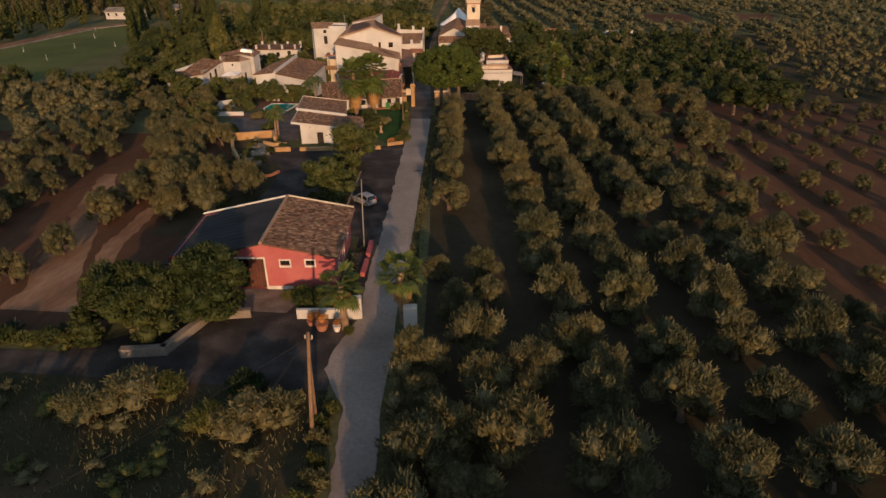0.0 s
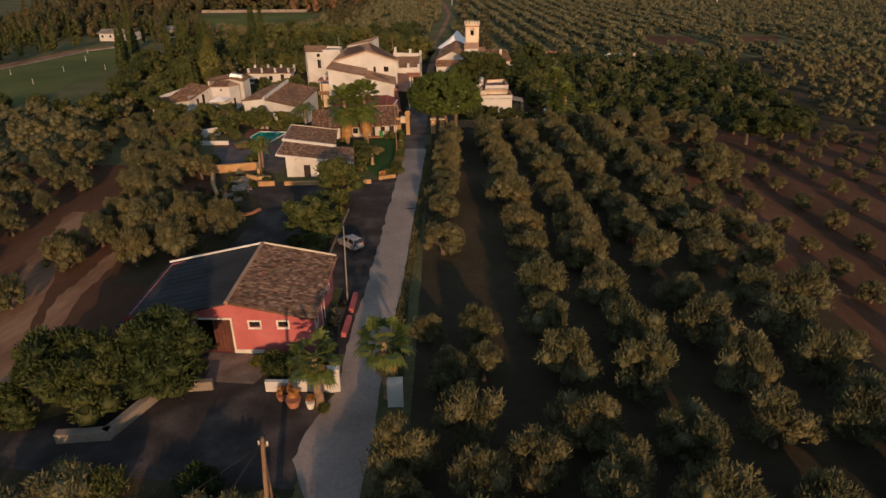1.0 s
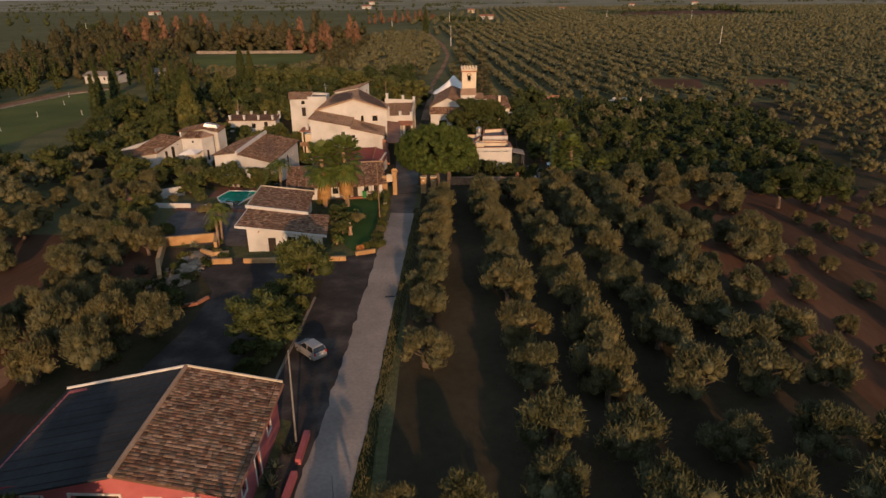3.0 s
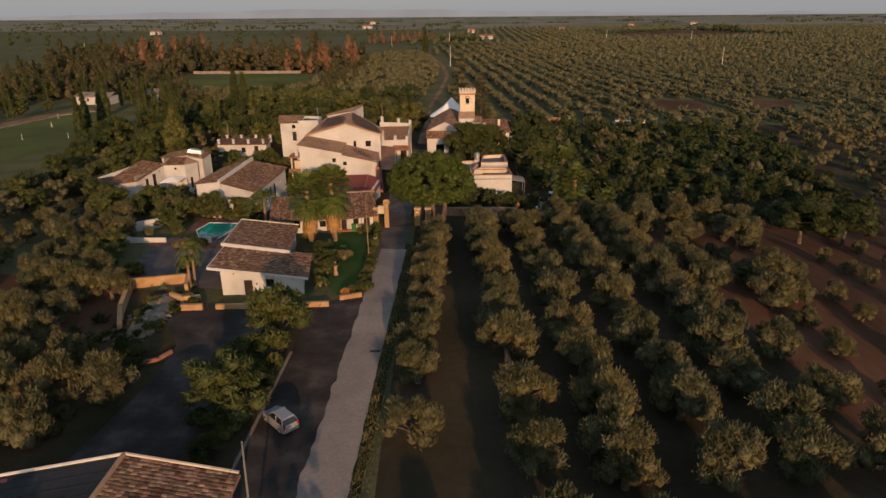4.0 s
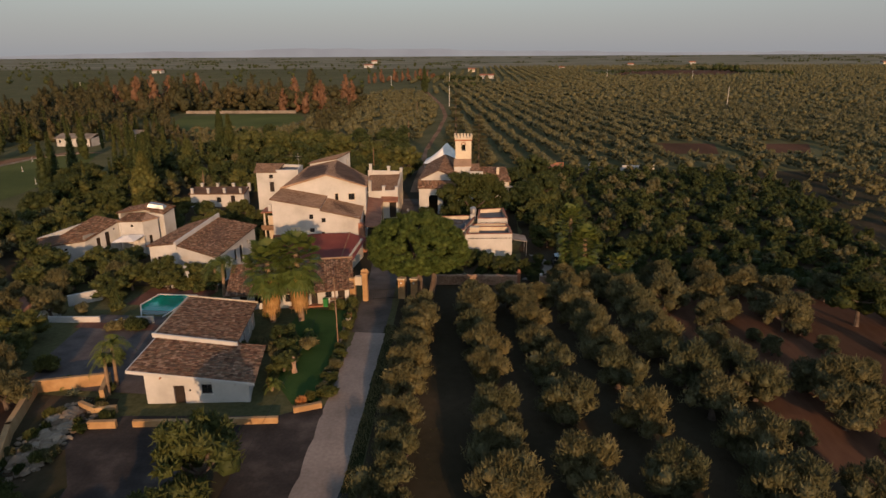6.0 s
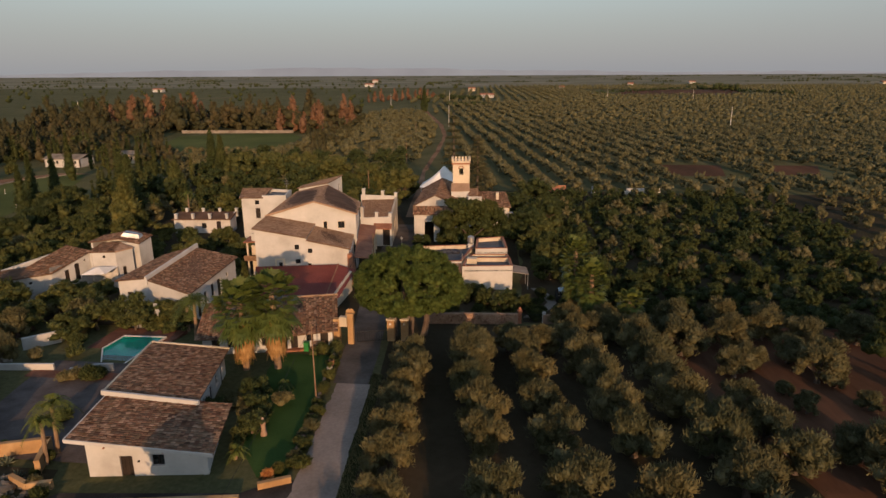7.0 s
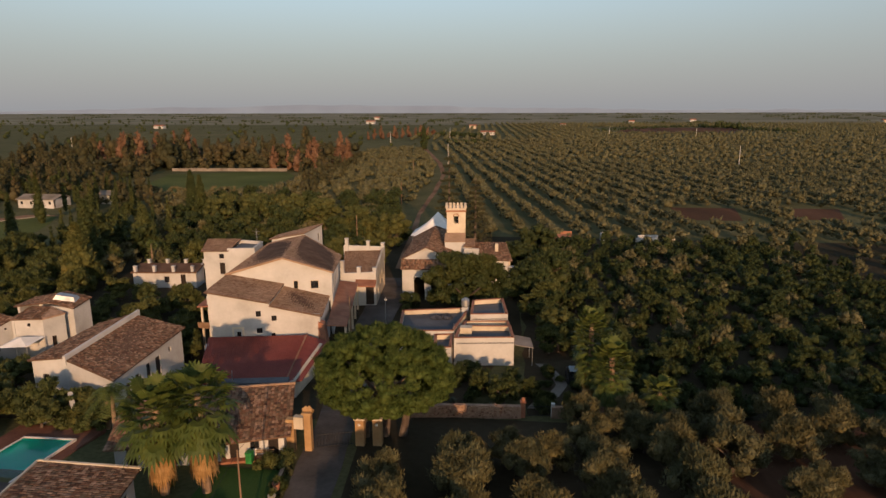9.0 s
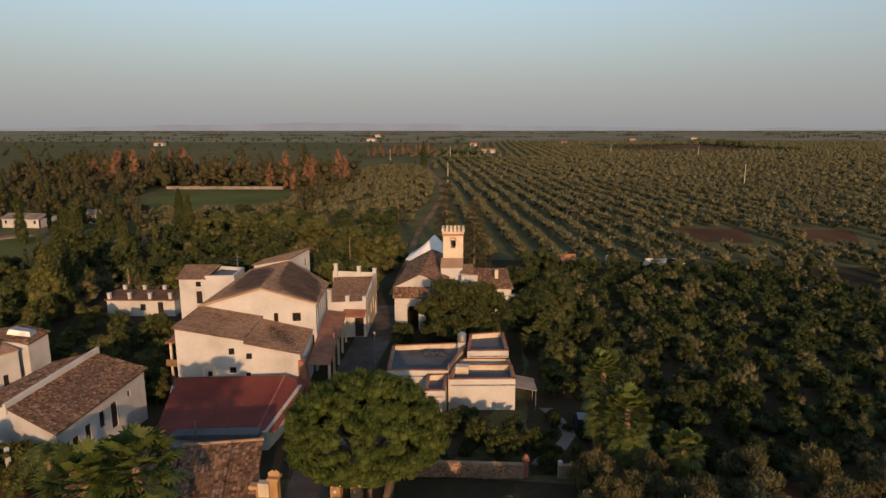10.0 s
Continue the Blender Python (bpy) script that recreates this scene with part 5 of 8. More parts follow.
# ---- houses ----
class House:
    """A building: its parts are given in world metres and stored about its base point."""

    def __init__(self, name, x, y, label, category, z=None):
        self.o = Vector((x, y, ground_z(x, y) if z is None else z))
        self.ob = thing(name, *self.o, label=label, category=category)

    def put(self, name, shape, mat, parent=None, label="", kind=""):
        if isinstance(shape, Shape):
            shape.v = [tuple(Vector(p) - self.o) for p in shape.v]
        return part(name, shape, mat, parent or self.ob, label, kind=kind)

    def wall(self, p0, p1, z0, t0, t1, mat, holes=(), thick=0.35, trim=None, trim_w=0.14):
        """A wall from p0 to p1, outside on the right, with openings (u0, u1, z0, z1, kind)."""
        a, b = Vector((*p0, 0)), Vector((*p1, 0))
        d = (b - a).normalized()
        length, inn = (b - a).length, Vector((-d.y, d.x, 0))
        us = sorted({0, length} | {u for h in holes for u in h[:2]})
        zs = sorted({z0} | {z for h in holes for z in h[2:4]})
        s = Shape()

        def at(u, z, k):
            q = a + d * u + inn * k
            return (q.x, q.y, z)

        keys = {}

        def vert(iu, iz, k):
            if (iu, iz, k) not in keys:
                u = us[iu]
                keys[iu, iz, k] = len(s.v)
                s.v.append(at(u, zs[iz] if iz < len(zs) else t0 + (t1 - t0) * u / length, k * thick))
            return keys[iu, iz, k]

        def solid(iu, iz):
            if not (0 <= iu < len(us) - 1 and 0 <= iz < len(zs)):
                return False
            mid, za = (us[iu] + us[iu + 1]) / 2, zs[iz]
            return not any(h[0] <= mid <= h[1] and h[2] <= za + 0.01 and iz < len(zs) - 1 and zs[iz + 1] <= h[3] + 0.01 for h in holes)

        for i in range(len(us) - 1):
            for j in range(len(zs)):
                if not solid(i, j):
                    continue
                q = [(i, j), (i + 1, j), (i + 1, j + 1), (i, j + 1)]
                s.f.append(tuple(vert(*c, 0) for c in q))
                s.f.append(tuple(vert(*c, 1) for c in q[::-1]))
                for (c0, c1), side in zip(zip(q, q[1:] + q[:1]), ((i, j - 1), (i + 1, j), (i, j + 1), (i - 1, j))):
                    if not solid(*side):
                        s.f.append((vert(*c1, 0), vert(*c0, 0), vert(*c0, 1), vert(*c1, 1)))
        ob = self.put("wall", s, mat)
        for u0, u1, za, zb, kind in holes:
            plate = lambda x0, x1, y0, y1, k0, k1: Shape().hexa([at(x0, y0, k0), at(x1, y0, k0), at(x1, y0, k1), at(x0, y0, k1)], [at(x0, y1, k0), at(x1, y1, k0), at(x1, y1, k1), at(x0, y1, k1)])
            if kind == "w":
                w = self.put("window", plate(u0, u1, za, zb, 0.20, 0.215), PANE)
                f = Shape()
                for x0, x1, y0, y1 in ((u0, u0 + 0.07, za, zb), (u1 - 0.07, u1, za, zb), (u0 + 0.07, u1 - 0.07, za, za + 0.07), (u0 + 0.07, u1 - 0.07, zb - 0.07, zb), ((u0 + u1) / 2 - 0.03, (u0 + u1) / 2 + 0.03, za + 0.07, zb - 0.07)):
                    t = plate(x0, x1, y0, y1, 0.14, 0.2)
                    f.add(t.v, t.f)
                self.put("window_frame", f, SHADE_DARKWOOD, w)
                self.put("window_sill", plate(u0 - 0.08, u1 + 0.08, za - 0.07, za - 0.003, -0.06, 0.14), TRIM, w)
            elif kind == "d":
                w = self.put("door", plate(u0, u1, za, zb, 0.16, 0.21), SHADE_DARKWOOD)
                for k in range(3):
                    x = u0 + (u1 - u0) * (k + 0.5) / 3
                    self.put("door_board", plate(x - (u1 - u0) / 6 + 0.01, x + (u1 - u0) / 6 - 0.01, za + 0.02, zb - 0.02, 0.13, 0.158), SHADE_DARKWOOD, w)
            elif kind == "g":
                # the leaf fills the right part; the dark gap imitates a tree's shadow
                um = u0 + (u1 - u0) * 0.45
                w = self.put("sliding_door", plate(um, u1, za, zb, 0.24, 0.28), RUST, None, "red-brown sliding door, left part omitted to read as shadow")
                n = int((u1 - um) / 0.3)
                for k in range(n):
                    x = um + (u1 - um) * (k + 0.5) / n
                    self.put("door_board", plate(x - 0.13, x + 0.13, za + 0.03, zb - 0.03, 0.20, 0.238), RUST, w)
            if trim:
                f = Shape()
                rim = [(u0 - trim_w, u0, za, zb + trim_w), (u1, u1 + trim_w, za, zb + trim_w), (u0, u1, zb, zb + trim_w)]
                if kind == "w":
                    rim.append((u0 - trim_w, u1 + trim_w, za - trim_w - 0.07, za - 0.075))
                for x0, x1, y0, y1 in rim:
                    t = plate(x0, x1, y0, y1, -0.05, 0.02)
                    f.add(t.v, t.f)
                self.put("surround", f, trim, None, "pale plaster surround")
        return ob

    def tile_roof(self, a, b, c, d, mat=None, thick=0.14, tiles=True, wide=0.3, course=0.33, under=None):
        """A sloping roof: a, b along the eave, c, d along the ridge, with rows of barrel tiles."""
        mat = mat or TILE
        a, b, c, d = (Vector(p) for p in (a, b, c, d))
        roof = self.put("roof", Shape().slab(a, b, c, d, thick), under or ROOFBED)
        if not tiles:
            return roof
        n, m = max(2, int((b - a).length / wide)), max(2, int(((d - a).length + (c - b).length) / 2 / course))
        nrm = (b - a).cross(d - a).normalized()
        if nrm.z < 0:
            nrm = -nrm
        rng = np.random.default_rng(n * 97 + m)
        s = Shape()
        for i in range(n):
            for j in range(m):
                def at(u, w, h):
                    return a.lerp(b, u).lerp(d.lerp(c, u), w) + nrm * h
                u0, u1 = (i + 0.04) / n, (i + 0.96) / n
                w0, w1 = (j - 0.08) / m, (j + 1.02) / m
                w0 = max(w0, -0.01)
                w1 = min(w1, 1.0)
                lift, k = 0.012 + rng.uniform(0, 0.05), rng.uniform(-0.3, 0.3) / n
                w0 += rng.uniform(-0.16, 0.1) / m
                um = (u0 + u1) / 2
                front = [at(u0 + k, w0, lift), at(um - 0.22 / n + k, w0, lift + 0.032), at(um + 0.22 / n + k, w0, lift + 0.032), at(u1 + k, w0, lift)]
                back = [at(u0, w1, 0.004), at(um - 0.2 / n, w1, 0.03), at(um + 0.2 / n, w1, 0.03), at(u1, w1, 0.004)]
                s.add(front + back, [(0, 1, 5, 4), (1, 2, 6, 5), (2, 3, 7, 6), (0, 3, 2, 1)])
        self.put("roof_tiles", s, mat, roof, "rows of weathered clay barrel tiles", "stuff")
        return roof

    def bar(self, name, p, q, r, mat, label=""):
        return self.put(name, Shape().tube([p, q], [r, r], 6), mat, None, label)


RUST = two_scale("red_brown_painted_boards", (0.06, 0.025, 0.02), (0.09, 0.035, 0.026), (0.12, 0.05, 0.036), 0.8, 6, 0.8, 0.3)


def lerp3(a, b, k):
    return tuple(x + (y - x) * k for x, y in zip(a, b))


def barn():
    h = House("barn", -21, 52, "red plastered barn with a tiled and a dark sheet roof slope", "barn", 0)
    fl, ap, fr = (-28.6, 46.85), (-19.7, 47.48), (-13.3, 47.98)
    bl, bp, br = (-29.75, 57.5), (-20.75, 57.9), (-14.4, 58.45)
    h.wall(fl, ap, -0.2, 2.85, 4.75, RED, [(5.95, 8.82, 0.02, 3.2, "g"), (3.1, 4.2, 2.35, 2.98, "w")], trim=TRIM, trim_w=0.15)
    h.wall(ap, fr, -0.2, 4.75, 3.55, RED, [(1.42, 2.28, 2.5, 3.02, "w"), (3.75, 4.55, 2.52, 3.04, "w")], trim=TRIM, trim_w=0.12)
    h.wall(fr, br, -0.2, 3.55, 3.55, RED, [(4.4, 5.4, 0.02, 2.2, "d"), (7.6, 8.4, 1.6, 2.4, "w"), (1.6, 2.4, 1.6, 2.4, "w")], trim=TRIM)
    h.wall(br, bp, -0.2, 3.55, 4.75, RED)
    h.wall(bp, bl, -0.2, 4.75, 2.85, RED)
    h.wall(bl, fl, -0.2, 2.85, 2.85, RED)
    a, b, c, d = (-12.85, 47.55, 3.55), (-13.95, 58.75, 3.55), (-20.75, 58.2, 4.93), (-19.65, 47.1, 4.93)
    h.tile_roof(a, b, c, d, TILE)
    e, f = (-30.2, 57.75, 2.72), (-29.0, 46.45, 2.72)
    h.tile_roof(e, f, (-19.78, 47.1, 4.9), (-20.88, 58.2, 4.9), tiles=False, under=GREYSHEET)
    s = Shape()
    for k in range(12):
        q = k / 12 + 0.04
        p0, p1 = lerp3(e, f, q), lerp3((-20.88, 58.2, 4.9), (-19.78, 47.1, 4.9), q)
        s.tube([(*p0[:2], p0[2] + 0.02), (*p1[:2], p1[2] + 0.02)], [0.016, 0.016], 4)
    h.put("roof_seam", s, GREYSHEET)
    h.put("ridge_cap", Shape().tube([(-19.7, 47.05, 4.99), (-20.8, 58.25, 4.99)], [0.16, 0.16], 7), PALETILE, None, "pale mortared ridge tiles")
    h.put("gable_edge", Shape().slab((-20.9, 58.2, 5.02), (-30.2, 57.75, 2.86), (-30.21, 57.86, 2.9), (-20.91, 58.31, 5.06), 0.12), TRIM)
    h.put("gable_edge", Shape().slab((-13.95, 58.75, 3.76), (-20.8, 58.2, 5.1), (-20.8, 58.33, 5.1), (-13.95, 58.88, 3.76), 0.14), CREAM)
    h.put("gutter", Shape().tube([(-12.78, 47.55, 3.5), (-13.88, 58.75, 3.5)], [0.08, 0.08], 6), TERRACOTTA, None, "brown gutter along the eave")
    h.put("plinth", Shape().hexa([(-19.7, 47.42, -0.1), (-17.3, 47.6, -0.1), (-17.3, 47.66, -0.1), (-19.7, 47.48, -0.1)], [(-19.7, 47.42, 0.35), (-17.3, 47.6, 0.35), (-17.3, 47.66, 0.35), (-19.7, 47.48, 0.35)]), TRIM)


barn()


def cottage():
    h = House("cottage", -26, 97, "white plastered cottage with two brown tiled roofs", "house", -0.4)
    fl, fr, br, bl = (-29.9, 91.45), (-20.8, 92.65), (-22.7, 98.95), (-31.0, 97.85)
    h.wall(fl, fr, -0.5, 3.2, 2.05, WHITE, [(2.48, 3.45, -0.25, 1.78, "d"), (4.95, 5.9, 0.9, 1.86, "w")])
    h.wall(fr, br, -0.5, 2.05, 2.0, WHITE, [(3.0, 3.8, 0.6, 1.5, "w")])
    h.wall(br, bl, -0.5, 2.0, 3.3, WHITE)
    h.wall(bl, fl, -0.5, 3.3, 3.2, WHITE, [(2.5, 3.3, 0.8, 1.8, "w")])
    a, b, c, d = (-20.0, 92.1, 2.22), (-21.8, 99.6, 2.2), (-32.0, 97.7, 3.62), (-31.0, 90.8, 3.6)
    h.tile_roof(a, b, c, d, TILE)
    h.put("fascia", Shape().slab((-31.05, 90.72, 3.66), (-20.0, 92.02, 2.26), (-20.0, 92.1, 2.26), (-31.05, 90.8, 3.66), 0.3), WHITE, None, "white painted roof edge board")
    h.put("fascia", Shape().slab((-31.0, 90.8, 3.64), (-31.1, 90.8, 3.64), (-32.1, 97.7, 3.66), (-32.0, 97.7, 3.66), 0.3), WHITE)
    ul, ur, vr, vl = (-31.8, 97.85), (-24.7, 98.8), (-27.6, 110.5), (-34.5, 109.2)
    h.wall(ul, ur, -0.6, 3.75, 2.65, WHITE)
    h.wall(ur, vr, -1.1, 2.65, 1.75, WHITE, [(2.2, 3.0, 0.3, 1.5, "w"), (5.0, 5.9, -0.6, 1.4, "d"), (7.6, 8.4, 0.2, 1.3, "w"), (9.8, 10.6, -0.8, 1.1, "d")])
    h.wall(vr, vl, -1.1, 1.75, 2.85, WHITE)
    h.wall(vl, ul, -1.1, 2.85, 3.75, WHITE)
    h.tile_roof((-24.3, 98.5, 2.84), (-27.25, 110.95, 1.94), (-34.75, 109.5, 3.05), (-32.1, 97.5, 3.94), TILE)
    h.put("parapet", Shape().slab((-32.3, 97.35, 4.12), (-24.2, 98.35, 2.98), (-24.2, 98.58, 2.98), (-32.3, 97.58, 4.12), 0.42), WHITE, None, "white plastered parapet between the roofs")
    h.put("parapet", Shape().slab((-34.8, 109.45, 3.2), (-27.2, 110.95, 2.1), (-27.2, 111.15, 2.1), (-34.8, 109.65, 3.2), 0.3), CREAM)
    h.put("parapet", Shape().slab((-32.1, 97.4, 4.05), (-34.8, 109.6, 3.15), (-34.95, 109.6, 3.15), (-32.25, 97.4, 4.05), 0.3), CREAM)
    for x, z in ((-28.4, 2.66), (-24.0, 2.2), (-21.9, 1.95)):
        y = 91.45 + (x + 29.9) * 0.132
        h.put("outlet", Shape().tube([(x, y + 0.02, z), (x, y - 0.25, z - 0.04)], [0.07, 0.07], 6), TERRACOTTA)
    h.put("wall_lamp", Shape().tube([(-26.0, 91.96, 1.3), (-26.0, 91.83, 1.35)], [0.1, 0.06], 7), IRON)


cottage()


def gatehouse():
    h = House("gatehouse", -21, 121, "low white house with a brown tiled roof beside the gate", "house", -1.3)
    fl, fr, br, bl = (-23.3, 117.6), (-18.3, 119.1), (-19.8, 125.4), (-25.4, 124.0)
    h.wall(fl, fr, -1.7, 1.0, 1.1, WHITE, [(2.2, 3.0, -0.1, 0.75, "w"), (0.4, 1.2, -1.2, 0.75, "d"), (3.8, 4.7, -1.2, 0.8, "d")])
    h.wall(fr, br, -1.9, 1.1, 2.7, WHITE)
    h.wall(br, bl, -1.9, 2.7, 2.7, WHITE)
    h.tile_roof((-23.6, 116.7, 1.05), (-17.5, 118.7, 1.2), (-19.4, 125.7, 3.0), (-25.9, 123.9, 3.0), TILE)
    h.put("ridge_cap", Shape().tube([(-25.9, 123.95, 3.05), (-19.35, 125.75, 3.05)], [0.15, 0.15], 7), PALETILE, None, "pale ridge tiles")
    h.put("step", Shape().prism([(-25.5, 116.4), (-19.2, 118.1), (-19.4, 118.9), (-25.7, 117.2)], -1.6, -0.85), TERRACOTTA, None, "terracotta paved step along the wall")
    w = House("garden_wing", -29, 118, "long low wing with a reddish brown tiled roof", "house", -1.2)
    fl, fr, br, bl = (-32.4, 115.2), (-23.6, 117.2), (-25.4, 123.6), (-34.2, 121.0)
    w.wall(fl, fr, -1.6, 1.1, 1.1, WHITE, [(1.0, 1.9, -0.9, 0.8, "d"), (2.8, 3.7, -0.2, 0.8, "w"), (4.6, 5.5, -0.9, 0.8, "d"), (6.6, 7.5, -0.2, 0.8, "w")])
    w.wall(fr, br, -1.6, 1.1, 2.7, WHITE)
    w.wall(br, bl, -1.8, 2.7, 2.7, WHITE)
    w.wall(bl, fl, -1.8, 2.7, 1.1, WHITE)
    w.tile_roof((-32.9, 114.5, 1.2), (-23.7, 116.6, 1.2), (-25.95, 123.8, 3.0), (-34.7, 121.2, 3.0), TILE)
    r = House("red_roofed_shed", -28, 138, "low shed with a red corrugated sheet roof below the farmhouse", "shed", -2.6)
    r.wall((-32.8, 131.9), (-22.3, 133.4), -3, -0.35, -0.35, WHITE)
    r.wall((-22.3, 133.4), (-22.2, 143.9), -3.2, -0.35, 0.3, CREAM)
    r.wall((-36.9, 141.4), (-32.8, 131.9), -3, 0.6, -0.35, WHITE)
    a, b, c, d = (-33.3, 131.5, -0.3), (-23.3, 133.0, -0.3), (-24.6, 145.0, 0.95), (-37.4, 143.3, 0.75)
    r.tile_roof(a, b, c, d, tiles=False, under=REDSHEET)
    r.tile_roof(b, (-21.7, 134.2, -0.5), (-21.9, 145.2, 0.1), c, tiles=False, under=REDSHEET)
    s = Shape()
    for k in range(46):
        q = (k + 0.5) / 46
        p0, p1 = lerp3(a, b, q), lerp3(d, c, q)
        s.tube([(*p0[:2], p0[2] + 0.015), (*p1[:2], p1[2] + 0.015)], [0.055, 0.055], 5, False)
    r.put("roof_ribs", s, REDSHEET, None, "red corrugated roof ribs", "stuff")
    r.put("hip_cap", Shape().tube([lerp3(b, b, 0), (c[0], c[1], c[2] + 0.05)], [0.12, 0.12], 6), SALMON)
    r.put("flat_edge", Shape().slab((-31.4, 130.6, 0.2), (-22.6, 131.9, 0.2), (-22.9, 133.4, 0.2), (-31.0, 132.0, 0.2), 0.5), FLATROOF, None, "dark flat strip of roof")
    r.put("vent_pipe", Shape().tube([(-28.6, 131.0, 0.1), (-28.6, 131.0, 1.7)], [0.05, 0.05], 6), STEEL)


gatehouse()


def gateway():
    h = House("gateway", -17, 120.8, "ochre plastered gate arch with a stepped pillar", "gate", -1.3)
    h.put("pillar", Shape().box(-16.8, 120.35, -1.9, -16.15, 121.0, 2.5), OCHRE)
    h.put("pillar", Shape().box(-18.5, 120.2, -1.9, -17.75, 120.85, 1.95), OCHRE)
    h.put("lintel", Shape().box(-17.75, 120.25, 1.0, -16.85, 120.85, 2.2), CREAM, None, "pale plastered lintel over the opening")
    h.put("capital", Shape().box(-16.95, 120.2, 2.5, -16.0, 121.15, 2.68), OCHRE)
    s = Shape()
    for k in range(5):
        s.lump((-16.8 + 0.16 * k, 120.7, 2.82 + 0.1 * (k % 2)), 0.2, k, 1.4, 0.5)
    h.put("urn", s, OCHRE)
    for x, y in ((-11.95, 122.45), (-10.3, 122.65)):
        g = House("gate_pillar", x, y, "ochre plastered square gate pillar with a round lamp", "gate pillar")
        z = g.o.z
        g.put("shaft", Shape().box(x - 0.42, y - 0.42, z - 0.2, x + 0.42, y + 0.42, z + 2.75), OCHRE)
        g.put("capital", Shape().box(x - 0.52, y - 0.52, z + 2.75, x + 0.52, y + 0.52, z + 2.92), CREAM)
        g.put("lamp", Shape().lump((x, y - 0.48, z + 2.3), 0.14, 3, 1, 0.02, 2), TRIM)
    g = House("iron_gate", -14, 121.6, "open dark iron gate across the drive", "gate")
    s = Shape()
    for k in range(14):
        x = -15.9 + 0.28 * k
        s.tube([(x, 121.3 + 0.08 * k, -1.45), (x, 121.3 + 0.08 * k, 0.05)], [0.02, 0.02], 5)
    for z in (-1.3, -0.1):
        s.tube([(-15.9, 121.3, z), (-12.3, 122.4, z)], [0.03, 0.03], 5)
    g.put("gate_leaf", s, IRON)


gateway()


def farmhouse():
    h = House("farmhouse", -30, 156, "large white farmhouse with stepped tiled roofs", "house", -3)
    fl, fm, fr = (-37.48, 144.0), (-29.78, 145.63), (-23.34, 147.0)
    kl, ap, kr = (-38.67, 153.2), (-31.03, 155.0), (-24.42, 157.0)
    rr, rp, rl = (-28.07, 174.5), (-34.9, 176.0), (-40.2, 173.0)
    # the lower front storey under two shed roofs
    h.wall(fl, fm, -3.2, 6.62, 4.98, WHITE, [(6.04, 6.72, 3.12, 3.93, "w"), (6.03, 6.8, 0.8, 1.55, "w"), (3.45, 4.0, 0.45, 1.12, "w")])
    h.wall(fm, fr, -3.2, 4.6, 2.9, WHITE, [(0.19, 0.88, 2.49, 3.23, "w"), (0.06, 0.62, 0.15, 0.8, "w")])
    h.wall(fr, (-24.95, 156.85), -3.2, 2.9, 2.6, WHITE, [(3.0, 3.9, -0.2, 1.4, "w"), (6.2, 7.2, -2.6, 0.2, "d")])
    h.wall(kl, fl, -3.2, 6.6, 6.62, WHITE, [(2.5, 3.4, 3.2, 4.4, "w")])
    h.wall((fm[0] - 0.02, fm[1] + 0.1), (-31.15, 154.9), 4.4, 4.95, 4.85, WHITE, thick=0.25)
    s = Shape()
    for u0, u1, z0, z1 in ((2.85, 3.12, -0.9, 1.8), (4.14, 4.41, -0.9, 1.8), (3.12, 4.14, 1.5, 1.8)):
        d = Vector((fm[0] - fl[0], fm[1] - fl[1], 0)).normalized()
        out = Vector((d.y, -d.x, 0)) * 0.06
        p, q = Vector((*fl, 0)) + d * u0, Vector((*fl, 0)) + d * u1
        ring = [p + out, q + out, q, p]
        s.hexa([v + Vector((0, 0, z0)) for v in ring], [v + Vector((0, 0, z1)) for v in ring])
    h.put("door_surround", s, CREAM, None, "pale stone surround of a blind door")
    h.tile_roof((-29.6, 145.2, 5.12), (-31.1, 155.0, 5.0), (-38.95, 153.2, 6.76), (-37.75, 143.65, 6.84), PALETILE)
    h.tile_roof((-22.95, 146.7, 3.04), (-24.9, 157.0, 2.74), (-31.2, 155.1, 4.64), (-29.66, 145.2, 4.74), PALETILE)
    # the upper storey behind, its ridge running back
    h.wall(kl, ap, 2.0, 6.7, 8.85, WHITE)
    h.wall(ap, kr, 2.0, 8.85, 6.35, WHITE, [(1.32, 1.91, 4.03, 5.36, "w"), (3.78, 4.88, 4.06, 5.25, "w")], trim=CREAM, trim_w=0.09)
    h.wall(kr, rr, -3.4, 6.35, 4.62, WHITE, [(1.4, 2.3, 2.6, 5.2, "d"), (4.4, 5.3, 2.6, 5.0, "d"), (7.6, 8.5, 2.4, 4.8, "d"), (11.0, 11.9, 2.3, 4.3, "d")])
    h.wall(rr, rp, -3.4, 4.62, 7.95, WHITE)
    h.wall(rl, kl, -3.4, 7.0, 6.6, WHITE)
    h.tile_roof((-24.05, 156.55, 6.5), (-27.75, 174.8, 4.78), (-34.9, 176.2, 8.1), (-31.03, 154.55, 9.0), PALETILE)
    h.tile_roof((-40.45, 173.3, 7.1), (-39.0, 152.85, 6.72), (-31.03, 154.55, 8.98), (-34.9, 176.2, 8.08), PALETILE)
    h.put("verge_edge", Shape().slab((-39.1, 152.7, 6.9), (-31.0, 154.4, 9.13), (-31.0, 154.6, 9.13), (-39.1, 152.9, 6.9), 0.28), PALETILE)
    h.put("verge_edge", Shape().slab((-31.0, 154.4, 9.13), (-24.0, 156.4, 6.62), (-24.0, 156.6, 6.62), (-31.0, 154.6, 9.13), 0.24), PALETILE)
    # the rear house, its side wall standing above the ridge
    bf, bb, bl = (-34.85, 176.25), (-33.85, 183.5), (-42.0, 183.2)
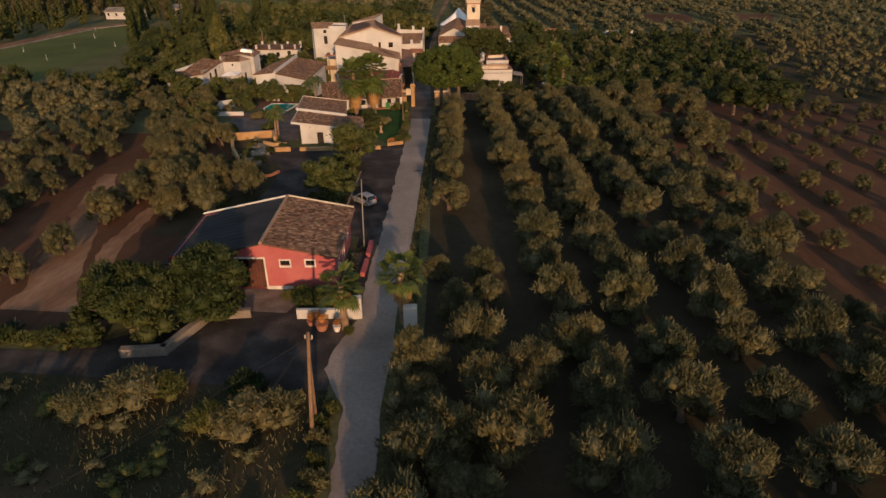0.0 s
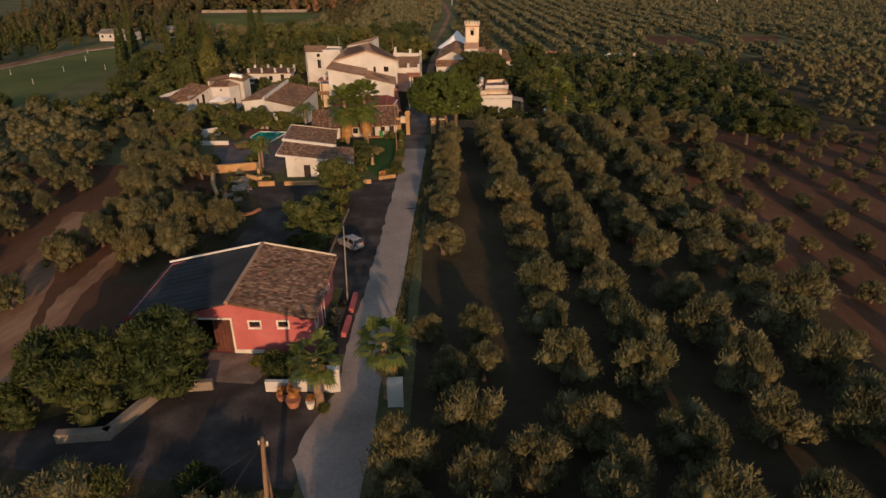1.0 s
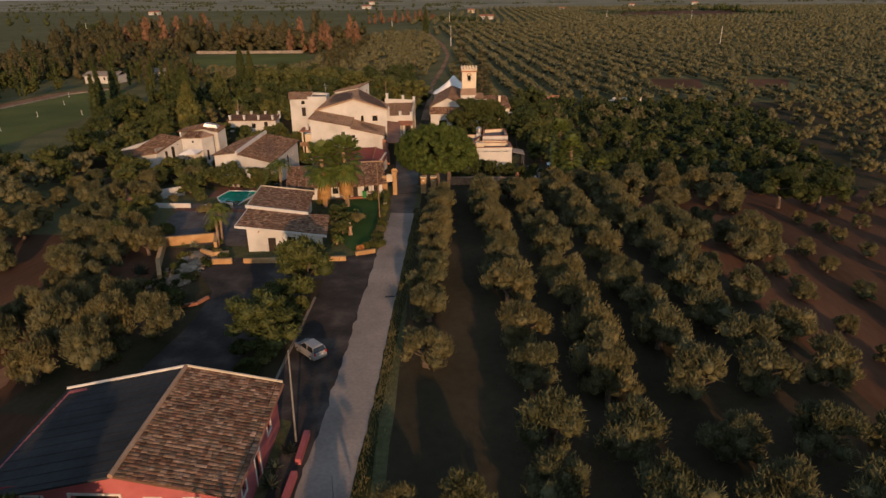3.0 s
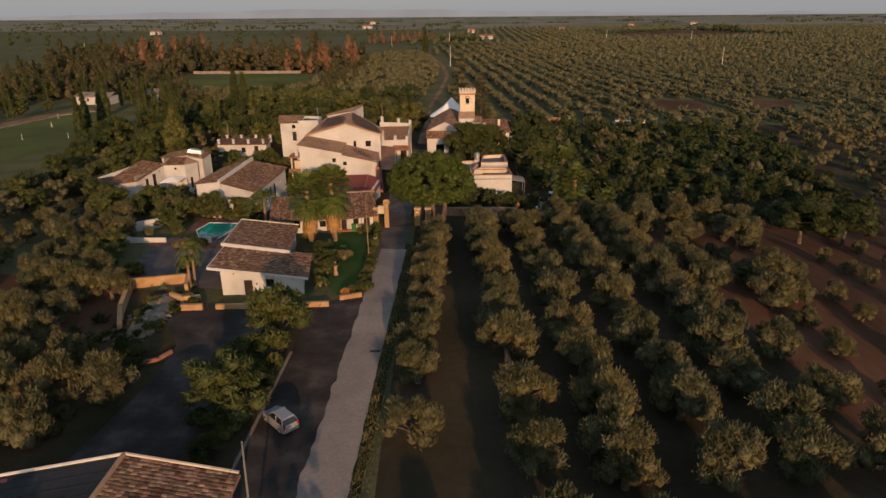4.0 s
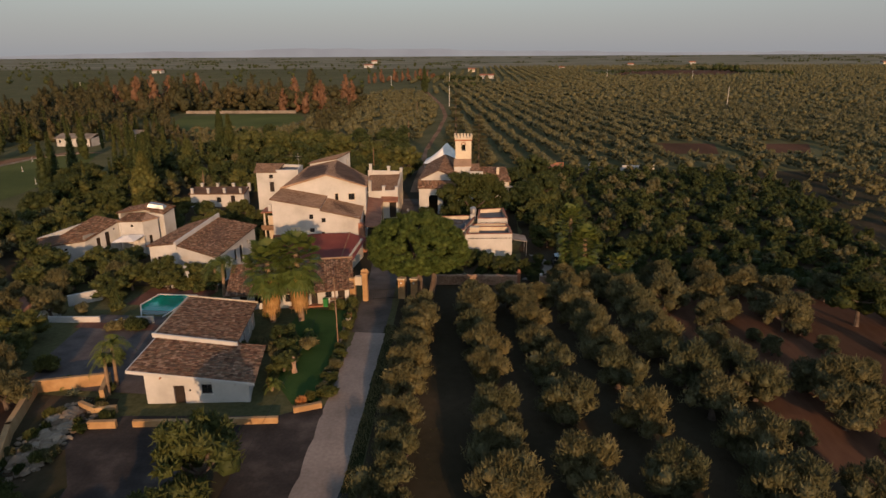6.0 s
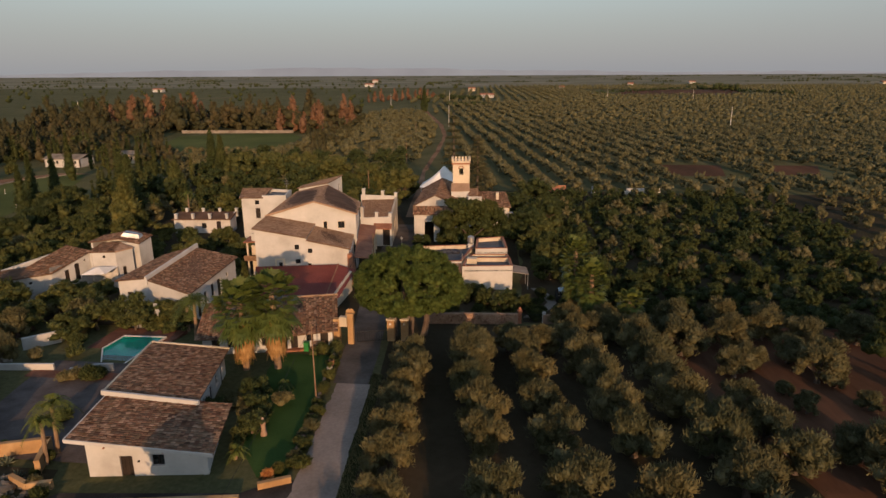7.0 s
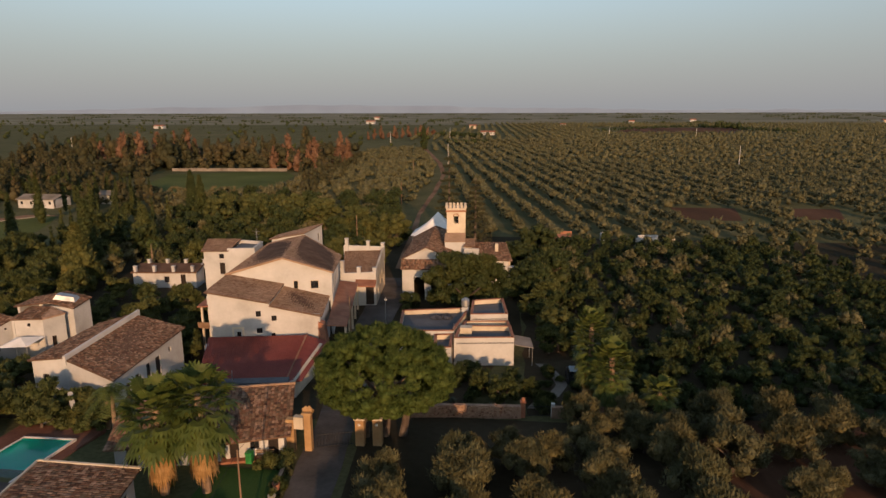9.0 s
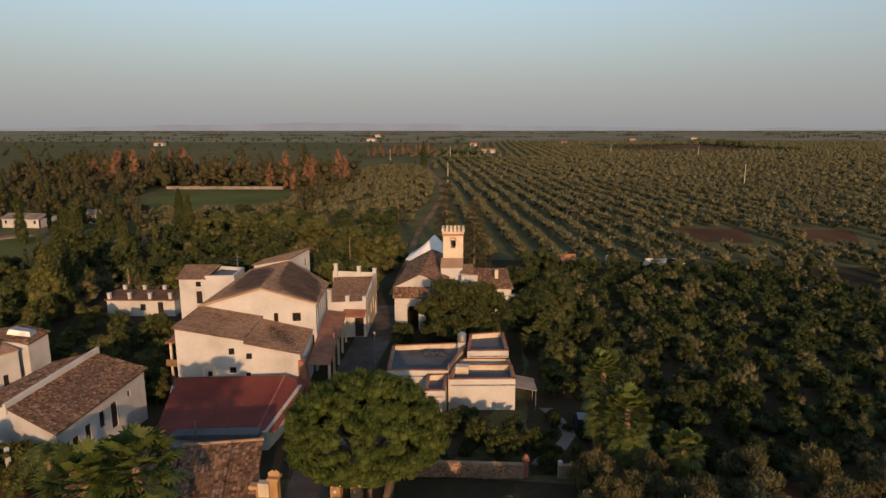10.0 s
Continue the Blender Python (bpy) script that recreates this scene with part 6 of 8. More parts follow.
    h.wall(bf, bb, -3.6, 8.3, 8.7, WHITE, [(5.4, 6.0, 5.9, 7.3, "w")])
    h.wall(bb, bl, -3.6, 8.7, 6.5, WHITE)
    h.wall(bl, (-40.3, 174.3), -3.6, 6.5, 7.5, WHITE)
    h.wall((-40.3, 174.3), bf, 4.0, 7.5, 8.3, WHITE)
    h.tile_roof((-42.3, 183.5, 6.6), (-40.6, 174.0, 7.62), (-34.7, 175.9, 8.46), (-33.6, 183.8, 8.86), PALETILE)
    h.put("porch_roof", Shape().slab((-22.65, 147.5, 1.5), (-20.2, 148.9, 1.04), (-23.85, 170.5, 1.1), (-26.8, 169.6, 1.62), 0.16), TERRACOTTA, None, "sloping pink terracotta porch roof")
    for k in range(5):
        x, y = -20.55 - 0.82 * k, 149.6 + 5.0 * k
        h.put("porch_post", Shape().box(x - 0.14, y - 0.14, -3.6, x + 0.14, y + 0.14, 1.0), CREAM)
    h.put("buttress", Shape().hexa([(-23.5, 146.5, -3), (-22.2, 146.8, -3), (-22.5, 149.0, -3), (-23.6, 149.0, -3)], [(-23.5, 146.6, 2.2), (-22.8, 146.8, 1.9), (-22.9, 148.0, 1.9), (-23.6, 148.0, 2.2)]), TERRACOTTA, None, "worn brick corner of the wall")
    g = House("balcony_wing", -39, 148, "small terracotta roofed balcony beside the farmhouse", "balcony", -3)
    g.put("balcony_roof", Shape().slab((-41.2, 148.0, 3.4), (-38.3, 148.5, 3.5), (-38.6, 152.0, 3.6), (-41.6, 151.6, 3.5), 0.18), TERRACOTTA)
    g.put("post", Shape().box(-40.8, 148.2, -3.3, -40.55, 148.45, 3.2), CREAM)
    g.put("post", Shape().box(-40.0, 148.6, 3.5, -39.4, 149.0, 4.7), WHITE)
    g.put("wall", Shape().box(-40.9, 150.4, -3.3, -38.6, 150.8, 2.2), CREAM)
    g.put("railing", Shape().box(-41.3, 148.0, 0.2, -38.4, 148.1, 1.1), WOOD)
    r = House("rear_house", -46, 169, "small white house with a flat and a tiled roof", "house", -3.6)
    a, b, c, d, e = (-48.64, 165.5), (-44.75, 166.0), (-45.6, 173.2), (-51.2, 172.8), (-40.4, 166.9)
    r.wall(a, b, -3.8, 7.2, 7.2, WHITE, [(2.5, 3.3, 5.9, 6.7, "w"), (2.5, 3.4, 3.2, 5.2, "d")])
    r.wall(b, e, -3.8, 7.6, 7.6, WHITE)
    r.wall(e, (-41.2, 172.5), -3.8, 7.6, 7.6, WHITE)
    r.wall((-41.2, 172.5), c, -3.8, 7.6, 7.6, WHITE)
    r.wall(c, d, -3.8, 7.2, 7.2, WHITE)
    r.wall(d, a, -3.8, 7.2, 7.2, WHITE)
    r.tile_roof((-48.95, 165.2, 7.25), (-44.5, 165.75, 7.25), (-45.4, 173.4, 7.75), (-51.5, 173.0, 7.7), PALETILE)
    r.put("flat_roof", Shape().slab((-44.6, 166.4, 7.1), (-40.8, 167.2, 7.1), (-41.5, 172.1, 7.1), (-45.3, 172.8, 7.1), 0.2), FLATROOF)
    r.put("aerial", Shape().tube([(-41.6, 171, 7), (-41.6, 171, 10.2)], [0.04, 0.04], 5).tube([(-42.3, 171, 9.6), (-40.9, 171, 9.6)], [0.025, 0.025], 4).tube([(-42.1, 171, 9.1), (-41.1, 171, 9.1)], [0.025, 0.025], 4).tube([(-41.6, 170.5, 8.6), (-41.6, 171.5, 8.6)], [0.025, 0.025], 4), STEEL)
    c = House("chimney_terrace", -64, 181, "low white outbuilding with a dark roof and rows of square chimneys", "outbuilding")
    c.wall((-70.5, 179.2), (-58.3, 180.4), -4, -0.6, -0.6, WHITE, [(9.2, 10.2, -3.2, -1.0, "d"), (6.0, 7.0, -2.6, -1.4, "w")])
    c.wall((-58.3, 180.4), (-58.8, 184.6), -4, -0.6, 0.2, WHITE)
    c.put("roof", Shape().slab((-70.8, 178.9, -0.5), (-58.0, 180.1, -0.5), (-58.6, 184.8, 0.2), (-71.4, 183.6, 0.2), 0.2), ROOFBED)
    for k in range(8):
        q = (k % 4) / 3
        x, y = -70.0 + 11.0 * q + 0.3 * (k // 4), 179.4 + 1.1 * q + 4.4 * (k // 4)
        c.put("chimney", Shape().box(x - 0.25, y - 0.25, -0.9, x + 0.25, y + 0.25, 0.55 + 0.3 * (k // 4)).box(x - 0.33, y - 0.33, 0.55 + 0.3 * (k // 4), x + 0.33, y + 0.33, 0.68 + 0.3 * (k // 4)), WHITE)
    n = House("annex", -25, 179, "white annex with terrace parapets and an open door", "house", -3.6)
    a, b, c2, d = (-27.2, 171.5), (-21.18, 172.5), (-22.59, 187.0), (-30.3, 185.6)
    n.wall(a, b, -3.8, 2.35, 2.5, WHITE, [(4.3, 5.7, -3.4, 0.2, "d"), (1.4, 2.3, -2.2, -0.8, "w")])
    n.wall(b, c2, -3.8, 2.5, 3.9, CREAM, [(2.5, 3.4, -3.4, -1.0, "d"), (6.0, 7.0, -1.4, 0.4, "w"), (9.0, 10.0, -1.4, 0.6, "w"), (12.0, 13.0, -3.4, -1.0, "d")])
    n.wall(c2, d, -3.8, 3.9, 4.3, WHITE)
    n.tile_roof((-27.0, 171.9, 2.0), (-21.6, 172.9, 2.0), (-23.0, 186.5, 3.2), (-30.0, 185.2, 3.2), PALETILE)
    n.put("canopy", Shape().slab((-24.2, 169.4, 0.75), (-20.8, 170.1, 0.6), (-21.1, 172.45, 1.15), (-24.6, 171.9, 1.25), 0.14), TERRACOTTA, None, "pink tiled canopy over the open door")
    for x, y, z in ((-26.9, 171.9, 4.4), (-24.1, 172.3, 3.3), (-29.6, 185.3, 5.6), (-25.6, 186.2, 5.0), (-22.8, 186.6, 4.6), (-21.5, 173.0, 3.1)):
        n.put("chimney", Shape().box(x - 0.3, y - 0.3, 1.6, x + 0.3, y + 0.3, z).box(x - 0.38, y - 0.38, z, x + 0.38, y + 0.38, z + 0.12), WHITE)


farmhouse()


def west_houses():
    h = House("white_house", -44, 134, "white house with two brown tiled roof slopes and shutters", "house", -2.2)
    a, b, c = (-46.8, 129.0), (-39.3, 125.9), (-38.9, 139.4)
    d, e = (-46.0, 141.7), (-51.2, 129.3)
    h.wall(a, b, -2.4, 2.9, 2.45, WHITE, [(4.6, 5.4, -1.4, 0.4, "d")])
    h.wall(b, c, -2.6, 2.45, 3.3, WHITE, [(1.9, 2.8, -1.7, 0.9, "d"), (3.7, 4.5, -0.4, 1.3, "w"), (5.8, 6.6, 0.0, 1.7, "w"), (7.6, 8.6, -1.0, 1.8, "d"), (10.4, 10.9, 1.4, 2.0, "w")])
    h.wall(c, d, -2.9, 3.3, 4.0, WHITE)
    h.wall(e, a, -2.4, 2.7, 3.3, WHITE, [(1.2, 2.0, 0.0, 1.2, "w")])
    h.wall((-51.2, 141.5), e, -2.9, 2.7, 2.7, WHITE)
    h.tile_roof((-38.9, 125.4, 2.55), (-38.5, 139.7, 3.45), (-45.9, 141.7, 4.1), (-46.6, 128.8, 3.1), TILE)
    h.tile_roof((-51.6, 141.8, 2.75), (-51.5, 129.0, 2.8), (-47.0, 129.0, 3.3), (-46.2, 142.0, 4.3), TILE)
    h.put("parapet", Shape().slab((-46.95, 128.7, 3.6), (-46.65, 128.7, 3.6), (-45.85, 142.0, 4.75), (-46.15, 142.0, 4.75), 1.1), WHITE, None, "white plastered parapet between the roof slopes")
    g = House("low_white_wall_house", -46, 122, "curved white garden building beside the pool", "outbuilding")
    g.put("wall", Shape().hexa([(-43.6, 124.6, -1.9), (-41.9, 122.8, -1.9), (-41.6, 123.1, -1.9), (-43.3, 124.9, -1.9)], [(-43.6, 124.6, 1.4), (-41.9, 122.8, -0.3), (-41.6, 123.1, -0.3), (-43.3, 124.9, 1.4)]), WHITE)
    g.put("wall", Shape().hexa([(-47.6, 124.3, -1.9), (-44.2, 122.4, -1.9), (-44.1, 122.7, -1.9), (-47.5, 124.6, -1.9)], [(-47.6, 124.3, -0.2), (-44.2, 122.4, -0.7), (-44.1, 122.7, -0.7), (-47.5, 124.6, -0.2)]), WHITE)
    o = House("garden_store", -59, 114, "low garden store with a sloping salmon-coloured plaster roof", "outbuilding", -1.0)
    o.put("wall", Shape().hexa([(-61.5, 114.3, -1.6), (-57.2, 111.1, -1.6), (-57.9, 115.4, -1.6), (-60.1, 116.3, -1.6)], [(-61.5, 114.3, -0.25), (-57.2, 111.1, -0.5), (-57.9, 115.4, 0.05), (-60.1, 116.3, 0.7)]), WHITE)
    o.put("roof", Shape().slab((-61.8, 114.3, -0.1), (-57.1, 110.7, -0.38), (-57.7, 115.7, 0.2), (-60.1, 116.6, 0.88), 0.12), SALMON)
    w = House("long_white_house", -66, 138, "long white house with a brown tiled roof and narrow doors", "house", -2.6)
    p, q, r, t0 = (-65.8, 135.3), (-63.4, 141.2), (-68.6, 143.0), (-70.4, 131.2)
    w.wall(t0, p, -2.8, 1.4, 1.4, WHITE, [(3.2, 3.6, 0.2, 0.6, "w")])
    w.wall(p, q, -2.8, 1.4, 3.1, WHITE, [(2.0, 2.7, -1.2, 1.3, "d"), (3.6, 4.4, -0.8, 1.9, "d"), (5.2, 5.5, 1.9, 2.2, "w")])
    w.wall(q, r, -3, 3.1, 3.1, WHITE)
    w.wall(r, (-74.2, 135.0), -3, 3.1, 1.6, WHITE)
    w.wall((-74.2, 135.0), t0, -2.8, 1.6, 1.4, WHITE)
    w.tile_roof((-65.5, 135.0, 1.5), (-63.2, 141.4, 3.3), (-68.9, 143.4, 3.5), (-70.6, 136.4, 1.9), TILE)
    w.tile_roof((-70.3, 130.8, 1.5), (-65.55, 135.0, 1.5), (-70.65, 136.45, 1.9), (-74.6, 134.8, 1.6), TILE)
    k = House("cube_house", -61, 144, "white cube-shaped house with a tiled roof and a metal roof light", "house", -2.9)
    a, b, c, d = (-63.1, 140.6), (-59.3, 141.4), (-58.0, 143.9), (-63.0, 144.6)
    k.wall(a, b, -3.1, 3.2, 3.2, WHITE, [(1.9, 2.3, 2.2, 2.65, "w")])
    k.wall(b, c, -3.2, 3.2, 3.2, WHITE, [(0.9, 1.5, -1.6, 0.5, "d")])
    k.wall(d, a, -3.2, 3.2, 3.2, WHITE)
    k.tile_roof((-63.3, 140.4, 3.28), (-59.2, 141.2, 3.28), (-60.4, 144.6, 3.9), (-63.4, 144.6, 3.8), TILE)
    k.put("roof", Shape().add([(-59.2, 141.2, 3.28), (-57.8, 143.9, 3.28), (-60.4, 144.6, 3.9), (-59.2, 141.2, 3.1), (-57.8, 143.9, 3.1), (-60.4, 144.6, 3.1)], [(0, 1, 2), (0, 3, 4, 1), (1, 4, 5, 2), (2, 5, 3, 0)]), TILE)
    k.wall((-60.6, 144.7), (-57.4, 144.9), -3.2, 3.9, 3.6, WHITE)
    k.wall((-57.4, 144.9), (-57.1, 148.0), -3.2, 3.6, 4.1, WHITE)
    k.wall((-57.1, 148.0), (-65.5, 148.6), -3.2, 4.1, 3.6, WHITE)
    k.wall((-65.5, 148.6), (-65.6, 144.8), -3.2, 3.6, 3.6, WHITE)
    k.tile_roof((-57.2, 144.6, 3.7), (-56.9, 148.3, 4.25), (-60.5, 148.5, 4.95), (-60.5, 144.5, 4.5), TILE)
    k.tile_roof((-65.9, 148.8, 3.8), (-65.8, 144.4, 3.75), (-60.55, 144.5, 4.5), (-60.55, 148.5, 4.95), TILE)
    k.put("roof_light", Shape().hexa([(-60.6, 145.3, 4.55), (-57.9, 146.0, 4.1), (-58.0, 147.4, 4.4), (-60.7, 147.0, 4.75)], [(-60.3, 145.6, 5.2), (-58.1, 146.2, 4.75), (-58.2, 147.1, 4.8), (-60.4, 146.7, 5.3)]), STEEL, None, "grey metal roof light")
    t = House("awning", -60, 138, "white canvas awning over a terrace", "awning", -2.6)
    t.put("canopy", Shape().add([(-62.6, 137.2, 0.6), (-59.2, 138.0, 0.6), (-59.0, 141.2, 0.9), (-62.6, 140.4, 0.9), (-60.9, 139.2, 1.4)], [(0, 1, 4), (1, 2, 4), (2, 3, 4), (3, 0, 4)]), CANVAS)
    for x, y in ((-62.5, 137.3), (-59.3, 138.1), (-59.1, 141.1), (-62.5, 140.3)):
        t.put("post", Shape().tube([(x, y, -2.8), (x, y, 0.8)], [0.05, 0.05], 6), STEEL)


west_houses()


def flat_house():
    h = House("flat_roofed_house", -3, 151, "white flat-roofed house with red-edged parapets and roof terraces", "house", -3.1)
    def block(fl, fr, br, bl, top, holes=()):
        h.wall(fl, fr, -3.4, top, top, WHITE, holes, thick=0.28)
        h.wall(fr, br, -3.5, top, top, CREAM, thick=0.28)
        h.wall(br, bl, -3.6, top, top, CREAM, thick=0.28)
        h.wall(bl, fl, -3.5, top, top, WHITE, thick=0.28)
        h.put("flat_roof", Shape().slab((*fl, top - 0.65), (*fr, top - 0.65), (*br, top - 0.65), (*bl, top - 0.65), 0.2), FLATROOF, None, "dark grey roof membrane")
        for p, q in ((fl, fr), (fr, br), (br, bl), (bl, fl)):
            d = (Vector((*q, 0)) - Vector((*p, 0))).normalized()
            n = Vector((-d.y, d.x, 0))
            a0, a1 = Vector((*p, top)) - n * 0.05, Vector((*q, top)) - n * 0.05
            b0, b1 = a0 + n * 0.4, a1 + n * 0.4
            h.put("coping", Shape().hexa([a0, a1, b1, b0], [v + Vector((0, 0, 0.07)) for v in (a0, a1, b1, b0)]), TERRACOTTA, None, "red painted parapet coping")
    block((-5.1, 146.05), (2.73, 147.05), (2.26, 151.65), (-4.75, 151.0), 0.85)
    block((-12.85, 148.0), (-5.4, 148.8), (-3.8, 159.2), (-13.8, 157.0), 0.85)
    block((-4.6, 151.1), (2.2, 151.75), (1.9, 154.4), (-4.2, 153.7), 0.6)
    block((-3.45, 153.75), (1.84, 154.5), (1.0, 162.1), (-3.6, 160.6), 1.6)
    block((-7.5, 143.4), (-5.25, 143.7), (-5.45, 148.7), (-7.9, 148.25), 0.45, [(0.6, 1.5, -2.9, -1.0, "d")])
    h.put("shutter_panel", Shape().hexa([(-4.6, 146.28, -1.9), (0.9, 146.84, -1.9), (0.9, 146.95, -1.9), (-4.6, 146.4, -1.9)], [(-4.6, 146.28, -0.95), (0.9, 146.84, -0.95), (0.9, 146.95, -0.95), (-4.6, 146.4, -0.95)]), GRAVEL, None, "grey-beige shuttered window band")
    h.put("tank_stand", Shape().box(-4.6, 149.3, 0.1, -3.0, 150.4, 1.15), CREAM)
    h.put("carport_roof", Shape().slab((2.8, 147.0, -0.1), (5.3, 147.0, -0.45), (4.95, 150.4, -0.35), (2.6, 150.5, 0.0), 0.1), GRAVEL, None, "pale sheet roof of the lean-to")
    for x, y in ((5.15, 147.2), (4.85, 150.2)):
        h.put("post", Shape().tube([(x, y, -3.4), (x, y, -0.5)], [0.05, 0.05], 6), STEEL)
    t = House("water_tank", -4.5, 157.9, "silver round water tank on a white stand", "water tank", 0.2)
    t.put("stand", Shape().box(-5.0, 157.4, 0.2, -4.0, 158.4, 1.4), WHITE)
    t.put("tank", Shape().tube([(-4.5, 157.9, 1.4), (-4.5, 157.9, 1.6), (-4.5, 157.9, 2.5), (-4.5, 157.9, 2.8)], [0.45, 0.6, 0.6, 0.2], 14), STEEL)
    s = Shape()
    for k in range(6):
        s.lump((-9.0 + 0.45 * k, 155.6 + 0.2 * (k % 2), 0.35), 0.55, k, 0.8, 0.5, 2)
    single("covered_pile", s, BLUEPLASTIC, "dark blue tarpaulin over stored things on the roof", "tarpaulin")
    g = single("roof_mast", Shape().tube([(-5.1, 146.0, 0.6), (-5.1, 146.0, 2.9)], [0.03, 0.03], 5), STEEL, "thin steel mast on the flat roof", "mast")


flat_house()


def chapel():
    h = House("chapel", -12, 186, "old chapel with tiled roofs and a small arched porch", "chapel", -4)
    h.wall((-17.25, 176.5), (-9.2, 177.2), -4, 2.2, 2.2, WHITE, [(2.1, 4.0, -3.8, 0.6, "o"), (5.2, 7.0, -3.8, 0.6, "o")])
    h.wall((-17.9, 200), (-17.25, 176.5), -4.2, 3.4, 2.2, WHITE)
    h.wall((-9.2, 177.2), (-9.0, 187.3), -4.2, 2.2, 3.6, WHITE)
    h.tile_roof((-17.5, 176.1, 2.2), (-9.0, 176.9, 2.2), (-9.2, 179.0, 3.5), (-17.7, 178.3, 3.5), TILE)
    h.wall((-17.5, 178.5), (-13.2, 178.9), 3.0, 3.5, 5.6, WHITE)
    h.wall((-13.2, 178.9), (-9.0, 179.2), 3.0, 5.6, 3.9, WHITE)
    h.tile_roof((-18.3, 200, 3.5), (-17.75, 178.2, 3.5), (-13.2, 178.5, 5.75), (-13.9, 200.4, 5.75), TILE)
    h.tile_roof((-8.7, 178.9, 3.9), (-9.4, 200.8, 3.9), (-13.9, 200.4, 5.72), (-13.2, 178.5, 5.72), TILE)
    h.wall((-9.4, 200.8), (-18, 200), -4.3, 3.5, 3.5, WHITE)
    h.wall((-10.4, 184.6), (-6.6, 185.0), -4.3, 5.6, 5.6, WHITE)
    h.wall((-6.6, 185.0), (-6.9, 188.5), -4.3, 5.6, 5.6, CREAM)
    h.put("porch_roof", Shape().slab((-10.5, 184.5, 5.6), (-6.5, 184.9, 5.6), (-6.7, 187.4, 6.8), (-10.6, 187.1, 6.8), 0.15), PALETILE)
    h.wall((-6.6, 182.4), (-3.8, 182.6), -4.2, 4.8, 4.8, WHITE)
    h.wall((-3.9, 181.3), (2.0, 181.9), -4.2, 3.1, 2.8, WHITE, [(2.0, 2.9, 0.2, 1.6, "w")])
    h.wall((2.0, 181.9), (1.0, 188.2), -4.2, 2.8, 4.8, CREAM)
    h.wall((1.0, 188.2), (-9, 188.4), -4.2, 4.8, 4.8, CREAM)
    h.tile_roof((-4.3, 180.9, 3.15), (2.4, 181.5, 2.85), (1.1, 188.0, 4.95), (-5.0, 187.6, 5.0), TILE)
    h.tile_roof((-6.8, 183.6, 4.9), (-4.6, 183.8, 4.9), (-4.9, 188.0, 5.6), (-6.9, 187.8, 5.6), PALETILE)
    h.put("chimney", Shape().box(-0.9, 184.2, 3.6, -0.3, 184.9, 5.4), CREAM)
    h.put("eave_edge", Shape().box(1.7, 181.3, 1.6, 2.9, 182.3, 1.8), WHITE)
    t = House("bell_tower", -8.5, 189, "square stone bell tower with battlements and an arched opening", "tower", -4.2)
    a, b, c, d = (-10.3, 187.2), (-6.7, 187.55), (-7.05, 191.1), (-10.65, 190.75)
    for p, q in ((a, b), (b, c), (c, d), (d, a)):
        t.wall(p, q, -4.4, 11.0, 11.0, CREAM, [(1.35, 2.25, 8.6, 10.0, "o")], thick=0.45)
    t.put("band", Shape().slab((-10.5, 187.0, 11.15), (-6.55, 187.38, 11.15), (-6.9, 191.3, 11.15), (-10.8, 190.95, 11.15), 0.3), TERRACOTTA, None, "red brick band below the battlements")
    t.put("cornice", Shape().slab((-10.42, 187.08, 11.55), (-6.6, 187.45, 11.55), (-6.95, 191.2, 11.55), (-10.75, 190.85, 11.55), 0.39), CREAM)
    for p, q in ((a, b), (b, c), (c, d), (d, a)):
        for k in range(5):
            x, y = p[0] + (q[0] - p[0]) * k / 5, p[1] + (q[1] - p[1]) * k / 5
            t.put("merlon", Shape().box(x - 0.22, y - 0.22, 11.55, x + 0.22, y + 0.22, 12.1), CREAM)
    s = Shape()
    n = 16
    for k in range(n):
        th = math.pi * k / (n - 1)
        s.v += [(-8.95 + 0.45 - 0.45 * math.cos(th), 187.18 + 0.1 * 0.45, 9.95 + 0.45 * math.sin(th)), (-8.95 + 0.45 - 0.62 * math.cos(th), 187.16 + 0.1 * 0.45, 9.95 + 0.62 * math.sin(th))]
        if k:
            s.f.append((2 * k - 2, 2 * k, 2 * k + 1, 2 * k - 1))
    t.put("arch", s, TERRACOTTA)
    t.put("bell", Shape().tube([(-8.5, 189.2, 8.7), (-8.5, 189.2, 8.9), (-8.5, 189.2, 9.4), (-8.5, 189.2, 9.6)], [0.38, 0.33, 0.2, 0.08], 10), IRON)
    m = House("marquee", -14, 204, "white canvas marquee with swept roof peaks", "marquee", -4.2)
    s = Shape()
    ring = 20
    prof = [(1.0, 5.2), (0.8, 5.9), (0.6, 6.7), (0.4, 7.6), (0.2, 8.7), (0.06, 9.6), (0.02, 9.8)]
    for r, z in prof:
        for k in range(ring):
            th = 2 * math.pi * k / ring
            e = 1 / max(abs(math.cos(th)), abs(math.sin(th)))
            e = min(e, 1.25)
            s.v.append((-13.9 + 5.6 * r * e * math.cos(th), 203.5 + 4.5 * r * e * math.sin(th), -1.7 + z))
    for i in range(len(prof) - 1):
        s.f += [(i * ring + k, i * ring + (k + 1) % ring, (i + 1) * ring + (k + 1) % ring, (i + 1) * ring + k) for k in range(ring)]
    m.put("canopy", s, CANVAS)
    for x, y in ((-19, 199.5), (-9, 199.5), (-19, 207.5), (-9, 207.5)):
        m.put("pole", Shape().tube([(x, y, -4.5), (x, y, 3.6)], [0.06, 0.06], 6), STEEL)


chapel()


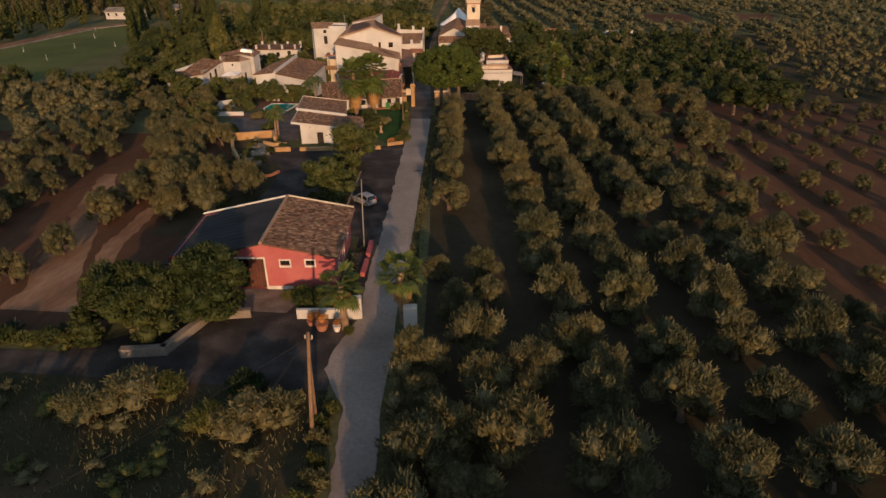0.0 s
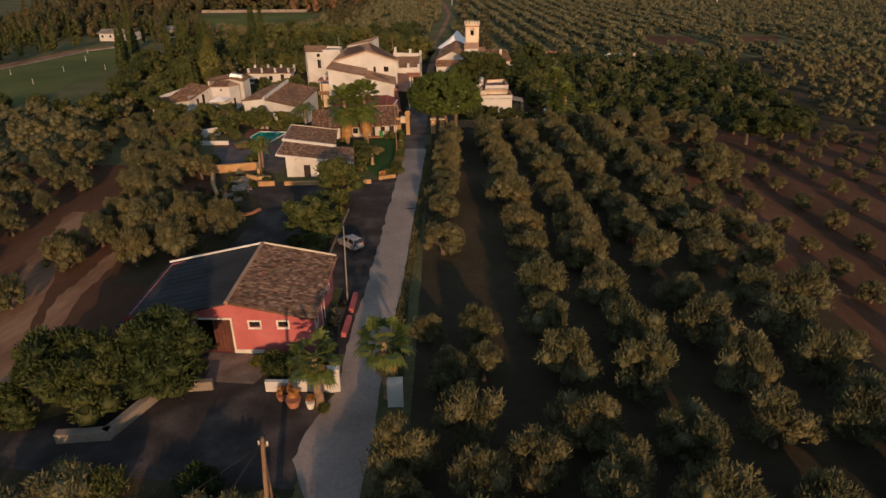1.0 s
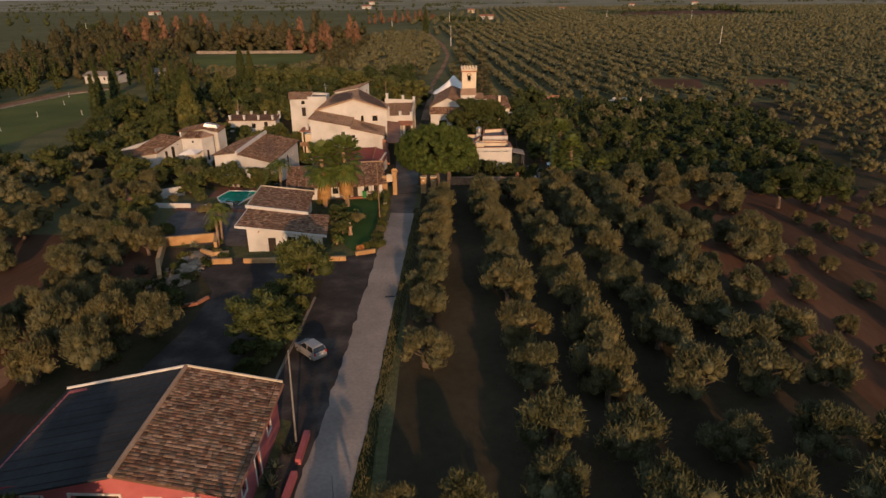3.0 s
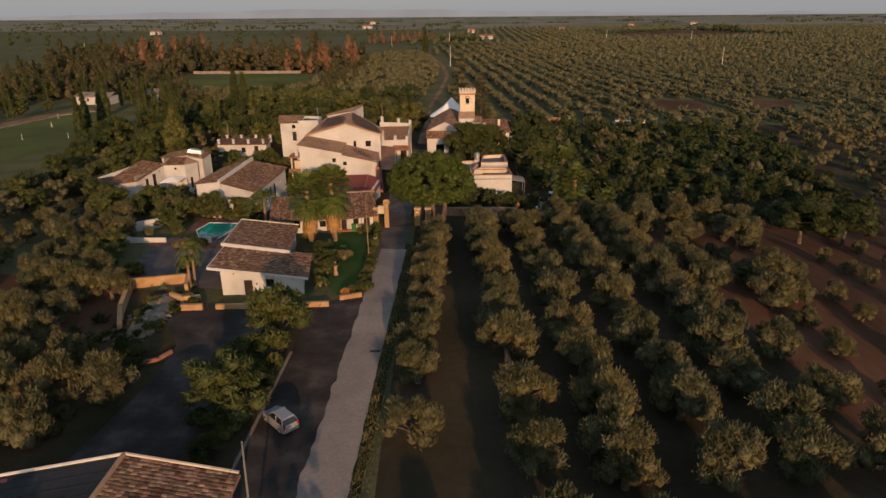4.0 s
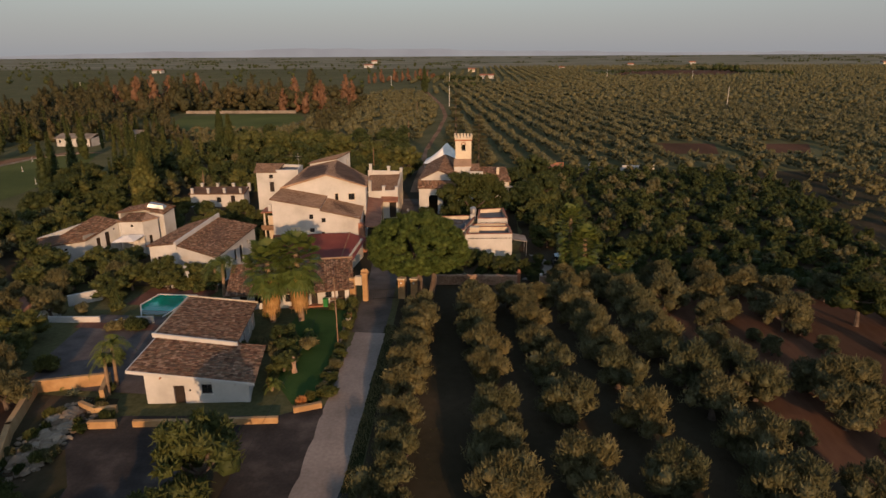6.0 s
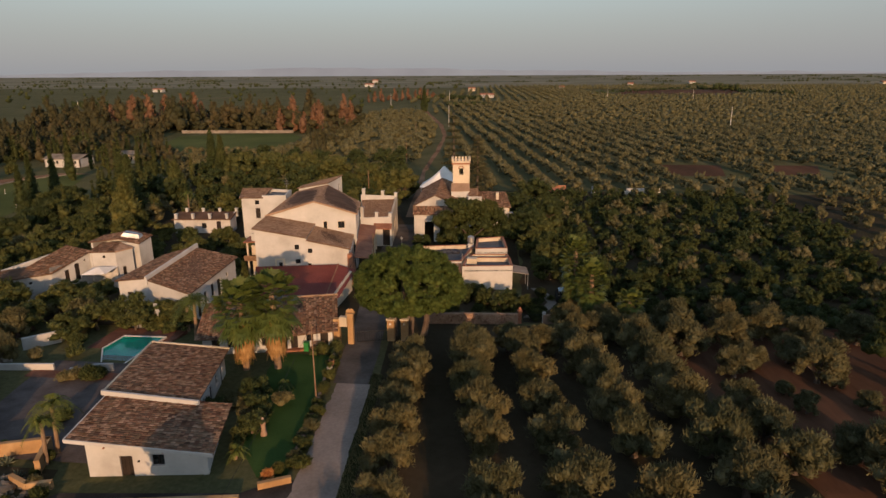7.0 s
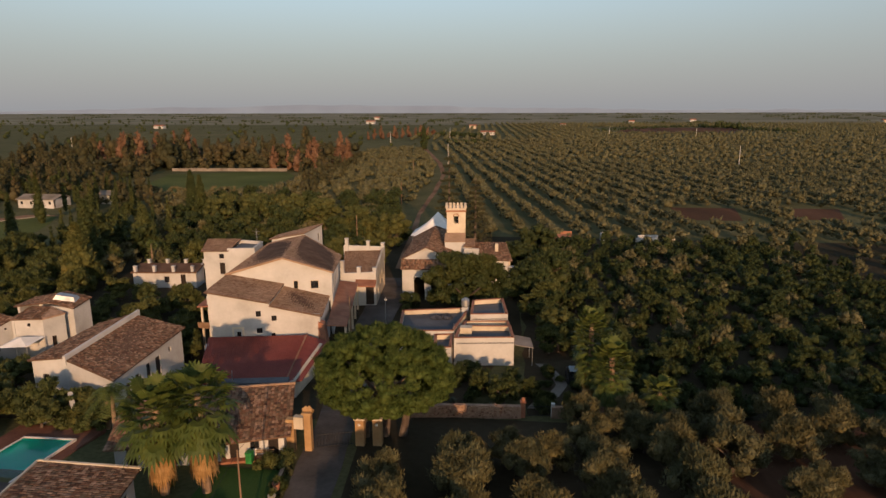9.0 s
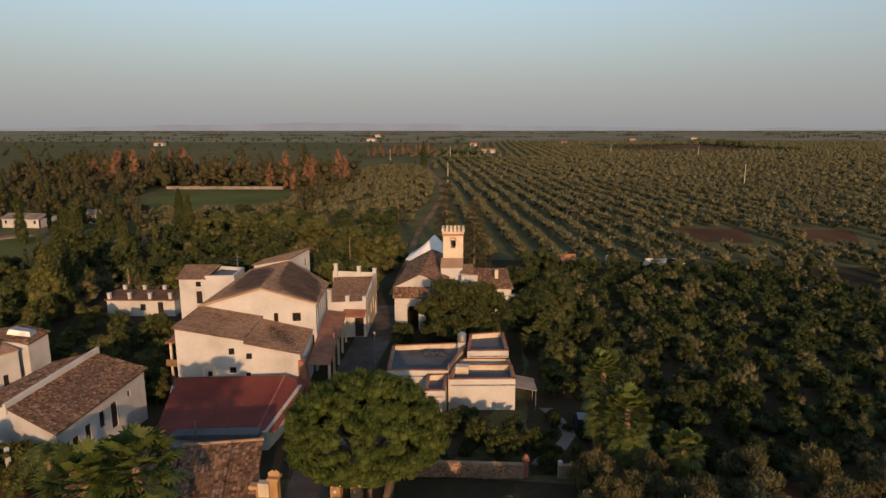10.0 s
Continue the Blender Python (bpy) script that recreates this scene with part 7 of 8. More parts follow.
def far_buildings():
    for x0, x1, y, z1, mat, name, lab in ((-175, -160.5, 276, 4.6, WHITE, "hut", "long white hut beside the pitch"), (-151.5, -145.5, 288, 5.0, CREAM, "clubhouse", "cream clubhouse beside the pitch"), (-206, -199, 452, 4.2, REDSHEET, "red_pavilion", "red roofed pavilion in the far wood"), (-40, -22, 905, 6, WHITE, "white_farm", "white farm building far on the plain"), (-74, -62, 1180, 7, CREAM, "farm", "pale farmhouse far on the plain"), (-640, -622, 1160, 7, WHITE, "farm", "white farmhouse far on the plain"), (-760, -735, 900, 6, TERRACOTTA, "farm", "reddish farmhouse far on the plain"), (600, 612, 950, 8, WHITE, "farm", "white farmhouse far on the plain"), (250, 262, 1500, 8, WHITE, "farm", "white farmhouse far on the plain"), (430, 445, 1700, 8, WHITE, "farm", "white farmhouse far on the plain"), (820, 845, 1600, 8, CREAM, "farm", "pale farmhouse far on the plain"), (90, 100, 1300, 6, WHITE, "farm", "white farmhouse far on the plain"), (-330, -310, 1500, 8, WHITE, "farm", "white farmhouse far on the plain"), (-420, -404, 2000, 10, WHITE, "farm", "white farmhouse far on the plain")):
        h = House(name, (x0 + x1) / 2, y, lab, "farm building")
        z, d = h.o.z, (x1 - x0) * 0.6
        n = max(2, int((x1 - x0) / 3))
        L = x1 - x0
        h.wall((x0, y), (x1, y), z - 0.3, z + z1 * 0.7, z + z1 * 0.7, mat if mat is not REDSHEET else CREAM, [(L * (k + 0.35) / n, L * (k + 0.6) / n, z + 0.3 * z1, z + 0.55 * z1, "w") for k in range(n)])
        h.wall((x1, y), (x1, y + d), z - 0.3, z + z1 * 0.7, z + z1 * 0.7, mat)
        h.wall((x1, y + d), (x0, y + d), z - 0.3, z + z1 * 0.7, z + z1 * 0.7, mat)
        h.wall((x0, y + d), (x0, y), z - 0.3, z + z1 * 0.7, z + z1 * 0.7, mat)
        rm = REDSHEET if mat is REDSHEET else GRAVEL if y < 300 else TERRACOTTA
        h.put("roof", Shape().slab((x0 - 0.4, y - 0.4, z + z1 * 0.7), (x1 + 0.4, y - 0.4, z + z1 * 0.7), (x1 + 0.4, y + d / 2, z + z1), (x0 - 0.4, y + d / 2, z + z1), 0.2), rm)
        h.put("roof", Shape().slab((x1 + 0.4, y + d + 0.4, z + z1 * 0.7), (x0 - 0.4, y + d + 0.4, z + z1 * 0.7), (x0 - 0.4, y + d / 2, z + z1), (x1 + 0.4, y + d / 2, z + z1), 0.2), rm)
    s = Shape().hexa([(-191, 411, -4.6), (-125, 416, -4.6), (-125, 416.5, -4.6), (-191, 411.5, -4.6)], [(-191, 411, -2.8), (-125, 416, -2.8), (-125, 416.5, -2.8), (-191, 411.5, -2.8)])
    single("boundary_wall", s, GRAVEL, "pale boundary wall behind the far pitch", "wall")
    single("boundary_wall", Shape().box(33.8, 234, -4.7, 44.3, 234.4, -3.0), TRIM, "white field wall beside the grove", "wall")
    single("field_shed_roof", Shape().slab((9.5, 231, -2.8), (17.5, 231.6, -2.8), (17.5, 234, -2.2), (9.5, 233.6, -2.2), 0.2).box(10, 231.6, -4.6, 17, 233.4, -2.75), TERRACOTTA, "low shed with a terracotta roof in the grove", "shed")
    single("white_cistern", Shape().tube([(26.3, 238, -4.6), (26.3, 238, -2.6), (26.3, 238, -2.3)], [0.6, 0.6, 0.2], 10), WHITE, "small white round cistern in the grove", "cistern")


far_buildings()


# ---- walls, pool, poles, car and small things ----
def low_wall(name, pts, h, mat, label, thick=0.35, z=None, cap=None, category="wall"):
    """A garden wall along plan points."""
    x, y = pts[0]
    ob = thing(name, x, y, ground_z(x, y) if z is None else z, label=label, category=category)
    o = ob.matrix_basis.translation
    for (x0, y0), (x1, y1) in zip(pts, pts[1:]):
        d = Vector((x1 - x0, y1 - y0, 0)).normalized()
        n = Vector((-d.y, d.x, 0)) * thick / 2
        a, b = Vector((x0, y0, ground_z(x0, y0) if z is None else z)), Vector((x1, y1, ground_z(x1, y1) if z is None else z))
        k = d * thick * 0.35
        ring = [a - k - n, b + k - n, b + k + n, a - k + n]
        s = Shape().hexa([p - o - Vector((0, 0, 0.3)) for p in ring], [p - o + Vector((0, 0, h)) for p in ring])
        part("wall_run", s, mat, ob)
        if cap:
            ring = [a - k - n * 1.25, b + k - n * 1.25, b + k + n * 1.25, a - k + n * 1.25]
            part("coping", Shape().hexa([p - o + Vector((0, 0, h + 0.003)) for p in ring], [p - o + Vector((0, 0, h + 0.08)) for p in ring]), cap, ob)
    return ob


low_wall("stone_wall", [(-27.5, 36.3), (-24.4, 36.9), (-23.2, 41.4)], 0.75, GRAVEL, "low pale stone wall beside the side lane", 0.5, cap=GRAVEL)
low_wall("stone_wall", [(-21.7, 42.3), (-19.7, 42.7)], 0.75, GRAVEL, "short pale wall piece before the barn", 0.4, cap=GRAVEL)
low_wall("white_wall", [(-15.4, 42.85), (-10.7, 43.3)], 0.95, WHITE, "low white plastered wall with planting in front of the barn", 0.3)
low_wall("gate_wall", [(-10.9, 43.3), (-10.1, 43.4)], 2.0, WHITE, "white plastered gate pillar beside the lane", 0.5, cap=TRIM)
low_wall("gate_wall", [(-5.9, 42.1), (-5.2, 42.2)], 2.1, WHITE, "white plastered gate pillar beside the grove", 0.6, cap=TRIM)
low_wall("planter_wall", [(-11.45, 50.6), (-11.6, 53.2)], 0.5, RED, "low pink plastered planter wall beside the lane", 0.4)
low_wall("planter_wall", [(-11.75, 54.6), (-12.0, 57.4)], 0.5, RED, "low pink plastered planter wall beside the lane", 0.4)
low_wall("parking_wall", [(-16.6, 62.2), (-17.2, 70), (-17.9, 79.4)], 0.16, GRAVEL, "worn stone kerb along the planted strip of the car park", 0.22)
low_wall("ochre_wall", [(-29.0, 87.9), (-24.3, 88.5)], 0.6, OCHRE, "low ochre wall before the cottage", 0.35)
low_wall("ochre_wall", [(-24.3, 88.5), (-17.2, 89.6)], 0.6, OCHRE, "low ochre wall before the cottage", 0.35)
low_wall("ochre_wall", [(-32.6, 87.3), (-30.6, 87.6)], 0.7, OCHRE, "low ochre wall beside the cottage steps", 0.4)
low_wall("ochre_wall", [(-16.2, 91.3), (-14.2, 92.3)], 0.55, OCHRE, "low ochre wall at the lawn's corner", 0.35)
low_wall("ochre_wall", [(-36.2, 81.6), (-38.7, 85.8), (-41.5, 92.4)], 1.1, OCHRE, "curved ochre retaining wall of the rock garden", 0.45)
low_wall("ochre_wall", [(-41.5, 92.4), (-35.5, 94.5), (-34.2, 91.5)], 1.2, OCHRE, "ochre terrace wall above the rock garden", 0.4)
low_wall("ochre_wall", [(-35.4, 90.2), (-33.5, 89.4), (-31.9, 89.8)], 0.7, OCHRE, "curved ochre planting bed wall", 0.35)
low_wall("brick_bed", [(-31.2, 76.0), (-29.7, 76.9), (-29.2, 78.3)], 0.35, TERRACOTTA, "low curved brick edge of a planting bed", 0.3)
low_wall("lawn_wall", [(-14.7, 94.3), (-15.4, 101), (-15.9, 105.3), (-16.9, 112), (-17.6, 117.5)], 0.45, STONE, "low stone wall along the lawn", 0.3)
low_wall("pool_wall", [(-52.6, 109.0), (-50.3, 109.2), (-46.6, 109.6)], 0.75, WHITE, "low white wall beside the pool terrace", 0.25)
low_wall("pool_wall", [(-43.5, 108.2), (-42.6, 108.4)], 1.0, WHITE, "short white wall piece beside the pool", 0.25)
low_wall("pool_wall", [(-42.0, 109.6), (-40.0, 110.0)], 0.9, WHITE, "low white wall beside the pool", 0.25)
low_wall("white_garden_wall", [(-54.0, 114.5), (-51.5, 117.3), (-52.4, 120)], 1.5, WHITE, "white garden wall beside the pool terrace", 0.3)
low_wall("white_garden_wall", [(-55.5, 110.6), (-53.0, 111.3)], 1.6, WHITE, "white garden wall beside the pool terrace", 0.3)
low_wall("rubble_wall", [(-8.0, 129.6), (-3.9, 130.2), (3.3, 130.7)], 1.45, STONE, "rough brown rubble wall of the garden", 0.5)
low_wall("rubble_wall", [(6.9, 131.2), (13, 132)], 1.3, STONE, "rough brown rubble wall of the garden", 0.5)


def rubble():
    """Loose stones proud of the garden wall's face and top."""
    rng = np.random.default_rng(9)
    s = Shape()
    for i in range(240):
        x = rng.uniform(-8, 3.2)
        y = 129.75 + (x + 8) * 0.09 - 0.27
        h = rng.uniform(0, 1.5)
        s.lump((x, y + (0.25 if h > 1.4 else 0), ground_z(x, y) + h), rng.uniform(0.1, 0.2), i, 0.75, 0.5)
    tagged(single("wall_stones", s, STONE, "uneven rubble stones of the garden wall", "stones"), kind="stuff")
    t = Shape()
    for i in range(160):
        x, y = rng.uniform(-37.5, -33), rng.uniform(80, 91)
        t.lump((x, y, 0.1), rng.uniform(0.1, 0.42), i, 0.6, 0.6)
    for i in range(60):
        k = rng.uniform()
        x, y = -34.4 - 1.3 * k + rng.uniform(-0.9, 0.9), 81.6 + 8 * k + rng.uniform(-0.5, 0.5)
        t.lump((x, y, 0.15), rng.uniform(0.35, 0.85), 200 + i, 0.45, 0.7, 2)
    tagged(single("rockery_stones", t, PALEROCK, "loose pale stones of the rock garden", "stones"), kind="stuff")


rubble()
g = thing("garden_gate", 3.7, 131.0, label="iron garden gate between a red brick post and a dark post", category="gate")
part("post", Shape().box(-0.25, -0.25, -0.3, 0.25, 0.25, 1.75).box(-0.32, -0.32, 1.75, 0.32, 0.32, 1.85).lump((0, 0, 2.05), 0.22, 1, 1.2, 0.1, 2), TERRACOTTA, g, "red brick gate post with a ball finial")
part("post", Shape().box(3.0, 0.1, -0.3, 3.4, 0.5, 1.6), TRIM, g)
s = Shape()
for k in range(12):
    s.tube([(0.35 + 0.22 * k, 0.02 + 0.024 * k, 0.1), (0.35 + 0.22 * k, 0.02 + 0.024 * k, 1.3)], [0.018, 0.018], 4)
for z in (0.2, 1.25):
    s.tube([(0.25, 0, z), (3.0, 0.3, z)], [0.025, 0.025], 4)
part("gate_leaf", s, IRON, g)


def pool():
    z = -1.0
    ob = thing("swimming_pool", -42.2, 115.5, z, label="turquoise swimming pool with a pale stone rim", category="pool")
    o = Vector((-42.2, 115.5, z))
    c = [(-40.3, 110.2), (-39.4, 119.3), (-44.5, 119.2), (-44.9, 115.6), (-42.3, 111.4)]
    mid = Vector((-42.4, 115.8))
    out = [(mid + (Vector(p) - mid) * 1.06) for p in c]
    rim = Shape()
    for i in range(5):
        j = (i + 1) % 5
        rim.hexa([(*c[i], z), (*out[i], z), (*out[j], z), (*c[j], z)], [(*c[i], z + 0.22), (*out[i], z + 0.22), (*out[j], z + 0.22), (*c[j], z + 0.22)])
    basin = Shape().prism(c, z - 0.1, z + 0.09)
    water = Shape().add([(*p, z + 0.15) for p in c], [(0, 1, 2, 3, 4)])
    for name, s, m in (("rim", rim, TRIM), ("basin", basin, POOLTILE), ("water", water, WATER)):
        s.v = [tuple(Vector(p) - o) for p in s.v]
        part(name, s, m, ob)


pool()
single("terrace_slab", Shape().prism([(-47.5, 110.2), (-38.6, 110.6), (-37.9, 122), (-47, 122)], -1.9, -1.0), PAVING, "reddish paved terrace round the pool", "terrace", kind="structure")


def pole(x, y, h, r, mat, label, name="utility_pole", lean=(0, 0), arm=0):
    ob = thing(name, x, y, label=label, category="pole")
    part("pole", Shape().tube([(0, 0, -0.3), (lean[0] * 0.5, lean[1] * 0.5, h * 0.5), (lean[0], lean[1], h)], [r * 1.25, r, r * 0.8], 8), mat, ob)
    if arm:
        part("crossarm", Shape().box(lean[0] - arm, lean[1] - 0.05, h - 0.5, lean[0] + arm, lean[1] + 0.05, h - 0.4), mat, ob)
        for k in (-1, 0, 1):
            part("insulator", Shape().tube([(lean[0] + arm * 0.85 * k, lean[1], h - 0.4), (lean[0] + arm * 0.85 * k, lean[1], h - 0.2)], [0.05, 0.04], 6), TRIM, ob)
    return ob


pole(-10.2, 28.9, 8.4, 0.13, WOOD, "brown wooden utility pole beside the lane", lean=(0.62, 0.0), arm=0.25)
pole(-10.35, 30.4, 7.8, 0.1, WOOD, "brown wooden strut leaning against the utility pole", lean=(0.68, -1.45))
pole(-12.65, 56.8, 7.6, 0.07, STEEL, "thin grey steel pole beside the planter", lean=(0.2, 0.0))
pole(-15.95, 104.9, 8.2, 0.07, WOOD, "slender pale wooden pole on the lawn wall", lean=(-0.1, 0.2))
pole(-8.4, 51.3, 2.2, 0.035, STEEL, "thin white stake at the edge of the lane", name="stake")
pole(-17.1, 160.5, 5.0, 0.05, STEEL, "slim steel lamp post beside the drive", name="lamp_post", arm=0.18)
pole(133.0, 455, 13, 0.16, TRIM, "tall pale mast in the olive grove", name="mast")
pole(-38.5, 468, 13, 0.16, TRIM, "tall pale mast beside the farm track", name="mast")
for x, y in ((-14, 150.2), (-31.5, 225), (-33, 300), (-44, 400)):
    pole(x - 6, y, 8, 0.12, WOOD, "wooden utility pole along the track")
for x, y in ((210, 830), (-70, 800), (120, 880), (-185, 500), (-360, 560), (-120, 700)):
    pole(x, y, 12, 0.18, TRIM, "pale power mast far on the plain", name="mast")


def wire(p, q, sag, label="thin black overhead cable"):
    pts = [tuple(Vector(p).lerp(Vector(q), k / 14) - Vector((0, 0, sag * 4 * (k / 14) * (1 - k / 14)))) for k in range(15)]
    single("overhead_cable", Shape().tube(pts, [0.014] * 15, 4), RUBBER, label, "cable")


wire((-9.58, 28.9, 8.2), (-12.45, 56.8, 7.5), 0.7)
wire((-12.45, 56.8, 7.5), (-16.05, 105.1, 7.6), 1.3)
wire((-9.58, 28.9, 8.2), (-17.5, -22, 8.2), 1.0)
wire((-9.62, 28.9, 8.0), (-18.0, -22, 8.0), 1.2)
wire((-9.62, 28.9, 8.0), (-30, 4, 7.0), 0.8)
wire((-16.05, 105.1, 7.6), (-21.5, 145, 3.0), 0.8)


def car(x, y, yaw):
    """A small five-door hatchback, nose along its +y."""
    ob = thing("hatchback_car", x, y, ground_z(x, y) + 0.04, yaw, "silver grey hatchback car parked on the asphalt yard", "car")
    ob.matrix_basis = ob.matrix_basis @ Matrix.Diagonal((0.87, 0.87, 0.87, 1))
    prof = [(-1.85, 0.42, 0.74), (-1.8, 0.25, 0.80), (-1.2, 0.2, 0.82), (0.9, 0.2, 0.83), (1.55, 0.22, 0.8), (1.85, 0.32, 0.68)]
    tops = [0.78, 0.93, 0.95, 0.95, 0.84, 0.66]
    s = Shape()
    for (q, low, half), top in zip(prof, tops):
        s.v += [(-half, q, low), (half, q, low), (half + 0.01, q, (low + top) / 2 + 0.08), (half - 0.05, q, top), (-half + 0.05, q, top), (-half - 0.01, q, (low + top) / 2 + 0.08)]
    for i in range(len(prof) - 1):
        s.f += [(i * 6 + k, i * 6 + (k + 1) % 6, (i + 1) * 6 + (k + 1) % 6, (i + 1) * 6 + k) for k in range(6)]
    s.f += [(5, 4, 3, 2, 1, 0), tuple(30 + k for k in range(6))]
    part("body", s, PAINT, ob, smooth=False)
    cab = Shape()
    for q, half, z in ((-1.78, 0.7, 0.9), (-1.5, 0.6, 1.38), (-1.2, 0.58, 1.46), (0.1, 0.58, 1.46), (0.35, 0.56, 1.40), (1.05, 0.68, 0.92)):
        cab.v += [(-half, q, z), (half, q, z)]
    low = [(-0.76, -1.78, 0.88), (0.76, -1.78, 0.88), (0.76, 1.05, 0.88), (-0.76, 1.05, 0.88)]
    part("roof_panel", Shape().hexa([(-0.6, -1.5, 1.39), (0.6, -1.5, 1.39), (0.58, 0.3, 1.41), (-0.58, 0.3, 1.41)], [(-0.56, -1.42, 1.47), (0.56, -1.42, 1.47), (0.54, 0.22, 1.48), (-0.54, 0.22, 1.48)]), PAINT, ob)
    part("cabin", Shape().hexa(low, [(-0.6, -1.5, 1.39), (0.6, -1.5, 1.39), (0.58, 0.3, 1.41), (-0.58, 0.3, 1.41)]), PANE, ob, "dark glazed cabin")
    for sx in (-1, 1):
        for q in (-1.6, -0.45, 0.55):
            part("window_pillar", Shape().tube([(sx * 0.765, q - 0.12 if q < 0 else q + 0.35, 0.88), (sx * 0.6, q + (0.16 if q < -1 else 0.02 if q < 0 else -0.3), 1.4)], [0.045, 0.04], 5), PAINT, ob)
        part("tail_light", Shape().box(sx * 0.66 - 0.09, -1.885, 0.72, sx * 0.66 + 0.09, -1.79, 1.0), LAMPRED, ob, "red tail light")
        part("headlight", Shape().box(sx * 0.55 - 0.14, 1.72, 0.58, sx * 0.55 + 0.14, 1.86, 0.72), STEEL, ob)
        part("mirror", Shape().box(sx * 0.88 - 0.09, 0.62, 0.92, sx * 0.88 + 0.09, 0.74, 1.05), PAINT, ob)
        for q in (-1.2, 1.2):
            w = part("wheel", Shape().tube([(sx * 0.6, q, 0.29), (sx * 0.83, q, 0.29)], [0.29, 0.29], 14), RUBBER, ob)
            part("rim", Shape().tube([(sx * 0.82, q, 0.29), (sx * 0.85, q, 0.29)], [0.19, 0.17], 10), STEEL, w)
    part("rear_bumper", Shape().box(-0.72, -1.93, 0.3, 0.72, -1.78, 0.55), PAINT, ob)
    part("number_plate", Shape().box(-0.25, -1.945, 0.6, 0.25, -1.86, 0.72), TRIM, ob)
    return ob


car(-15.1, 68.6, 50)


def pot(x, y, r, h, label, mat=TERRACOTTA, plant_r=0.0, z=None, seed=0):
    ob = thing("plant_pot", x, y, z, label=label, category="plant pot", group="plant pots")
    part("pot", Shape().tube([(0, 0, 0), (0, 0, h * 0.6), (0, 0, h * 0.9), (0, 0, h)], [r * 0.65, r * 0.92, r, r * 1.08], 12), mat, ob)
    if plant_r:
        rng = np.random.default_rng(900 + seed)
        v, f = flat_tris(*crown_arrays(rng, [(0, 0, h + plant_r * 0.5), (0.1, 0.1, h + plant_r * 0.9)], [plant_r * 0.7, plant_r * 0.55], 60, 0.3, 0.1))
        part("plant", (v, f), FLOWER if seed % 2 else GREEN, ob)


pot(-12.9, 41.3, 0.55, 0.7, "large terracotta pot with dry plants before the white wall", plant_r=0.45, seed=1)
pot(-11.6, 41.2, 0.32, 0.6, "pale square planter before the white wall", TRIM, 0.3, seed=3)
pot(-14.0, 41.9, 0.35, 0.5, "terracotta pot with orange flowers", plant_r=0.4, seed=5)
pot(-13.6, 42.2, 0.3, 0.5, "terracotta pot with dry flowers", plant_r=0.35, seed=7)
pot(-16.3, 110.8, 0.3, 0.7, "pale urn on the lawn wall", CREAM, 0.3, -0.25, seed=2)
pot(-16.6, 112.6, 0.3, 0.7, "terracotta pot on the lawn wall", TERRACOTTA, 0.3, -0.3, seed=4)
pot(-20.1, 95.5, 0.25, 0.45, "terracotta pot beside the cottage", TERRACOTTA, 0.35, seed=6)
s = Shape().tube([(0, 0, 0), (0, 0, 0.35), (0, 0, 0.4), (0, 0, 0.9), (0, 0, 1.25), (0, 0, 1.4), (0, 0, 1.6), (0, 0, 1.75)], [0.3, 0.26, 0.2, 0.2, 0.26, 0.1, 0.16, 0.05], 12)
single("garden_statue", s, STONE, "pale stone statue standing on the lawn", "statue", at=(-18.7, 98.6, -0.12))
single("waste_bin", Shape().box(-0.28, -0.28, 0, 0.28, 0.28, 0.95).box(-0.32, -0.32, 0.95, 0.32, 0.32, 1.05), GREENPLASTIC, "green plastic waste bin on the terracotta step", "bin", at=(-20.9, 117.3, -0.85))
b = thing("garden_bench", -19.7, 117.9, -0.85, 15, "brown wooden bench before the gatehouse wall", "bench")
for k in range(3):
    part("seat_slat", Shape().box(-0.8, -0.3 + 0.16 * k, 0.42, 0.8, -0.17 + 0.16 * k, 0.46), WOOD, b)
for k in range(2):
    part("back_slat", Shape().box(-0.8, 0.2, 0.58 + 0.18 * k, 0.8, 0.24, 0.7 + 0.18 * k), WOOD, b)
for x in (-0.72, 0.66):
    part("leg", Shape().box(x, -0.28, 0, x + 0.06, 0.24, 0.42), WOOD, b)
single("drain_cover", Shape().box(-0.35, -0.3, 0, 0.35, 0.3, 0.02), IRON, "dark iron drain cover set in the lane", "drain cover", at=(-9.2, 80.9, 0.06))
v = thing("dark_van", 10.2, 142.9, label="dark parked vehicle half hidden in the garden", category="van")
part("body", Shape().hexa([(-0.9, -2, 0.3), (0.9, -2, 0.3), (0.9, 2, 0.3), (-0.9, 2, 0.3)], [(-0.8, -1.9, 1.1), (0.8, -1.9, 1.1), (0.8, 1.7, 1.0), (-0.8, 1.7, 1.0)]), IRON, v)
part("cabin", Shape().hexa([(-0.8, -1.8, 1.1), (0.8, -1.8, 1.1), (0.8, 0.8, 1.1), (-0.8, 0.8, 1.1)], [(-0.7, -1.6, 1.75), (0.7, -1.6, 1.75), (0.7, 0.2, 1.75), (-0.7, 0.2, 1.75)]), PANE, v)
for x in (-0.85, 0.85):
    for y in (-1.3, 1.2):
        part("wheel", Shape().tube([(x - 0.1, y, 0.32), (x + 0.1, y, 0.32)], [0.32, 0.32], 12), RUBBER, v)
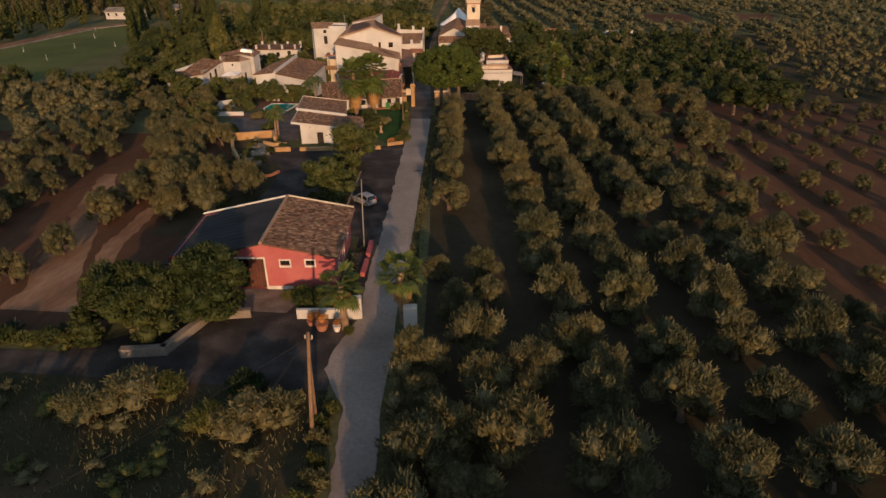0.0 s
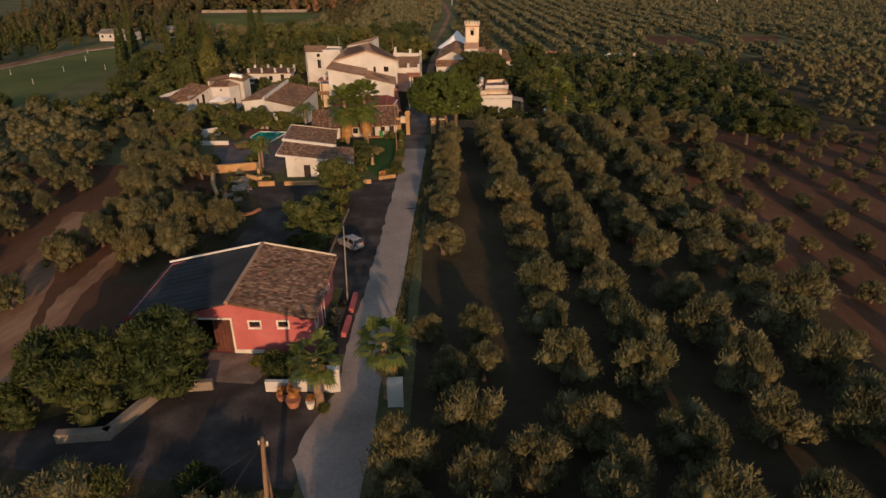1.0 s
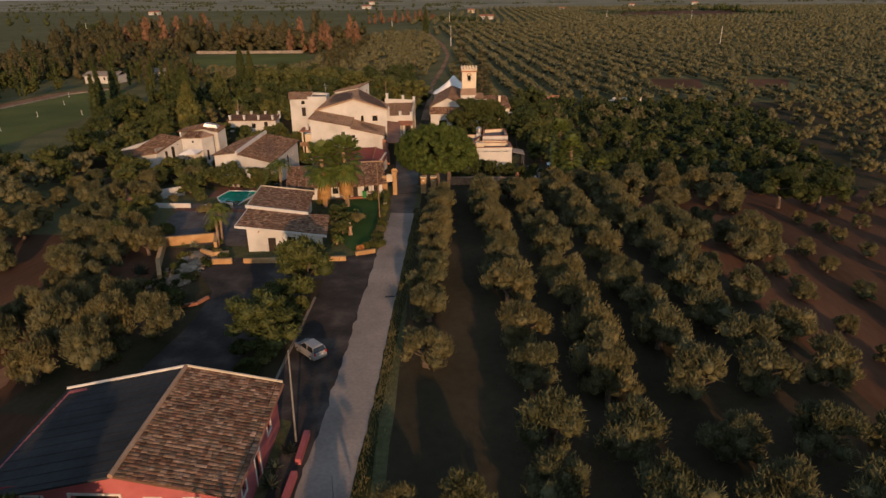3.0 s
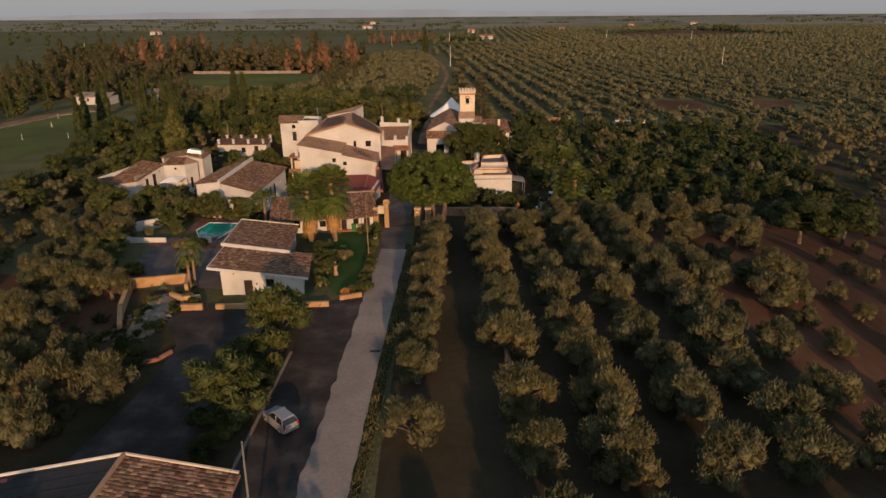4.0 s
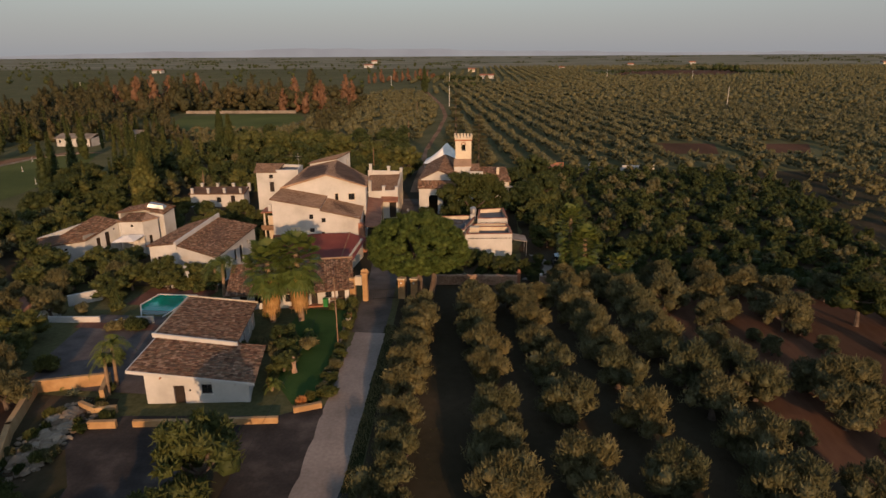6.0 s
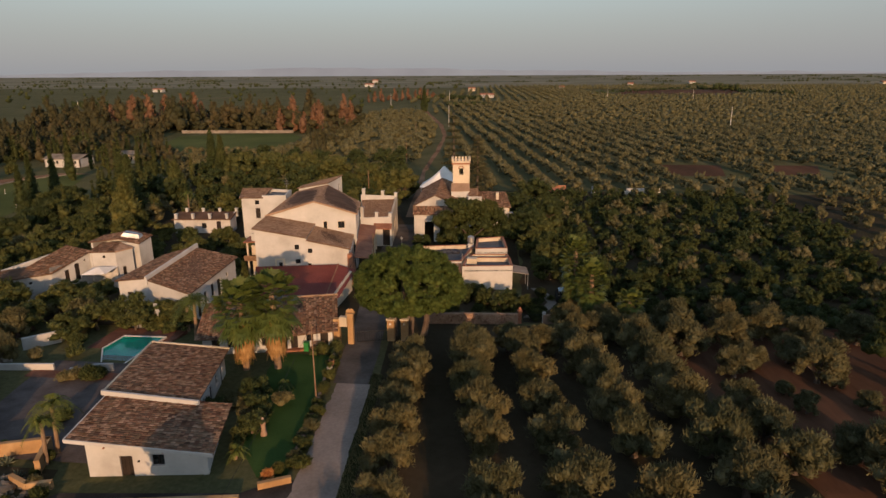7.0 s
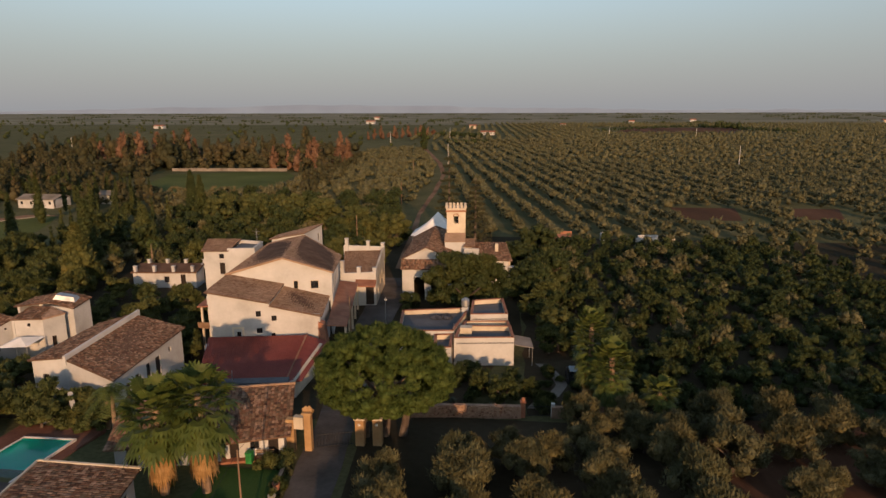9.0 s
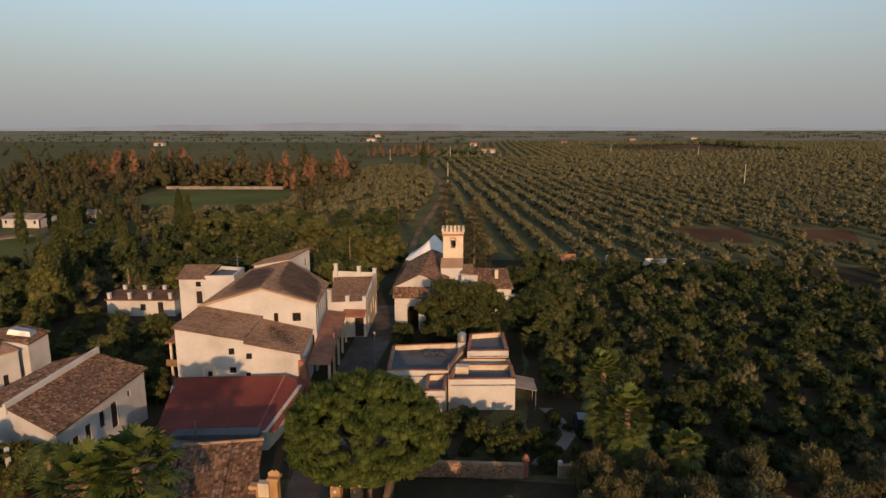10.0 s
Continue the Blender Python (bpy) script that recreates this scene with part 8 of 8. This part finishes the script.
for x, y in ((-36.6, 195.5), (-33.9, 196.6)):
    c = thing("parked_car", x, y, yaw=80, label="white parked car behind the farmhouse", category="car", group="cars behind the farmhouse")
    part("body", Shape().hexa([(-0.85, -2, 0.25), (0.85, -2, 0.25), (0.85, 2, 0.25), (-0.85, 2, 0.25)], [(-0.8, -2, 0.9), (0.8, -2, 0.9), (0.8, 1.9, 0.8), (-0.8, 1.9, 0.8)]), CANVAS, c)
    part("cabin", Shape().hexa([(-0.78, -1.6, 0.9), (0.78, -1.6, 0.9), (0.78, 0.9, 0.9), (-0.78, 0.9, 0.9)], [(-0.62, -1.2, 1.42), (0.62, -1.2, 1.42), (0.62, 0.2, 1.42), (-0.62, 0.2, 1.42)]), PANE, c)
    for sx in (-0.8, 0.8):
        for q in (-1.25, 1.25):
            part("wheel", Shape().tube([(sx - 0.1, q, 0.3), (sx + 0.1, q, 0.3)], [0.3, 0.3], 12), RUBBER, c)
single("planting_bed", Shape().prism([(-16.8, 62.3), (-20.8, 62.6), (-21.3, 84), (-18.3, 84)], -0.1, 0.12), SOIL, "dark soil of the planted strip in the car park", "planting bed", kind="structure")

# drain cover in the lane, and two long pale walls in the garden beyond
ob = thing("drain_cover", -10.06, 80.36, 0.06, 8, label="small dark iron drain grate in the lane", category="drain cover")
part("frame", Shape().box(-0.5, -0.16, 0, 0.5, 0.16, 0.02), IRON, ob)
for k in range(9):
    part("bar", Shape().box(-0.46 + 0.105 * k, -0.13, 0.02, -0.41 + 0.105 * k, 0.13, 0.035), IRON, ob)
low_wall("pitch_kerb", [(-162.4, 186), (-161.8, 212), (-161.2, 246), (-151.5, 261)], 0.4, GRAVEL, "low pale kerb wall along the sports pitch", 0.5)
low_wall("field_wall", [(36, 239.5), (45.5, 240.5)], 1.3, WHITE, "long low white wall at the end of the garden", 0.3)
low_wall("field_wall", [(11.5, 241.5), (18.5, 241.8)], 1.6, TERRACOTTA, "low reddish wall at the end of the garden", 0.3)
for x, y in ((-158, 241), (-146.6, 222.1), (-133, 176.7), (-139.1, 199.2), (-127.5, 203.1), (-151.3, 191.5)):
    m = thing("training_pole", x, y, label="slim white training pole on the green pitch", category="pole", group="poles on the pitch")
    part("pole", Shape().tube([(0, 0, -0.1), (0, 0, 1.6)], [0.06, 0.06], 6), TRIM, m)
    part("foot", Shape().tube([(0, 0, 0.06), (0, 0, 0.14)], [0.25, 0.2], 8), TRIM, m)
